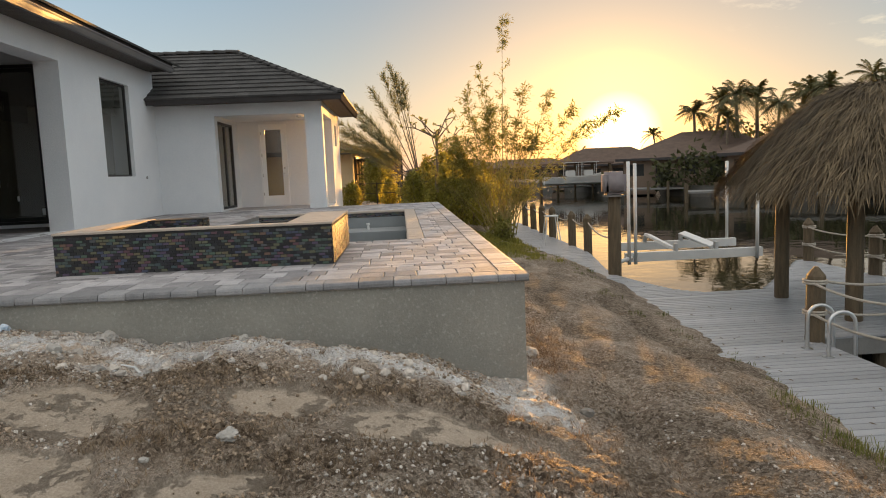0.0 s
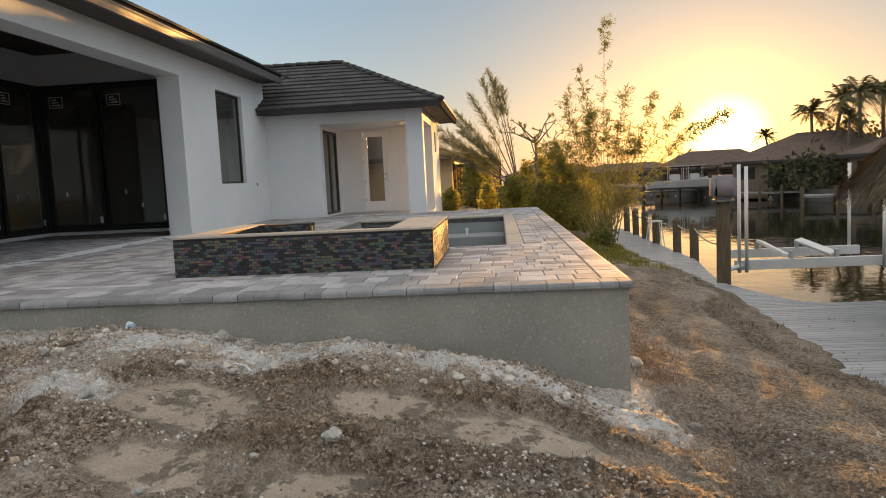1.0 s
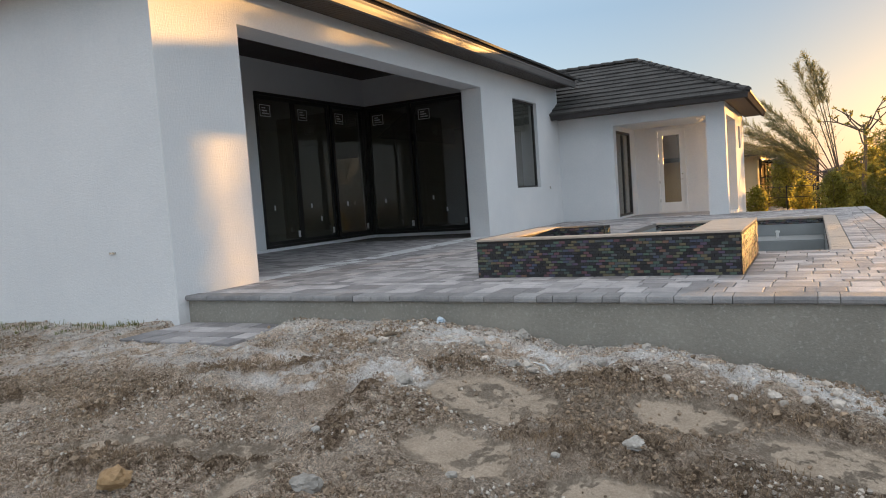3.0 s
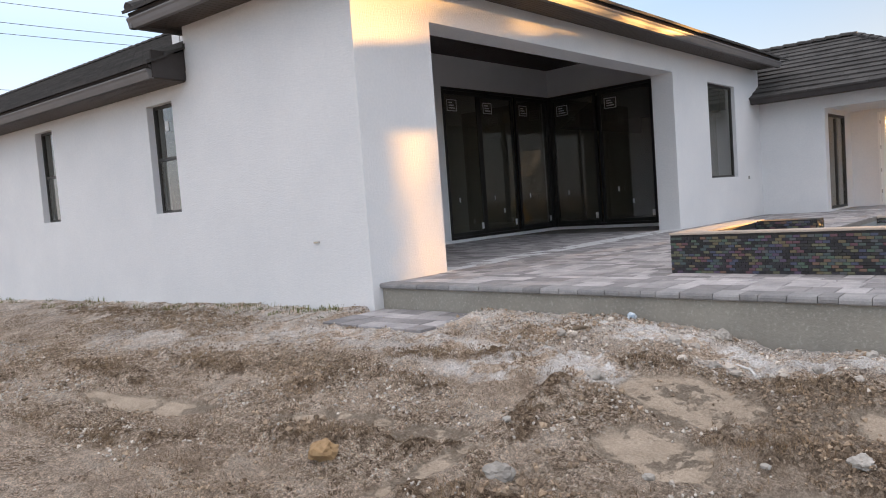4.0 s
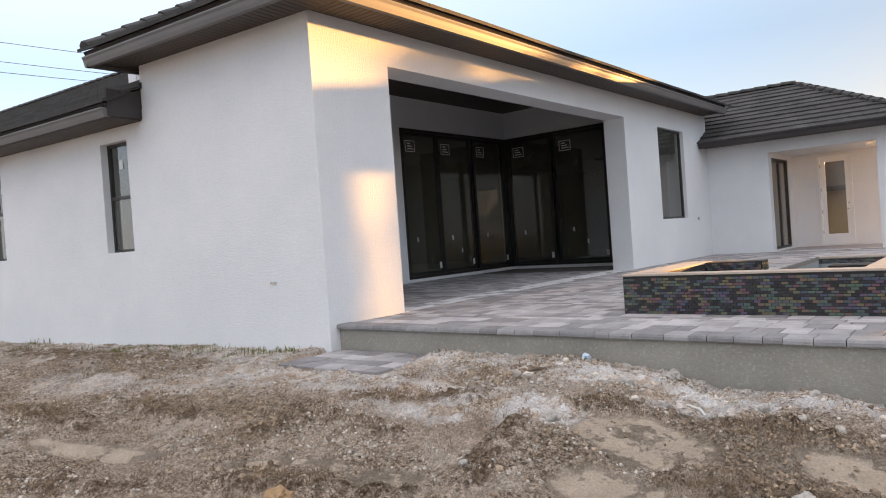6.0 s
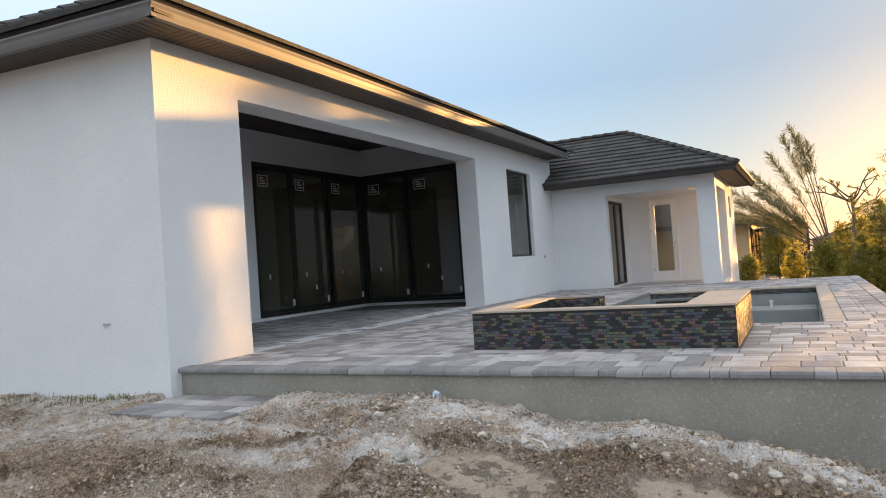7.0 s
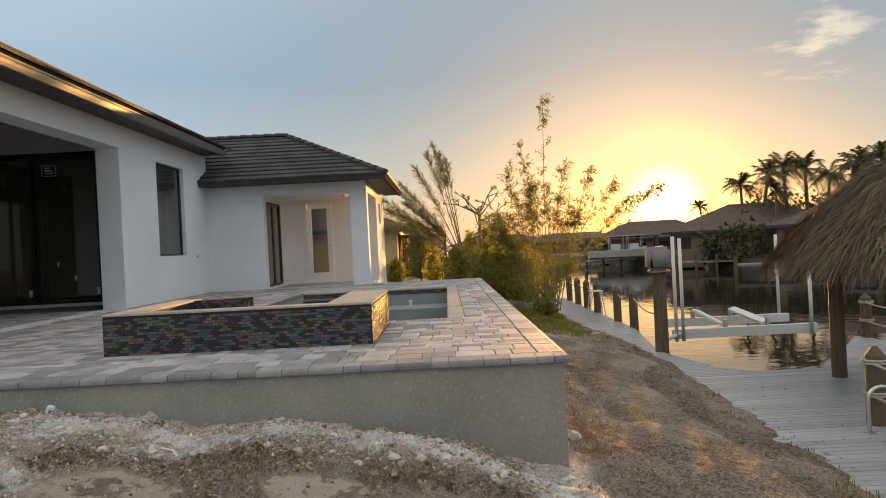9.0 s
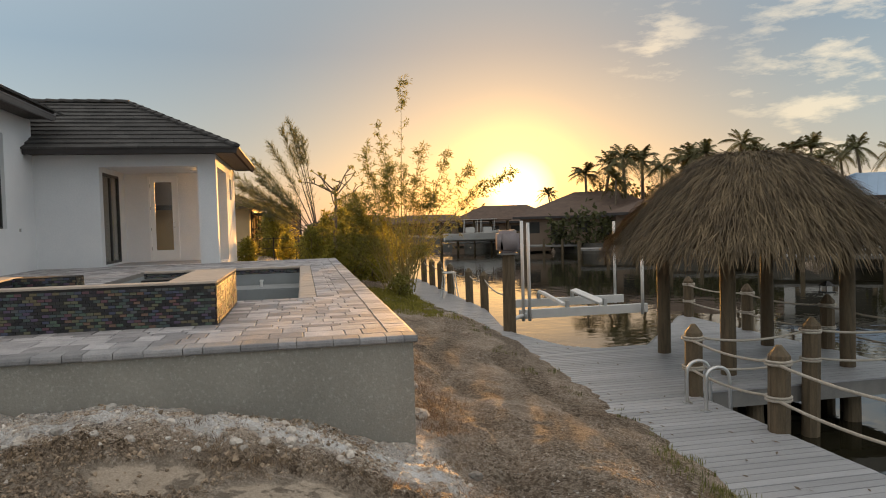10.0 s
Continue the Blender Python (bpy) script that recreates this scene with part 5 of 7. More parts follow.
def edge_run(start, way, length, parent, material, name="edge_paver", seed=1, sizes=(0.15, 0.225, 0.225, 0.3)):
    r2 = random.Random(seed)
    way = Vector((*way, 0))
    inward = Vector((-way.y, way.x, 0))
    rot = Matrix((way, inward, Vector((0, 0, 1)))).transposed().to_4x4()
    s = 0.0
    while s < length - 0.01:
        w = r2.choice(sizes)
        if length - s - w < 0.12:
            w = length - s
        key = (round(w, 3), material.name)
        if key not in COPE:
            COPE[key] = edge_paver(name, w, material)
        ob = new(name, COPE[key])
        ob.parent = parent
        ob.matrix_local = Matrix.Translation(Vector((*start, 0)) + way * s + Vector((0, 0, r2.uniform(-0.0012, 0.0006))) + inward * r2.uniform(-0.004, 0.004)) @ rot @ Matrix.Rotation(r2.uniform(-0.003, 0.003), 4, "X")
        s += w


edge_run((TX0, 0.0), (1, 0), TX1 - TX0, terrace, COPING, seed=3)
edge_run((TX1, 0.235), (0, 1), TY1 - 0.235, terrace, PAVER, seed=4)
edge_run((TX1 - 0.24, TY1), (-1, 0), 3.0, terrace, PAVER, seed=6)
edge_run((PX1, PY1), (0, -1), PY1 - PY0, pool, SPA_CAP, "coping_stone", seed=7, sizes=(0.3,))
edge_run((PX0, PY1), (1, 0), PX1 - PX0, pool, SPA_CAP, "coping_stone", seed=8, sizes=(0.3,))

# small paved landing beside the terrace
landing = thing("landing_pad", "small landing of grey pavers laid on the soil beside the terrace", "paving", kind="structure")
r3 = random.Random(9)
turn_l = Matrix.Rotation(radians(1.5), 4, "Z")
for r in range(4):
    x = 0.0
    while x < 1.5:
        w = r3.choice((0.225, 0.3, 0.36))
        if 1.55 - x - w < 0.12:
            w = 1.55 - x
        key = (round(w, 2), 0.25, "paver")
        if key not in PAVER_CACHE:
            PAVER_CACHE[key] = link_mesh("paver", paver_mesh(w, 0.25), PAVER)
        ob = new("paver", PAVER_CACHE[key])
        ob.parent = landing
        ob.matrix_local = Matrix.Translation((0.08, -1.02, -0.315)) @ turn_l @ Matrix.Translation((x, r * 0.25, r3.uniform(-0.004, 0.004)))
        x += w

# ---- stones, straw and weeds on the soil ----
def rock_bm(rng, size, flat=0.6, many=None, m=None):
    bm = many if many is not None else bmesh.new()
    out = bmesh.ops.create_icosphere(bm, subdivisions=3 if size > 0.06 else 2 if size > 0.03 else 1, radius=size)["verts"]
    off = Vector((rng.uniform(-9, 9), rng.uniform(-9, 9), 0))
    for v in out:
        k = 1 + 0.45 * noise.noise(v.co / size * 1.1 + off) + 0.30 * noise.noise(v.co / size * 2.6 + off) + 0.14 * noise.noise(v.co / size * 6 + off)
        v.co = Vector((v.co.x * k, v.co.y * k * 0.8, v.co.z * k * flat))
    if m is not None:
        bmesh.ops.transform(bm, matrix=m, verts=out)
    return bm


STONES = [(4.16, -2.96, 0.085), (3.98, -1.57, 0.075), (5.78, -2.02, 0.065), (4.40, -0.22, 0.10), (4.24, -0.80, 0.075), (5.0, -0.95, 0.05), (4.62, -0.95, 0.055), (5.25, -0.75, 0.05), (4.9, -2.62, 0.035), (5.5, -0.30, 0.05), (3.88, -2.5, 0.035), (7.2, -1.0, 0.04), (6.55, -0.62, 0.05), (7.75, -0.35, 0.045), (2.97, -1.1, 0.03), (8.05, 1.05, 0.12), (8.15, 2.3, 0.10), (8.3, -0.35, 0.06), (5.38, -2.24, 0.03), (6.95, -0.3, 0.05)]
r4 = random.Random(21)
for x, y, s in STONES:
    single("stone", rock_bm(r4, s), ROCK, "pale broken limestone lump lying on the soil", "stone", "loose stones", smooth=False, at=Matrix.Translation((x, y, ground_height(x, y) + s * 0.2)) @ Matrix.Rotation(r4.uniform(0, 6), 4, "Z"))
ochre = surface("ochre_rock", (0.24, 0.15, 0.07), (0.42, 0.28, 0.15), scale=8, fine=50, rough=0.95, bump=0.5, bump_scale=40)
single("stone", rock_bm(r4, 0.105), ochre, "larger ochre lump of rock bedded in the soil", "stone", "loose stones", smooth=False, at=Matrix.Translation((3.05, -3.35, ground_height(3.05, -3.35) + 0.01)))
bm = bmesh.new()
for k in range(150):
    x, y = r4.uniform(3.0, 8.2), -0.08 - 0.95 * r4.random()
    s = 0.016 + 0.034 * r4.random() ** 2.2
    rock_bm(r4, s, 0.7, bm, Matrix.Translation((x, y, ground_height(x, y) + s * 0.2)) @ Matrix.Rotation(r4.uniform(0, 6), 4, "Z"))
single("rubble", bm, ROCK_MANY, "pale broken limestone rubble along the concrete footing", "rubble", kind="stuff")
z = ground_height(3.42, -0.81)
single("stick", tube(bmesh.new(), [(3.35, -0.83, z + 0.015), (3.42, -0.81, z + 0.035), (3.50, -0.77, z + 0.03)], [0.016, 0.02, 0.012], 6), BARK, "short dark broken stick lying on pale spoil", "stick")
z = ground_height(4.85, -0.82)
single("pipe_offcut", tube(bmesh.new(), [(4.72, -0.80, z + 0.05), (4.84, -0.86, z + 0.045), (4.92, -0.98, z + 0.03)], 0.010, 6), WHITE_PIPE, "thin white plastic offcut on the spoil", "plastic scrap")
z = ground_height(3.53, -0.08)
bm = rock_bm(r4, 0.05, 0.8)
single("plastic_scrap", bm, surface("blue_white_plastic", (0.30, 0.42, 0.55), (0.72, 0.76, 0.78), scale=30, rough=0.4, bump=0.2), "crumpled blue and white plastic scrap by the footing", "plastic scrap", at=Matrix.Translation((3.53, -0.10, z + 0.02)))


def scatter_lumps(name, n, lo, hi, material, label, category, rng, seed, near_wall, thresh):
    """Angular crumbs lying on the soil in drifts."""
    pv, pf = [], []
    while len(pv) < 6 * n:
        x, y = rng.uniform(-5, 10.4), rng.uniform(-4.2, -0.05 if rng.random() < 0.9 else 8.0)
        if y > -0.05 and x < 8.0:
            continue
        dense = smooth01(thresh, thresh + 0.25, 0.5 + 0.6 * noise.noise(Vector((x * 0.8, y * 1.1, seed))) + 0.2 * noise.noise(Vector((x * 3, y * 3, seed))) + near_wall * smooth01(-1.6, -0.3, y))
        if rng.random() > 0.012 + 0.988 * dense:
            continue
        if sand_at(x, y) > 0.3 and rng.random() < 0.96:
            continue
        if (x > 8.1 and rng.random() < 0.8) or (rng.random() < 0.75 and patch_at(x, y, LIME, 2) > 0.4):
            continue
        s = lo + (hi - lo) * rng.random() ** 2.5
        turn = Euler((rng.uniform(0, 6), rng.uniform(0, 6), rng.uniform(0, 6))).to_matrix()
        c, i = Vector((x, y, ground_height(x, y) + s * 0.35)), len(pv)
        for d in ((1, 0, 0), (-1, 0, 0), (0, 1, 0), (0, -1, 0), (0, 0, 1), (0, 0, -1)):
            pv.append(tuple(c + turn @ (Vector(d) * s * rng.uniform(0.6, 1.3))))
        pf += [(i + a, i + b, i + e) for a, b, e in ((0, 2, 4), (2, 1, 4), (1, 3, 4), (3, 0, 4), (2, 0, 5), (1, 2, 5), (3, 1, 5), (0, 3, 5))]
    me = bpy.data.meshes.new(name)
    me.from_pydata(pv, [], pf)
    me.materials.append(material)
    return tagged(new(name, me), label, category, kind="stuff")


scatter_lumps("gravel", 16000, 0.003, 0.019, ROCK_MANY, "scattered pale gravel and broken shell on the soil", "gravel", r4, 3, 0.25, 0.45)
scatter_lumps("earth_lumps", 1500, 0.010, 0.032, CLOD, "larger broken lumps of brown earth", "soil", r4, 5, 0.0, 0.60)
scatter_lumps("soil_clods", 26000, 0.004, 0.018, CLOD, "brown soil clods and root crumbs in drifts", "soil", r4, 11, 0.0, 0.50)


def blades(name, spots, material, label, category, height, width, per, rng, spread=0.08, lean=0.8):
    """Tufts of thin curved blades at spots (x, y, scale)."""
    vs, fs = [], []
    for x, y, sc in spots:
        z = ground_height(x, y)
        for _ in range(per):
            a, r = rng.uniform(0, 6.283), spread * sc * rng.random() ** 0.5
            bx, by = x + r * math.cos(a), y + r * math.sin(a)
            h = height * sc * rng.uniform(0.4, 1.1)
            la, ll = rng.uniform(0, 6.283), lean * h * rng.uniform(0.2, 1.0)
            dx, dy = math.cos(la), math.sin(la)
            w = width * rng.uniform(0.7, 1.3)
            px, py = -dy * w, dx * w
            i = len(vs)
            vs += [(bx - px, by - py, z - 0.01), (bx + px, by + py, z - 0.01), (bx + dx * ll * 0.4 + px * 0.7, by + dy * ll * 0.4 + py * 0.7, z + h * 0.6), (bx + dx * ll * 0.4 - px * 0.7, by + dy * ll * 0.4 - py * 0.7, z + h * 0.6), (bx + dx * ll, by + dy * ll, z + h * (1 - 0.35 * lean))]
            fs += [(i, i + 1, i + 2, i + 3), (i + 3, i + 2, i + 4)]
    me = bpy.data.meshes.new(name)
    me.from_pydata(vs, [], fs)
    me.materials.append(material)
    return tagged(new(name, me), label, category, kind="stuff")


r5 = random.Random(33)
spots = []
while len(spots) < 1000:
    x, y = r5.uniform(-7, 10.6), r5.uniform(-5.0, 9.0 if r5.random() < 0.4 else 0.0)
    if -0.3 < x < 8.0 and y > -0.4:
        continue
    if noise.noise(Vector((x * 0.9, y * 0.9, 11))) > -0.05:
        spots.append((x, y, r5.uniform(0.4, 1.0)))
for cx, cy, a, b, turn in ROOTS:
    for _ in range(int(30 * a)):
        u, v = r5.gauss(0, 0.5) * a, r5.gauss(0, 0.5) * b
        ct, st = math.cos(radians(turn)), math.sin(radians(turn))
        spots.append((cx + u * ct - v * st, cy + u * st + v * ct, r5.uniform(0.5, 1.0)))
for _ in range(130):
    spots.append((8.05 + abs(r5.gauss(0, 0.28)), r5.uniform(0.2, 5.0), r5.uniform(0.6, 1.5)))
spots = [q for q in spots if sand_at(q[0], q[1]) < 0.2]
blades("straw", spots, GRASS_DRY, "dead brown roots and straw on the soil", "straw", 0.06, 0.0022, 26, r5, 0.17, 2.2)
weed = []
for k in range(105):
    u = r5.uniform(0.3, 16) if k % 3 else r5.uniform(0.3, 4.5)
    p = side_point(u, -r5.uniform(0.03, 0.5) * (0.4 + r5.random()), 0)
    weed.append((p.x, p.y, 0.25 + 1.1 * r5.random() ** 2))
for k in range(70):
    y = 19 - 19 * r5.random() ** 1.6
    weed.append((10.75 + 0.25 * math.sin(y * 0.7) + r5.uniform(-0.3, 0.25), y, r5.uniform(0.4, 1.1)))
for k in range(60):
    weed.append((8.0 + r5.uniform(0, 0.4), r5.uniform(8, 12), r5.uniform(0.5, 1.2)))
for k in range(420):
    weed.append((8.1 + 2.3 * r5.random(), 11.5 + 6.5 * r5.random() ** 0.8, r5.uniform(0.5, 1.3)))
for k in range(60):
    weed.append((10.55 + r5.gauss(0, 0.12), r5.uniform(-2.0, 0.8), r5.uniform(0.5, 1.2)))
blades("weeds", weed, GRASS_GREEN, "sparse green weeds at the wall foot and along the dock edge", "weeds", 0.11, 0.004, 16, r5, 0.13, 0.9)

grass = []
while len(grass) < 900:
    x, y = 8.05 + 2.5 * r5.random(), 10.5 + 8.0 * r5.random() ** 0.8
    if noise.noise(Vector((x * 0.9, y * 0.6, 3))) > -0.15:
        grass.append((x, y, r5.uniform(0.5, 1.4)))
blades("grass", grass, LEAF_G, "rough yellow-green grass on the bank below the terrace", "grass", 0.13, 0.005, 18, r5, 0.16, 0.9)

# ---- dock ----
def dock_end(y):
    """How far a board at y reaches out over the water."""
    if y < 3.2:
        return 12.40
    if y < 6.95:
        return 16.55
    return lerp_table(y, [(6.95, 12.62), (7.2, 12.32), (7.5, 12.08), (8.4, 11.84), (9.5, 11.62), (10.6, 11.66), (13.2, 12.05), (14.0, 12.15)])


dock = thing("dock", "wooden dock with grey composite boards and a wide platform", "dock")
BW = 0.14
y = -7.0
bcache = {}
while y < 26:
    end = dock_end(y + BW / 2)
    pieces = [(10.62, end)]
    if 6.95 <= y < 10.4:
        pieces.append((13.75 + (y - 7.0) * 0.77, 16.55))
    for a, b in pieces:
        a, b = round(a, 2), round(b, 2)
        key = round(b - a, 2)
        if key not in bcache:
            bcache[key] = link_mesh("board", boxed(0, b - a, 0.004, BW - 0.004, -0.028, 0.0, 0.004), DOCK_BOARD)
        ob = new("board", bcache[key])
        ob.parent = dock
        ob.matrix_local = Matrix.Translation((a, y, DOCK_Z + random.uniform(-0.002, 0.002)))
    y += BW
for x0, x1, y0, y1 in ((12.3, 12.36, -7, 3.2), (12.42, 16.5, 3.24, 3.30), (16.48, 16.53, 3.3, 10.35), (12.06, 12.12, 13.9, 26)):
    part("rim_joist", boxed(x0, x1, y0, y1, DOCK_Z - 0.27, DOCK_Z - 0.03), DOCK_FRAME, dock, "grey timber rim joist")
bm = bmesh.new()
for yy in (3.6, 5.2, 6.6):
    box(bm, 11.4, 16.45, yy, yy + 0.06, DOCK_Z - 0.27, DOCK_Z - 0.03)
part("stringer", bm, DOCK_FRAME, dock)
m = Matrix.Translation((13.75, 7.0, 0)) @ Matrix.Rotation(math.atan2(3.4, 2.62), 4, "Z")
part("rim_joist", boxed(0, 4.3, -0.06, 0.0, DOCK_Z - 0.27, DOCK_Z - 0.03, m=m), DOCK_FRAME, dock)


def pile(name, x, y, z1, r, label, group, pointed=True, z0=-4.0):
    bm = bmesh.new()
    lean = Vector((random.uniform(-0.02, 0.02), random.uniform(-0.02, 0.02), 0))
    if pointed:
        tube(bm, [(0, 0, z0), (0, 0, z1 - 0.13), (0, 0, z1 - 0.12), (0, 0, z1)], [r * 1.04, r, r, 0.03], 8)
    else:
        tube(bm, [(0, 0, z0), (0, 0, (z0 + z1) / 2), (0, 0, z1)], [r * 1.05, r * 1.02, r * 0.97], 14)
    for v in bm.verts:
        v.co += lean * (v.co.z + 2) + Vector((0.006 * noise.noise(v.co * 5), 0.006 * noise.noise(v.co * 5 + Vector((4, 0, 0))), 0))
    return single(name, bm, PILE_WOOD, label, "piling", group, at=Matrix.Translation((x, y, 0)))


RAIL_POSTS = [(12.36, 1.29), (12.36, 3.12), (14.25, 3.10), (16.55, 3.05), (16.55, 5.5), (16.55, 7.9), (16.55, 10.3)]
for x, y in RAIL_POSTS:
    pile("dock_post", x, y, -0.58, 0.125, "weathered wooden dock post with a pointed top and rope loops", "rail posts along the dock")
pile("dock_post", 12.36, -1.2, -0.58, 0.125, "weathered wooden dock post with a pointed top and rope loops", "rail posts along the dock")
FAR_POSTS = [(12.2, 14.2), (12.15, 15.9), (12.15, 18.8), (12.15, 20.6), (12.15, 22.4), (12.15, 24.4)]
for x, y in FAR_POSTS:
    pile("dock_post", x, y, -0.52, 0.125, "weathered wooden dock post at the far walkway", "rail posts along the dock")
for x, y in ((13.6, 3.5), (15.4, 3.6), (13.9, 7.4), (16.3, 10.2), (15.3, 9.2)):
    pile("support_pile", x, y, DOCK_Z - 0.3, 0.13, "submerged dock support piling", "support pilings under the dock", pointed=False)


def rope(p, q, sag, rad=0.019):
    p, q = Vector(p), Vector(q)
    pts = [p.lerp(q, k / 10) - Vector((0, 0, sag * 4 * (k / 10) * (1 - k / 10))) for k in range(11)]
    return single("rope", tube(bmesh.new(), pts, rad, 6), ROPE, "thick grey rope slung between dock posts", "rope", "dock ropes", smooth=True)


def rope_loop(x, y, z):
    bm = bmesh.new()
    for dz in (0.0, 0.035):
        pts = [(x + 0.14 * math.cos(a), y + 0.14 * math.sin(a), z + dz) for a in (2 * math.pi * k / 12 for k in range(13))]
        tube(bm, pts, 0.018, 6)
    return single("rope_coil", bm, ROPE, "rope wound round a dock post", "rope", "dock ropes", smooth=True)


chain = [(12.36, -1.2), *RAIL_POSTS]
for (xa, ya), (xb, yb) in zip(chain, chain[1:]):
    for z in (-0.78, -1.20):
        rope((xa + 0.08, ya, z), (xb - 0.08, yb, z), 0.09)
for x, y in RAIL_POSTS:
    for z in (-0.80, -1.22):
        rope_loop(x, y, z)
for (xa, ya), (xb, yb) in zip(FAR_POSTS, FAR_POSTS[1:]):
    rope((xa, ya, -0.75), (xb, yb, -0.75), 0.12)
rope((11.65, 9.75, -0.75), (12.2, 14.2, -0.75), 0.16)

# solar cap on one post
cap = thing("post_light", "small black lantern cap on a dock post", "post light")
part("base", boxed(16.44, 16.66, 5.39, 5.61, -0.56, -0.53, 0.004), BRONZE, cap)
bm = bmesh.new()
for dx in (-0.09, 0.08):
    for dy in (-0.09, 0.08):
        box(bm, 16.55 + dx, 16.56 + dx, 5.5 + dy, 5.51 + dy, -0.53, -0.42)
part("cage", bm, BRONZE, cap)
part("lens", boxed(16.49, 16.61, 5.44, 5.56, -0.53, -0.42), PAPER, cap)
part("roof", tube(bmesh.new(), [(16.55, 5.5, -0.42), (16.55, 5.5, -0.33)], [0.15, 0.02], 4), BRONZE, cap)

# swim ladder
lad = thing("swim_ladder", "bent aluminium swim ladder rails on the dock edge", "ladder")
for y in (2.30, 2.76):
    pts = [(12.05, y, DOCK_Z), (12.05, y, DOCK_Z + 0.42)]
    pts += [(12.22 - 0.17 * math.cos(a), y, DOCK_Z + 0.42 + 0.15 * math.sin(a)) for a in (math.pi * k / 8 for k in range(1, 8))]
    pts += [(12.39, y, DOCK_Z + 0.42), (12.44, y, DOCK_Z - 1.2)]
    part("rail", tube(bmesh.new(), pts, 0.024, 10), ALU, lad, smooth=True)
    part("foot_plate", boxed(11.99, 12.11, y - 0.05, y + 0.05, DOCK_Z + 0.001, DOCK_Z + 0.014, 0.003), ALU, lad)
for z in (-1.95, -2.25, -2.55):
    part("rung", tube(bmesh.new(), [(12.43, 2.30, z), (12.43, 2.76, z)], 0.02, 8), ALU, lad)

# dry leaves blown over the boards
r11 = random.Random(8)
bm = bmesh.new()
for _ in range(110):
    x, y = 11.1 + 1.25 * r11.random() ** 1.6, r11.uniform(-2.0, 13.0)
    x = min(x, dock_end(y) - 0.1)
    a, w = r11.uniform(0, 6.28), r11.uniform(0.012, 0.028)
    d, e = Vector((math.cos(a), math.sin(a), 0)), Vector((-math.sin(a), math.cos(a), 0))
    c = Vector((x, y, DOCK_Z + 0.006))
    bm.faces.new([bm.verts.new(v) for v in (c - d * w * 1.7, c - e * w * 0.6 + Vector((0, 0, 0.01)), c + d * w * 1.7 + Vector((0, 0, 0.012)), c + e * w * 0.6 + Vector((0, 0, 0.004)))])
single("leaf_litter", bm, BARK, "scattered dry brown leaves on the dock boards", "leaves", kind="stuff")

# ---- boat lift ----
tallp = pile("lift_post", 11.62, 9.72, 0.18, 0.15, "tall weathered boat-lift piling with a motor on top", "boat lift pilings", pointed=False)
pile("lift_post", 15.55, 9.6, DOCK_Z + 0.02, 0.14, "short boat-lift piling at the platform edge", "boat lift pilings", pointed=False)
mot = thing("lift_motor", "boat-lift motor housing with a faded cover on a piling", "lift motor")
part("cover", boxed(11.38, 11.86, 9.49, 9.95, 0.22, 0.74, 0.07), MOTOR, mot, "rounded faded grey cover", smooth=True)
part("base_plate", boxed(11.42, 11.82, 9.52, 9.92, 0.17, 0.215, 0.005), DOCK_FRAME, mot)
lift = thing("boat_lift", "empty boat lift with pale beams and angled bunks", "boat lift")
part("cradle_beam", boxed(12.15, 15.55, 10.55, 10.68, -1.47, -1.25, 0.006), WHITE_PIPE, lift)
part("cradle_beam", boxed(12.45, 15.95, 12.75, 12.88, -1.47, -1.25, 0.006), WHITE_PIPE, lift)
for x, lean in ((13.4, 0.28), (14.4, -0.28)):
    m = Matrix.Translation((x, 11.7, -1.12)) @ Matrix.Rotation(lean, 4, "Y") @ Matrix.Rotation(radians(5), 4, "X")
    part("bunk", boxed(-0.10, 0.10, -0.95, 0.95, -0.035, 0.035, 0.01, m=m), WHITE_PIPE, lift, "pale carpeted bunk board")
    for yy in (10.62, 12.8):
        part("bracket", boxed(x - 0.04, x + 0.04, yy - 0.05, yy + 0.05, -1.25, -1.07), ALU, lift)
for x, y, z in ((12.18, 10.4, 0.95), (12.34, 10.4, 0.90), (15.75, 12.9, 0.86), (15.35, 10.45, 0.12)):
    single("guide_pole", tube(bmesh.new(), [(x, y, -1.5), (x, y, z)], 0.04, 10), WHITE_PIPE, "slim white boat guide pole", "guide pole", "boat guide poles", smooth=True)
single("lift_cross_pipe", tube(bmesh.new(), [(11.7, 9.8, -1.36), (12.3, 10.6, -1.36)], 0.05, 8), WHITE_PIPE, "white pipe between piling and lift cradle", "pipe")

# bar stool on the walkway
st = thing("bar_stool", "pale bar stool standing on the dock walkway", "stool")
ox, oy = 11.85, 17.6
part("seat", boxed(ox - 0.22, ox + 0.22, oy - 0.2, oy + 0.2, -0.78, -0.74, 0.01), WHITE_PIPE, st)
for dx in (-1, 1):
    for dy in (-1, 1):
        part("leg", tube(bmesh.new(), [(ox + dx * 0.26, oy + dy * 0.24, DOCK_Z), (ox + dx * 0.17, oy + dy * 0.15, -0.78)], 0.018, 6), WHITE_PIPE, st)
for dx in (-1, 1):
    part("stretcher", tube(bmesh.new(), [(ox + dx * 0.235, oy - 0.2, -1.3), (ox + dx * 0.235, oy + 0.2, -1.3)], 0.014, 6), WHITE_PIPE, st)

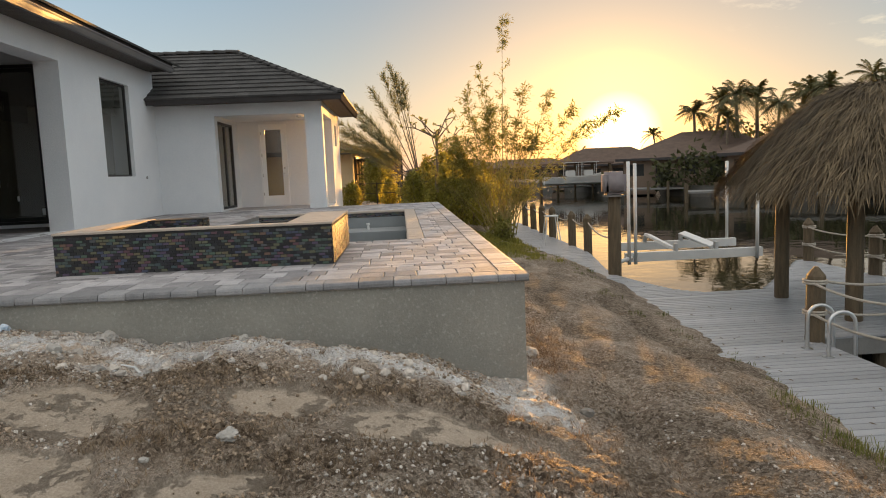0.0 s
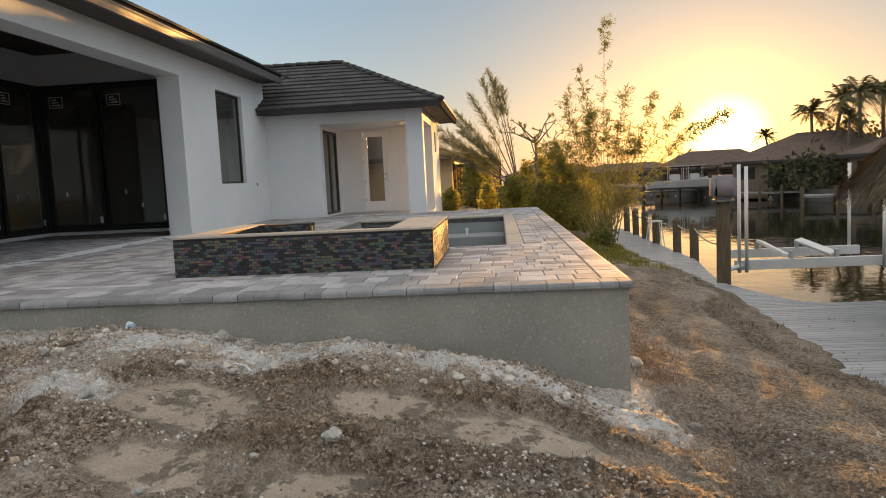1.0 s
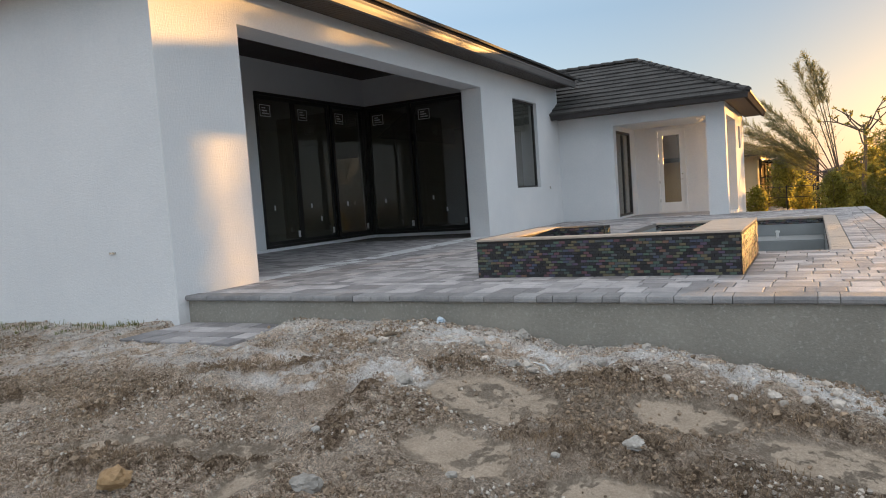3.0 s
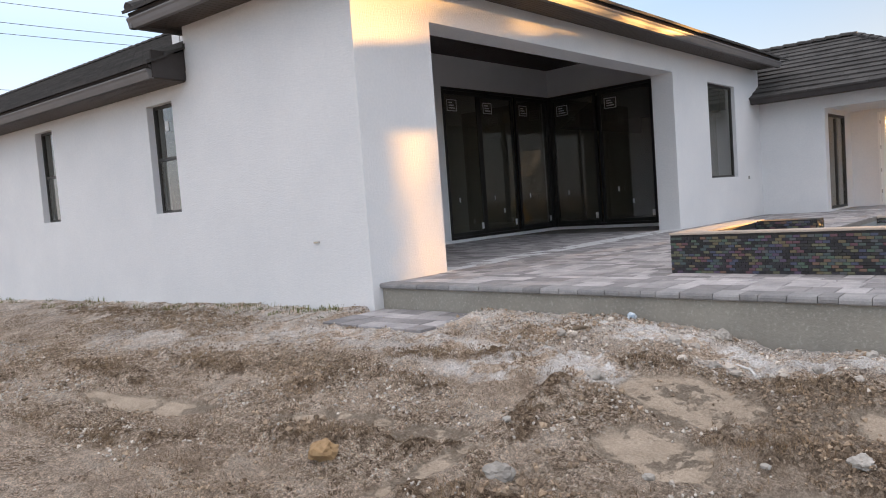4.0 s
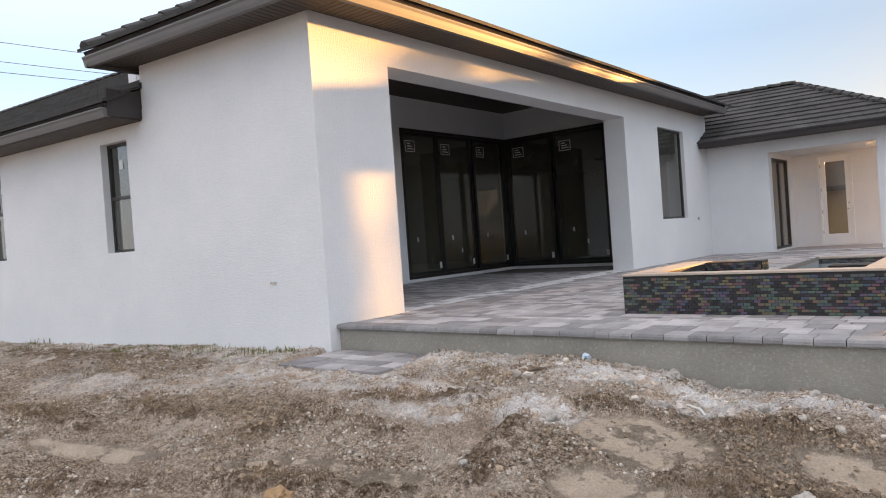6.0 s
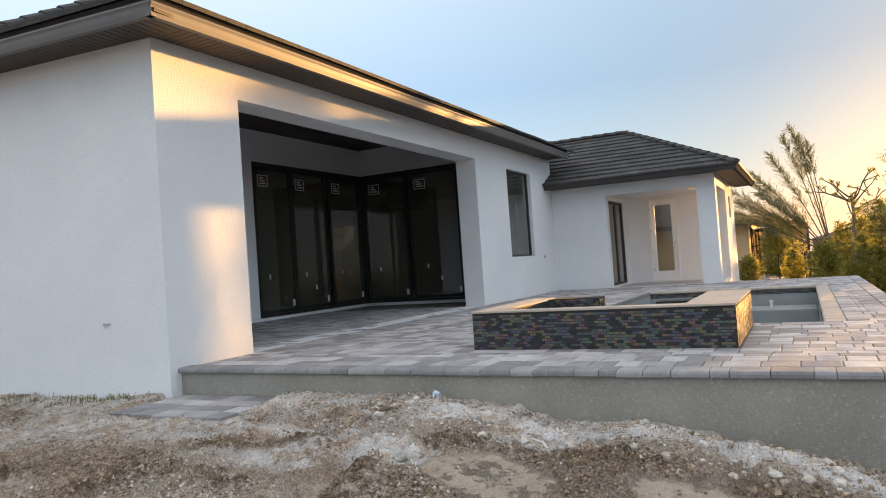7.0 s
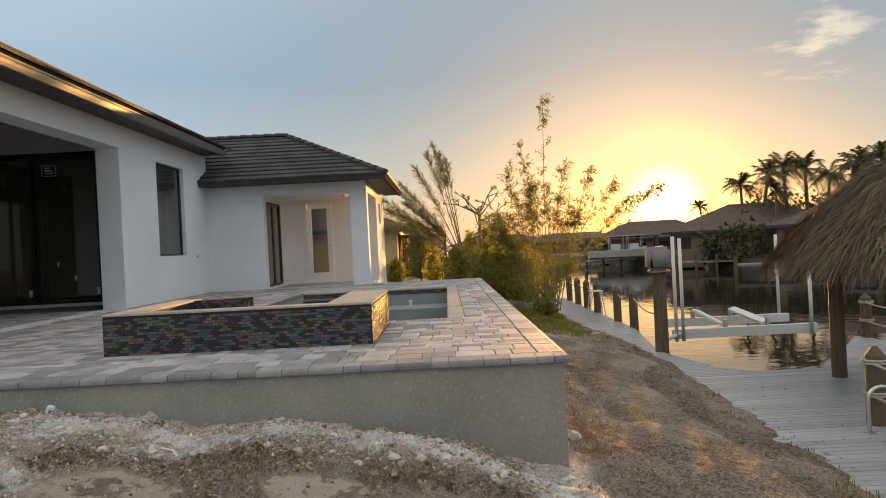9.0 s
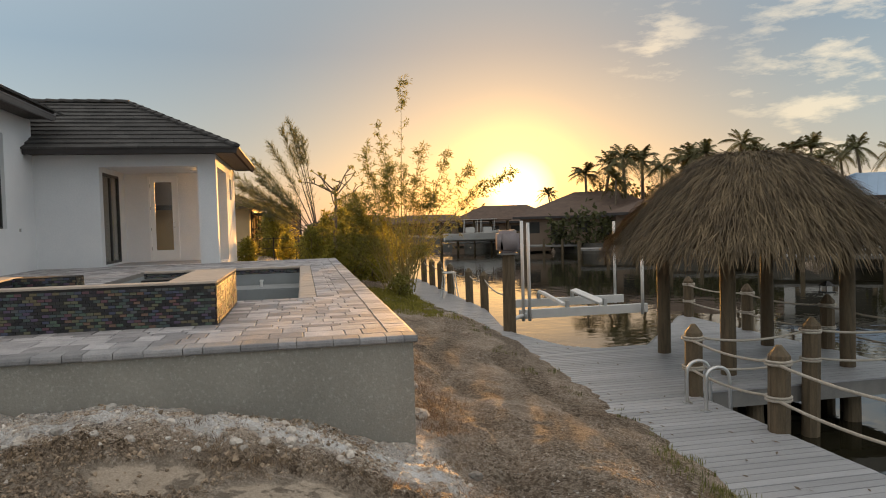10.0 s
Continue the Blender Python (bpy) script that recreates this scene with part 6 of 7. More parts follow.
# ---- tiki hut ----
tiki = thing("tiki_hut", "thatched tiki hut on four round posts over the dock platform", "tiki hut")
CX, CY = 14.66, 5.1
for x, y in ((13.56, 6.12), (13.58, 4.12), (15.76, 6.15), (15.72, 4.05)):
    bm = tube(bmesh.new(), [(x, y, -4), (x, y, -1), (x, y, 0.55)], [0.125, 0.12, 0.115], 14)
    part("post", bm, PILE_WOOD, tiki, smooth=True)
for a, b in (((13.4, 4.1), (15.95, 4.1)), ((13.4, 6.13), (15.95, 6.13)), ((13.57, 3.9), (13.57, 6.35)), ((15.74, 3.9), (15.74, 6.35))):
    part("beam", tube(bmesh.new(), [(*a, 0.5), (*b, 0.5)], 0.07, 8), PILE_WOOD, tiki)


def tiki_profile(s):
    """Radius and height from the eave (0) to the top (1)."""
    return 1.82 * (1 - s) ** 0.85 + 0.24, 0.50 + 1.48 * (1 - (1 - s) ** 1.75)


def tiki_point(s, a):
    r, z = tiki_profile(s)
    q = 4 if s < 0.5 else 3
    k = (abs(math.cos(a)) ** q + abs(math.sin(a)) ** q) ** (-1 / q)
    k = 1 + (k - 1) * (1 - s)
    return Vector((CX + r * k * math.cos(a) * 1.02, CY + r * k * math.sin(a), z))


bm = bmesh.new()
rings = [[bm.verts.new(tiki_point(s / 8 * 0.98, 2 * math.pi * k / 32) - Vector((0, 0, 0.05))) for k in range(32)] for s in range(9)]
for a, b in zip(rings, rings[1:]):
    for k in range(32):
        bm.faces.new((a[k], a[(k + 1) % 32], b[(k + 1) % 32], b[k]))
bm.faces.new(rings[-1])
part("thatch_underlay", bm, THATCH_BASE, tiki, "dark thatch underlay", smooth=True)
r6 = random.Random(44)
vs, fs = [], []
for k in range(24000):
    s, a = r6.random() ** 1.15 * 1.0 - 0.02, r6.uniform(0, 2 * math.pi)
    p = tiki_point(min(max(s, 0), 0.97), a)
    q = tiki_point(min(max(s - 0.04, 0), 0.95), a)
    down = (q - tiki_point(min(max(s, 0), 0.97) + 0.03, a)).normalized()
    down = (down + Vector((r6.gauss(0, 0.22), r6.gauss(0, 0.22), r6.gauss(-0.12, 0.13)))).normalized()
    side = down.cross(Vector((math.cos(a), math.sin(a), 0.8))).normalized()
    nrm = side.cross(down)
    if nrm.z < 0:
        nrm = -nrm
    L, w = r6.uniform(0.22, 0.6), r6.uniform(0.004, 0.011)
    st_ = p + nrm * r6.uniform(-0.02, 0.06)
    mid, tip = st_ + down * L * 0.55 + nrm * r6.uniform(0.0, 0.05), st_ + down * L + nrm * r6.uniform(-0.06, 0.07) - Vector((0, 0, 0.03))
    i = len(vs)
    vs += [tuple(st_ - side * w), tuple(st_ + side * w), tuple(mid + side * w), tuple(mid - side * w), tuple(tip)]
    fs += [(i, i + 1, i + 2, i + 3), (i + 3, i + 2, i + 4)]
me = bpy.data.meshes.new("thatch")
me.from_pydata(vs, [], fs)
me.materials.append(THATCH)
ob = new("thatch", me)
ob.parent = tiki
tagged(ob, "layers of dry palm thatch with a ragged fringe", kind="stuff")

# ---- trees and shrubs ----
def leaf_mesh(name, leaves, material, parent, label=""):
    """leaves: (base, way, side, length, width) as narrow folded blades."""
    vs, fs = [], []
    for p, way, side, L, w in leaves:
        i = len(vs)
        mid = p + way * L * 0.45
        vs += [tuple(p), tuple(mid + side * w), tuple(p + way * L), tuple(mid - side * w)]
        fs.append((i, i + 1, i + 2, i + 3))
    me = bpy.data.meshes.new(name)
    me.from_pydata(vs, [], fs)
    me.materials.append(material)
    ob = new(name, me)
    ob.parent = parent
    return tagged(ob, label, kind="stuff")


def rand_dir(rng, up=0.0):
    v = Vector((rng.gauss(0, 1), rng.gauss(0, 1), rng.gauss(up, 1)))
    return v.normalized()


def bamboo_clump(base, canes, rng, label):
    """Thin canes fanning from one root; side twigs that end in loose hanging tufts of long leaves."""
    t = thing("bamboo_clump", label, "bamboo")
    leaves, twigs = [], []
    for tip, bend in canes:
        b = Vector(base) + Vector((rng.uniform(-0.6, 0.6), rng.uniform(-0.7, 0.7), 0))
        tip = Vector(tip)
        ctrl = b.lerp(tip, 0.5) + Vector((0, 0, bend))
        pts = geometry.interpolate_bezier(b, b.lerp(ctrl, 0.7), tip.lerp(ctrl, 0.6), tip, 16)
        L = (tip - b).length
        part("cane", tube(bmesh.new(), pts, [0.020 * (1 - 0.82 * k / 15) for k in range(16)], 6), BAMBOO, t, smooth=True)
        lean = ((tip - b) * Vector((1, 1, 0))).normalized()
        for _ in range(int(10 + 9 * L)):
            f = 1 - 0.66 * rng.random() ** 1.1
            if tip.z > 5 and 0.4 < f < 0.84 and rng.random() < 0.75:
                continue
            k = min(14, int(f * 15))
            at_p = pts[k].lerp(pts[k + 1], f * 15 - k)
            along = (pts[k + 1] - pts[k]).normalized()
            way = (along * 0.75 + rand_dir(rng, 0.1) * 0.85 + lean * 0.15).normalized()
            tl = rng.uniform(0.25, 0.8) * (1.25 - f * 0.8)
            droop = rng.uniform(0.05, 0.25)
            stem = [at_p + way * tl * q / 4 - Vector((0, 0, droop * tl * (q / 4) ** 2)) for q in range(5)]
            for p, q in zip(stem, stem[1:]):
                d = q - p
                twigs.append((p, d.normalized(), d.cross(rand_dir(rng)).normalized(), d.length * 1.05, 0.005))
            for q in range(1, 5):
                if 0.2 < stem[q].z < 1.5 and stem[q].x > 9.9 and rng.random() < 0.8:
                    continue
                for _ in range(rng.choice((2, 3, 4, 4))):
                    d = (way * 0.7 + rand_dir(rng) * 0.75 + Vector((0, 0, -0.30))).normalized()
                    leaves.append((stem[q] + rand_dir(rng) * 0.03, d, d.cross(rand_dir(rng)).normalized(), rng.uniform(0.10, 0.21), rng.uniform(0.009, 0.016)))
    leaf_mesh("leaves", leaves, LEAF_B, t, "narrow yellow-green bamboo leaves")
    leaf_mesh("twig_spray", twigs, BAMBOO, t)
    return t


r7 = random.Random(71)
canes = [((10.55, 18.7, 5.95), 0.5), ((9.7, 18.6, 4.3), 0.3), ((9.2, 18.2, 3.6), 0.4), ((11.2, 18.6, 3.7), 0.5), ((12.0, 18.2, 3.3), 0.7), ((12.9, 18.5, 2.9), 0.9), ((14.6, 18.9, 2.75), 1.0), ((13.4, 18.3, 2.4), 0.7)]
for k in range(36):
    a = r7.uniform(0, 6.28)
    rr = r7.random() ** 0.5
    canes.append(((10.2 + 2.6 * math.cos(a) * rr, 18.5 + 1.5 * math.sin(a) * rr, 3.7 - 2.6 * rr + r7.uniform(-0.9, 0.5)), r7.uniform(0.2, 0.7)))
bamboo_clump((10.2, 18.4, -1.45), canes, r7, "tall airy bamboo clump, backlit yellow-green, at the terrace end")


def plumeria(base, top, rng):
    """Slim straight trunk with a crown of crooked, forking, knobbly branches and few leaves."""
    t = thing("plumeria_tree", "slim tree with crooked stubby branches and few leaves", "tree")
    wood, leaves = bmesh.new(), []
    b, top = Vector(base), Vector(top)
    tube(wood, [b.lerp(top, k / 6) + Vector((0.03 * math.sin(k * 1.7), 0, 0)) for k in range(7)], [0.085 - 0.006 * k for k in range(7)], 9)
    for k in range(8):
        a, reach = k * 0.82 + rng.uniform(-0.3, 0.3), rng.uniform(0.45, 0.95)
        out = Vector((math.cos(a), 0.6 * math.sin(a), 0))
        p0 = top - Vector((0, 0, rng.uniform(-0.02, 0.75)))
        p1 = p0 + out * reach * 0.45 + Vector((0, 0, rng.uniform(0.10, 0.3)))
        p2 = p1 + out * reach * 0.45 + Vector((0, 0, rng.uniform(0.15, 0.45)))
        tube(wood, [p0, p0.lerp(p1, 0.5) - Vector((0, 0, 0.05)), p1, p2], [0.036, 0.030, 0.026, 0.021], 7)
        for _ in range(3):
            tip = p2 + (out * 0.25 + rand_dir(rng, 0.7) * 0.35)
            tube(wood, [p2, p2.lerp(tip, 0.5) + rand_dir(rng) * 0.04, tip], [0.020, 0.017, 0.014], 6)
            for _ in range(9):
                d = rand_dir(rng, 0.3)
                leaves.append((tip, d, d.cross(rand_dir(rng)).normalized(), rng.uniform(0.07, 0.15), rng.uniform(0.02, 0.035)))
    part("trunk", wood, BARK, t, smooth=True)
    leaf_mesh("crown", leaves, LEAF_B, t, "few leaf clusters")


plumeria((8.2, 21.7, -1.2), (8.28, 21.7, 2.45), random.Random(12))


def feather_tree(base, rng):
    """Wispy tree: long straight limbs fanning from the trunk, each a flat plume of fine needle twigs."""
    t = thing("feathery_tree", "wispy grey-green tree with long upright feathery limbs", "tree")
    wood, leaves = bmesh.new(), []
    b = Vector(base) + Vector((0, 0, 1.1))
    tube(wood, [base, b], [0.09, 0.06], 8)
    tips = [(6.55, 26.2, 5.6), (6.25, 26.4, 5.3), (6.8, 26.2, 5.2), (5.7, 26, 4.6), (4.4, 26, 4.1), (3.6, 25.6, 3.6), (3.0, 26.5, 2.9), (7.1, 26.3, 4.9), (3.4, 26, 3.2), (3.6, 25.6, 2.3), (5.0, 26.3, 3.9), (4.5, 25.8, 2.7), (5.2, 25.8, 3.0)]
    for tip in tips:
        tip = Vector(tip)
        pts = geometry.interpolate_bezier(b, b.lerp(tip, 0.3) + Vector((0, 0, 0.5)), b.lerp(tip, 0.7) + Vector((0, 0, 0.25)), tip, 16)
        tube(wood, pts, [0.030 * (1 - 0.85 * k / 15) for k in range(16)], 6)
        for k in range(5, 16):
            along = (pts[k] - pts[k - 1]).normalized()
            for _ in range(23):
                p0 = pts[k].lerp(pts[k - 1], rng.random())
                if p0.x > 6.9 and 0.9 < p0.z < 3.6 and rng.random() < 0.85:
                    continue
                way = (along * 0.9 + rand_dir(rng, 0.1) * 0.65).normalized()
                tl = rng.uniform(0.25, 0.7) * (1.15 - 0.045 * k)
                leaves.append((p0, way, way.cross(rand_dir(rng)).normalized(), tl, 0.006))
                for q in range(9):
                    p = p0 + way * tl * (0.15 + 0.85 * q / 8)
                    d = (way + rand_dir(rng) * 0.55).normalized()
                    leaves.append((p, d, d.cross(rand_dir(rng)).normalized(), rng.uniform(0.09, 0.19), 0.0062))
    part("trunk", wood, BARK, t, smooth=True)
    leaf_mesh("crown", leaves, LEAF_C, t, "fine needle twigs")


feather_tree((7.7, 26.4, -0.9), random.Random(5))


def shrub(x, y, z, r, h, n, rng, leaf, label, L=0.16, w=0.030):
    t = thing("shrub", label, "shrub", "shrubs at the end of the terrace")
    wood, leaves = bmesh.new(), []
    for _ in range(max(5, int(9 * r))):
        a = rng.uniform(0, 6.28)
        tip = Vector((x + r * math.cos(a) * rng.random(), y + r * math.sin(a) * rng.random(), z + h * rng.uniform(0.6, 1.05)))
        pts = [Vector((x, y, z)).lerp(tip, k / 5) + rand_dir(rng) * 0.05 for k in range(6)]
        tube(wood, pts, [0.018 * (1 - 0.15 * k) for k in range(6)], 5)
    part("stems", wood, BARK, t)
    for _ in range(int(n * 0.62)):
        a, rr, hh = rng.uniform(0, 6.28), rng.random() ** 0.5, rng.random()
        lump = 0.72 + 0.5 * noise.noise(Vector((x + math.cos(a) * 1.3, y + math.sin(a) * 1.3, hh * 2.5)))
        k = (1 - (2 * hh - 0.9) ** 2 * 0.75) * lump
        p = Vector((x + r * k * rr * math.cos(a), y + r * k * rr * math.sin(a), z + 0.1 + h * hh * (0.75 + 0.35 * lump)))
        d = rand_dir(rng, 0.3)
        leaves.append((p, d, d.cross(rand_dir(rng)).normalized(), L * rng.uniform(0.5, 1.4), w * rng.uniform(0.6, 1.4)))
    leaf_mesh("leaves", leaves, leaf, t)
    return t


r8 = random.Random(90)
for x, y, r, h, n, lf in ((7.3, 20.6, 0.8, 1.5, 2600, LEAF_G), (7.9, 24.6, 1.0, 2.3, 3600, LEAF_G), (4.85, 22.4, 0.6, 0.95, 1900, LEAF_G), (8.5, 22.9, 1.1, 2.0, 5200, LEAF_G), (8.8, 20.0, 1.0, 1.7, 3600, LEAF_G), (9.6, 21.6, 1.2, 2.2, 4200, LEAF_G), (8.0, 19.0, 0.8, 1.1, 2000, LEAF_G), (9.0, 26.5, 1.3, 2.6, 4200, LEAF_G), (10.3, 23.5, 1.1, 2.0, 2600, LEAF_G), (8.6, 24.5, 1.4, 2.8, 4000, LEAF_G), (9.9, 15.8, 0.5, 0.6, 900, LEAF_B), (5.6, 27.0, 1.0, 2.1, 3400, LEAF_G), (5.9, 28.6, 1.1, 2.3, 4000, LEAF_G), (11.0, 30.5, 1.4, 2.4, 4600, LEAF_G), (6.3, 24.6, 0.7, 1.1, 1800, LEAF_G), (11.6, 27.5, 1.2, 2.2, 3000, LEAF_B), (7.3, 22.4, 0.8, 1.6, 2600, LEAF_B)):
    shrub(x, y, ground_height(min(x, 10.8), min(y, 29)) - 0.05, r, h, n, r8, lf, "dense green shrub backlit by low sun" if lf is LEAF_G else "loose yellow-green shrub near the bamboo")

# chain-link style fence posts and a light fence behind the terrace
fence = thing("wire_fence", "thin dark wire fence behind the terrace", "fence")
for k in range(7):
    part("post", tube(bmesh.new(), [(4.9 + k * 0.9, 23.6, -1.0), (4.9 + k * 0.9, 23.6, 0.55)], 0.022, 6), BRONZE, fence)
for z in (0.5, 0.1, -0.4):
    part("rail", tube(bmesh.new(), [(4.9, 23.6, z), (10.3, 23.6, z)], 0.012, 5), BRONZE, fence)

# ---- neighbouring house with a screened cage ----
nb_h = thing("neighbour_house", "cream neighbouring house with a dark tile roof and screened pool cage", "house")
part("wall", wall_sheet([-8.0, 4.4], [-1.0, 2.15], 0.2, [(2.2, 3.4, -0.4, 1.6)], lambda u, d, z: (u, 30.0 + d, z)), NEIGHBOR_WALL, nb_h)
part("wall", wall_sheet([30.2, 42], [-1.0, 2.15], 0.2, [(31.2, 33.4, -0.4, 1.7), (35, 36.4, 0.2, 1.6)], lambda u, d, z: (4.4 - d, u, z)), NEIGHBOR_WALL, nb_h)
part("room", boxed(2.0, 3.6, 31.5, 31.6, -1, 2.1), BLACK, nb_h)
bm = bmesh.new()
vv = [bm.verts.new(p) for p in ((-9, 29.3, 2.1), (5.2, 29.3, 2.1), (5.2, 42.6, 2.1), (-9, 42.6, 2.1), (-3, 36, 4.3), (-0.5, 36, 4.3))]
for f in ((0, 1, 5, 4), (1, 2, 5), (2, 3, 4, 5), (3, 0, 4), (3, 2, 1, 0)):
    bm.faces.new([vv[i] for i in f])
part("roof", bm, FAR_ROOF, nb_h, "dark brown tile roof")
part("fascia", boxed(-9.02, 5.22, 29.24, 29.3, 1.92, 2.14), FASCIA, nb_h)
cage = thing("pool_cage", "dark framed screened pool cage beside the neighbouring house", "pool cage")
CXS, CYS = (4.5, 5.3, 6.1, 6.9), (30.5, 32.5, 34.5, 36.5)
for x in CXS:
    for y in (CYS[0], CYS[-1]):
        part("post", boxed(x - 0.04, x + 0.04, y - 0.04, y + 0.04, -1.0, 1.75), BRONZE, cage)
    part("rafter", boxed(x - 0.035, x + 0.035, CYS[0], CYS[-1], 1.72, 1.80), BRONZE, cage)
for y in CYS[1:-1]:
    part("post", boxed(6.86, 6.94, y - 0.04, y + 0.04, -1.0, 1.75), BRONZE, cage)
for y in CYS:
    part("beam", boxed(4.5, 6.9, y - 0.035, y + 0.035, 1.64, 1.72), BRONZE, cage)
for z in (0.0, 0.9):
    part("rail", boxed(4.5, 6.9, 30.48, 30.52, z - 0.03, z + 0.03), BRONZE, cage)
part("screen", boxed(4.54, 6.86, 30.49, 30.495, -1.0, 1.64), SCREEN, cage, "dark insect screen")
part("screen", boxed(6.895, 6.90, 30.5, 36.5, -1.0, 1.64), SCREEN, cage, "dark insect screen")
bm = bmesh.new()
bm.faces.new([bm.verts.new(v) for v in ((4.5, 30.5, 2.35), (6.9, 30.5, 1.82), (6.9, 36.5, 1.82), (4.5, 36.5, 2.35))])
part("roof_screen", bm, SCREEN, cage, "dark insect screen")
for y in CYS:
    part("rafter", tube(bmesh.new(), [(4.5, y, 2.34), (6.9, y, 1.80)], 0.045, 6), BRONZE, cage)
part("rafter", tube(bmesh.new(), [(5.7, 30.5, 1.7), (5.7, 30.5, 2.08)], 0.04, 6), BRONZE, cage)

# ---- palms ----
def palm(x, y, z, h, rng, fronds=15, size=1.0):
    t = thing("palm_tree", "tall coconut palm with drooping fronds on the far bank", "palm tree", "palms on the far bank")
    lean = Vector((rng.uniform(-0.12, 0.12), rng.uniform(-0.1, 0.1), 0)) * h
    pts = [Vector((x, y, z)) + lean * (k / 6) ** 2 + Vector((0, 0, h * k / 6)) for k in range(7)]
    part("trunk", tube(bmesh.new(), pts, [0.17 * size * (1 - 0.07 * k) for k in range(7)], 7), BARK, t, smooth=True)
    top = pts[-1]
    vs, fs = [], []
    for f in range(fronds):
        a, el = f * 2.4 + rng.uniform(-0.3, 0.3), rng.uniform(-0.35, 1.25)
        out = Vector((math.cos(a), math.sin(a), 0))
        L = size * rng.uniform(1.7, 2.5)
        spine = []
        for k in range(9):
            s = k / 8
            spine.append(top + out * L * (s * math.cos(el) * (1 - 0.12 * s)) + Vector((0, 0, L * (s * math.sin(el) - 0.62 * s * s * (1.1 - 0.35 * el)))))
        side = Vector((-out.y, out.x, 0))
        for k in range(8):
            p, q = spine[k], spine[k + 1]
            for sub in range(3):
                c = p.lerp(q, sub / 3)
                ll = size * 0.55 * math.sin(math.pi * min(0.97, 0.12 + (k + sub / 3) / 9.2)) * rng.uniform(0.8, 1.15)
                way = (q - p).normalized()
                for sg in (-1, 1):
                    tip = c + (side * sg * 0.75 + way * 0.5 + Vector((0, 0, -0.45 + rng.uniform(-0.2, 0.2)))) * ll
                    i = len(vs)
                    vs += [tuple(c), tuple(c + way * 0.075 * size), tuple(tip)]
                    fs.append((i, i + 1, i + 2))
            i = len(vs)
            vs += [tuple(p - side * 0.02), tuple(p + side * 0.02), tuple(q + side * 0.02), tuple(q - side * 0.02)]
            fs.append((i, i + 1, i + 2, i + 3))
    me = bpy.data.meshes.new("fronds")
    me.from_pydata(vs, [], fs)
    me.materials.append(PALM_LEAF)
    ob = new("fronds", me)
    ob.parent = t
    tagged(ob, kind="stuff")
    return t


def polar(az, dist):
    return 6.95 + dist * math.sin(radians(az)), -5.94 + dist * math.cos(radians(az))


r9 = random.Random(17)
for az, dist, el, size in ((23.0, 78, 4.0, 1.2), (24.2, 80, 4.6, 1.3), (26.0, 76, 5.3, 1.5), (27.3, 78, 4.9, 1.4), (28.6, 74, 4.3, 1.2), (29.8, 76, 4.8, 1.3), (31.2, 74, 5.0, 1.3), (32.4, 72, 5.2, 1.2), (33.9, 70, 5.9, 1.3), (35.0, 70, 5.0, 1.1), (36.4, 68, 4.7, 1.1), (37.6, 68, 5.0, 1.2), (38.7, 66, 5.2, 1.2), (40.0, 64, 4.3, 1.0), (41.2, 64, 4.5, 1.0), (42.4, 62, 4.9, 1.1), (43.6, 62, 4.4, 1.0), (20.3, 95, 2.3, 0.7), (14.6, 110, 1.05, 0.7), (25.2, 74, 3.4, 1.0), (30.4, 70, 3.6, 1.0)):
    x, y = polar(az, dist)
    top = 0.95 + dist * math.tan(radians(el))
    palm(x, y, -1.6, max(1.5, top + 1.6 - 0.5 * size), r9, fronds=24, size=size * dist / 72)

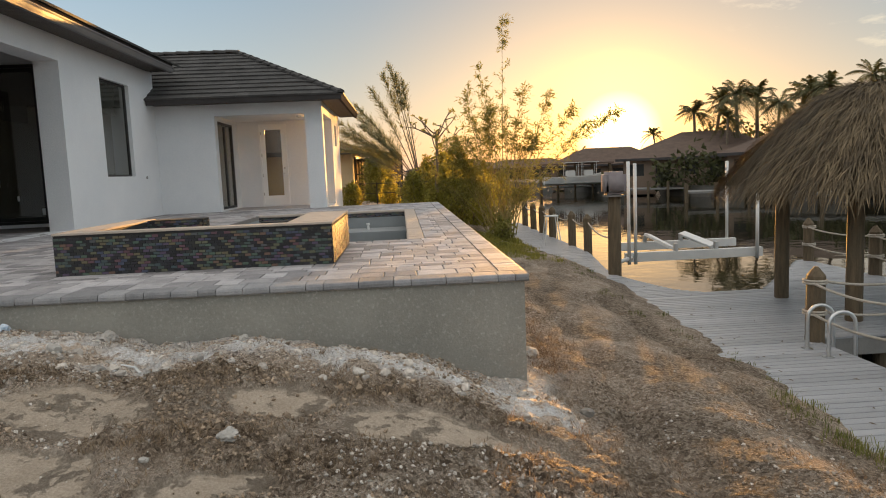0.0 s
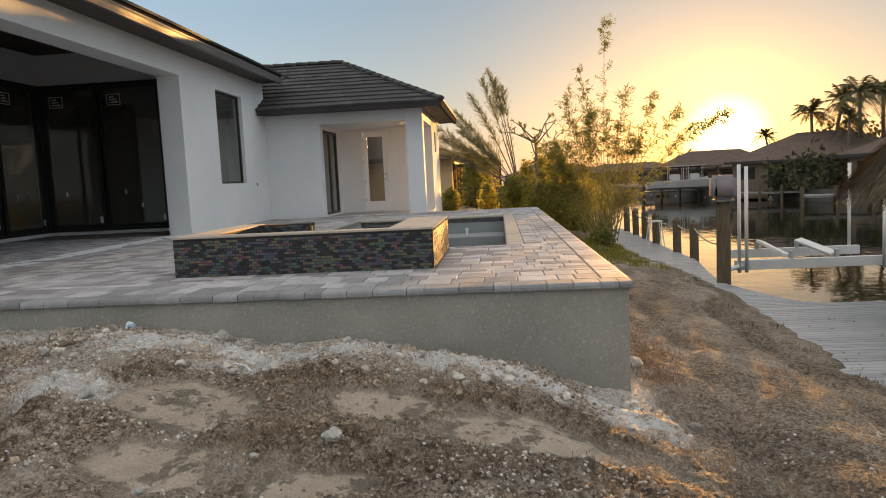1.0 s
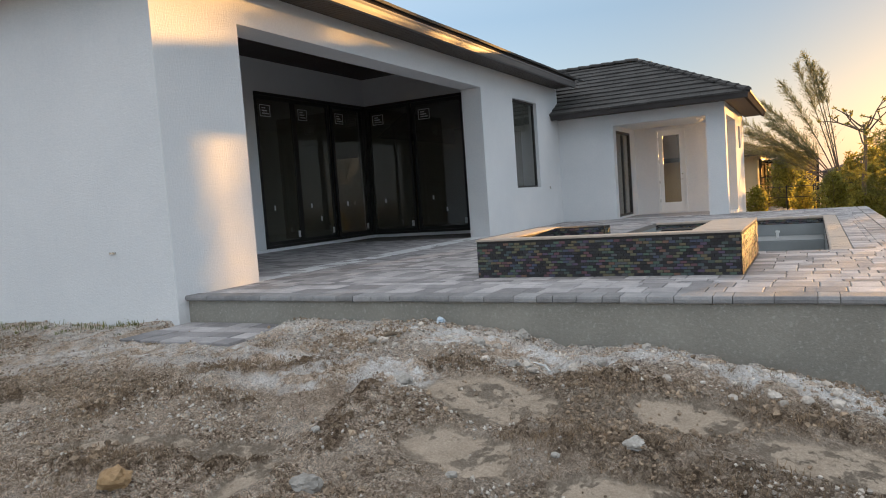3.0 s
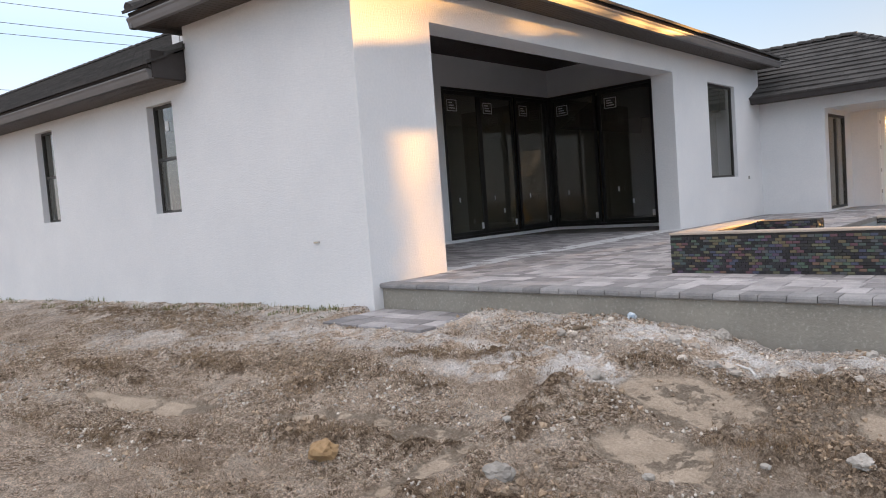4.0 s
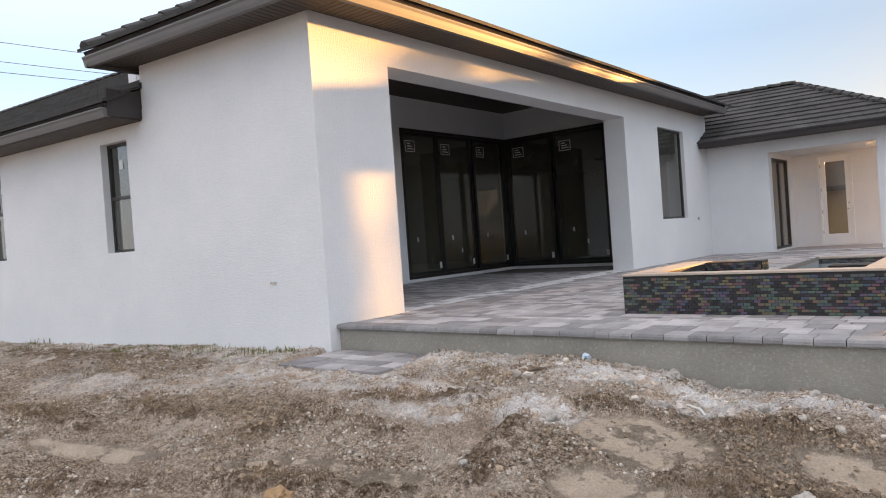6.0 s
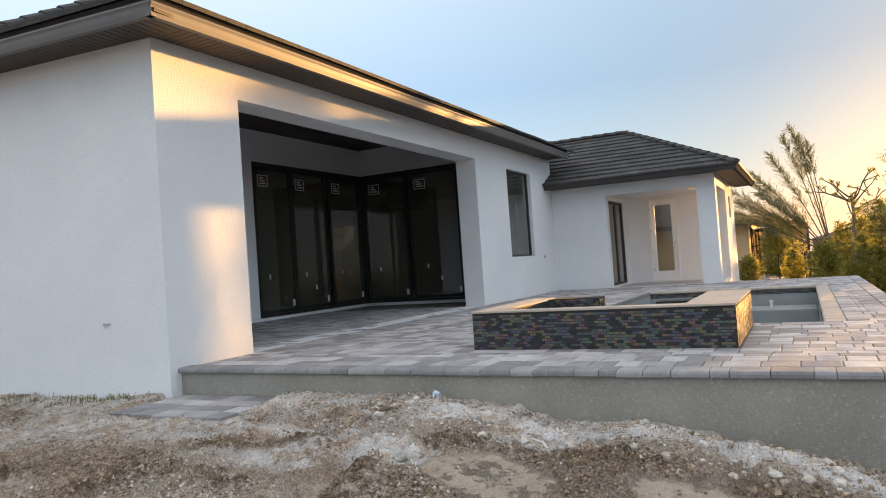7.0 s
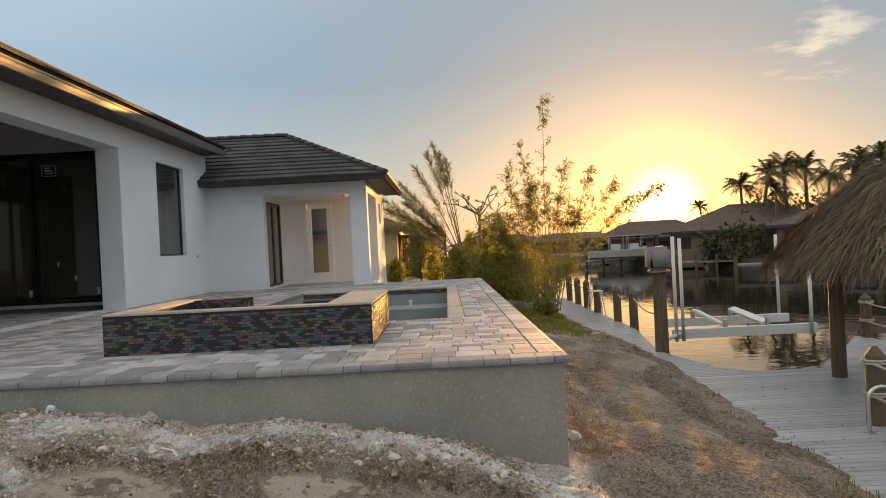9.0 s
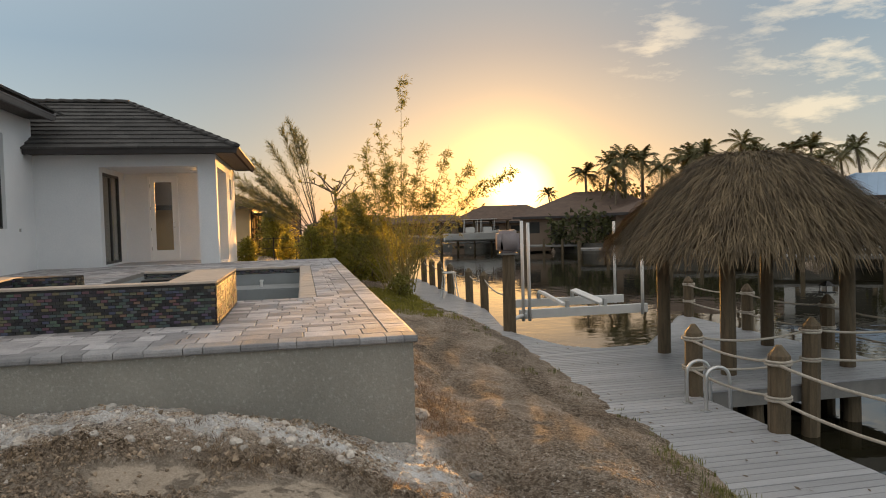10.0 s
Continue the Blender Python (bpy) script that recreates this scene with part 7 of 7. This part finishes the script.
# ---- houses across the canal ----
def far_house(az, dist, width, depth, eave, ridge, roof, wall, label, turn=0.0, windows=4):
    t = thing("far_house", label, "house", "houses across the canal")
    x, y = polar(az, dist)
    base = Matrix.Translation((x, y, 0)) @ Matrix.Rotation(radians(-az + turn), 4, "Z")
    w2 = width / 2
    holes = []
    for k in range(windows):
        u = -w2 + width * (k + 0.5) / windows
        holes.append((u - width / windows * 0.28, u + width / windows * 0.28, -1.2 if k % 2 else -0.4, eave - 0.55))
    part("wall", wall_sheet([-w2, w2], [-2.2, eave], 0.25, holes, lambda u, d, z: base @ Vector((u, d, z))), wall, t)
    for u0, u1, z0, z1 in holes:
        w = part("window", frame_rect(bmesh.new(), u0, u1, z0, z1, 0.07, 0.05, 0.12, lambda u, d, z: base @ Vector((u, d, z))), BRONZE, t)
        # opaque near-black slab in place of glass over an unlit room
        part("pane", slab_rect(u0 + 0.07, u1 - 0.07, z0 + 0.07, z1 - 0.07, 0.09, 0.11, lambda u, d, z: base @ Vector((u, d, z))), BLACK, w, "near-black window pane, the unlit room painted in")
    bm = bmesh.new()
    box(bm, -w2, w2, 0.26, depth, -2.2, eave, m=base)
    part("body", bm, wall, t)
    o = 0.7
    hip = min((depth + 2 * o) / 2, w2 * 0.8)
    bm = bmesh.new()
    vv = [bm.verts.new(base @ Vector(p)) for p in ((-w2 - o, -o, eave), (w2 + o, -o, eave), (w2 + o, depth + o, eave), (-w2 - o, depth + o, eave), (-w2 - o + hip, depth / 2, ridge), (w2 + o - hip, depth / 2, ridge))]
    for f in ((0, 1, 5, 4), (1, 2, 5), (2, 3, 4, 5), (3, 0, 4), (3, 2, 1, 0)):
        bm.faces.new([vv[i] for i in f])
    part("roof", bm, roof, t)
    part("fascia", boxed(-w2 - o, w2 + o, -o - 0.05, -o + 0.02, eave - 0.22, eave + 0.02, m=base), FASCIA, t)
    if roof is FAR_METAL:
        for k in range(int(width / 0.6)):
            u = -w2 + k * 0.6
            a, b = Vector((u, -o, eave + 0.03)), Vector((max(min(u, w2 + o - hip), -w2 - o + hip), depth / 2, ridge + 0.03))
            part("seam", tube(bmesh.new(), [base @ a, base @ b], 0.03, 4), roof, t)
    return t


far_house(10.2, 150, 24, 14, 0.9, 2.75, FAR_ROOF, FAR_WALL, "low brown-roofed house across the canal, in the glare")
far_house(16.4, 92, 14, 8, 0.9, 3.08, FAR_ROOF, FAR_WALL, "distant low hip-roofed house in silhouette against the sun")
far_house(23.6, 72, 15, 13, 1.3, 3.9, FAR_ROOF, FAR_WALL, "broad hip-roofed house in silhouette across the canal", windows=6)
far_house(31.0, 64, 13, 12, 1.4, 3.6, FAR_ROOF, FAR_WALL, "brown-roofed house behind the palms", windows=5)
far_house(43.8, 52, 12, 10, 1.9, 3.6, FAR_METAL, FAR_WALL_PALE, "white house with a blue standing-seam metal roof", windows=4)
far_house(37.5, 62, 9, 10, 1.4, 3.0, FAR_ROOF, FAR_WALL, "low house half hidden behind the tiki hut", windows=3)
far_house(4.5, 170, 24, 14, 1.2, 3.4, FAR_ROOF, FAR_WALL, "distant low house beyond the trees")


# hedges and docks along the far bank
def hedge(az0, az1, dist0, dist1, h, rng, label, dense=130):
    t = thing("hedge", label, "hedge", "hedges on the far bank")
    leaves, wood = [], bmesh.new()
    n = int(abs(az1 - az0) * dense)
    for k in range(n):
        f = rng.random()
        x, y = polar(az0 + (az1 - az0) * f, dist0 + (dist1 - dist0) * f + rng.uniform(-1, 1))
        top = h * (0.55 + 0.5 * noise.noise(Vector((x * 0.35, y * 0.35, 5))) + 0.35 * rng.random())
        p = Vector((x, y, -1.7 + max(0.1, top) * rng.random() ** 0.7))
        d = rand_dir(rng, 0.2)
        leaves.append((p, d, d.cross(rand_dir(rng)).normalized(), rng.uniform(0.35, 0.7), rng.uniform(0.1, 0.22)))
    for k in range(9):
        x, y = polar(az0 + (az1 - az0) * (k + 0.5) / 9, dist0 + (dist1 - dist0) * (k + 0.5) / 9)
        tube(wood, [(x, y, -1.8), (x, y, -1.7 + h * 0.7)], [0.08, 0.03], 5)
    part("stems", wood, BARK, t)
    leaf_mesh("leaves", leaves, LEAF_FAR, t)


r10 = random.Random(3)
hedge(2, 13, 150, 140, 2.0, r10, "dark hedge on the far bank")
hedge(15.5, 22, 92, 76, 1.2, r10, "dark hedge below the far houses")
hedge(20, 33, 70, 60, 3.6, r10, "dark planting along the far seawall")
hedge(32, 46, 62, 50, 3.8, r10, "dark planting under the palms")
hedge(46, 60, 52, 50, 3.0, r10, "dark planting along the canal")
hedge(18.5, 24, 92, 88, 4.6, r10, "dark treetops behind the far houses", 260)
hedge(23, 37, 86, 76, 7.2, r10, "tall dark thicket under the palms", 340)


def far_dock(az, dist, w, d, turn, roofed, label):
    t = thing("far_dock", label, "dock", "docks on the far bank")
    x, y = polar(az, dist)
    base = Matrix.Translation((x, y, 0)) @ Matrix.Rotation(radians(-az + turn), 4, "Z")
    part("deck", boxed(-w / 2, w / 2, -d, 0, -1.65, -1.5, m=base), DOCK_FRAME, t)
    for k in range(5):
        for yy in (-d, -0.2):
            u = -w / 2 + w * k / 4
            part("post", tube(bmesh.new(), [base @ Vector((u, yy, -4)), base @ Vector((u, yy, -0.9 if not roofed else 1.0))], 0.13, 8), PILE_WOOD, t)
    if roofed:
        part("canopy", boxed(-w / 2 - 0.4, w / 2 + 0.4, -d - 0.4, 0.4, 1.0, 1.18, m=base), FAR_ROOF, t, "dark flat canopy")


far_dock(19.5, 71, 7, 3, 0, False, "plain dock in front of a far house")
far_dock(26.5, 61, 9, 3, 5, False, "plain dock with pilings below the palms")
far_dock(33.5, 54, 8, 3, 5, False, "plain dock on the opposite bank")
far_dock(40.5, 47, 8, 3, 8, False, "plain dock with pilings on the opposite bank")
far_dock(13.9, 86, 8, 3, 0, True, "covered boat dock with a dark flat canopy")


def boat(az, dist, L, label):
    t = thing("boat", label, "boat", "boats across the canal")
    x, y = polar(az, dist)
    base = Matrix.Translation((x, y, -1.25)) @ Matrix.Rotation(radians(-az + 8), 4, "Z")
    bm = bmesh.new()
    secs = [(-L / 2, 0.9, 0.9), (-L / 4, 1.1, 0.85), (L / 6, 1.0, 0.95), (L / 2.6, 0.6, 1.1), (L / 2, 0.05, 1.25)]
    rings = [[bm.verts.new(base @ Vector((u, yy * w, zz))) for yy, zz in ((0, 0), (-0.7, 0.15), (-1, h), (1, h), (0.7, 0.15))] for u, w, h in secs]
    for a, b in zip(rings, rings[1:]):
        for k in range(5):
            bm.faces.new((a[k], a[(k + 1) % 5], b[(k + 1) % 5], b[k]))
    bm.faces.new(rings[0]), bm.faces.new(rings[-1][::-1])
    bmesh.ops.recalc_face_normals(bm, faces=bm.faces)
    part("hull", bm, FAR_WALL_PALE, t)
    part("console", boxed(-0.7, 0.3, -0.45, 0.45, 0.9, 1.6, 0.08, m=base), FAR_WALL_PALE, t)
    part("top", boxed(-1.1, 0.9, -0.8, 0.8, 2.45, 2.52, m=base), FAR_WALL_PALE, t)
    for u, v in ((-0.9, -0.6), (-0.9, 0.6), (0.6, -0.6), (0.6, 0.6)):
        part("strut", tube(bmesh.new(), [base @ Vector((u, v, 0.9)), base @ Vector((u, v, 2.45))], 0.03, 6), ALU, t)


boat(13.7, 82, 6.5, "white centre-console boat under a top at the far dock")
boat(15.1, 82, 6.0, "white boat lifted beside the far dock")

# ---- overhead cables beyond the roof ----
for az0, el0, az1, el1 in ((-80, 15.3, -55, 13.0), (-80, 14.1, -55, 12.0), (-80, 13.3, -55, 11.6), (-82, 9.6, -55, 8.9), (-82, 8.2, -55, 7.7)):
    (xa, ya), (xb, yb) = polar(az0 - 20, 75), polar(az1 + 15, 60)
    za, zb = 0.95 + 75 * math.tan(radians(el0 + 1.2)), 0.95 + 60 * math.tan(radians(el1 - 0.7))
    pts = [Vector((xa, ya, za)).lerp(Vector((xb, yb, zb)), k / 20) - Vector((0, 0, 1.2 * 4 * (k / 20) * (1 - k / 20))) for k in range(21)]
    single("overhead_cable", tube(bmesh.new(), pts, 0.02, 5), CABLE, "thin dark overhead cable crossing the sky", "cable", "overhead cables")
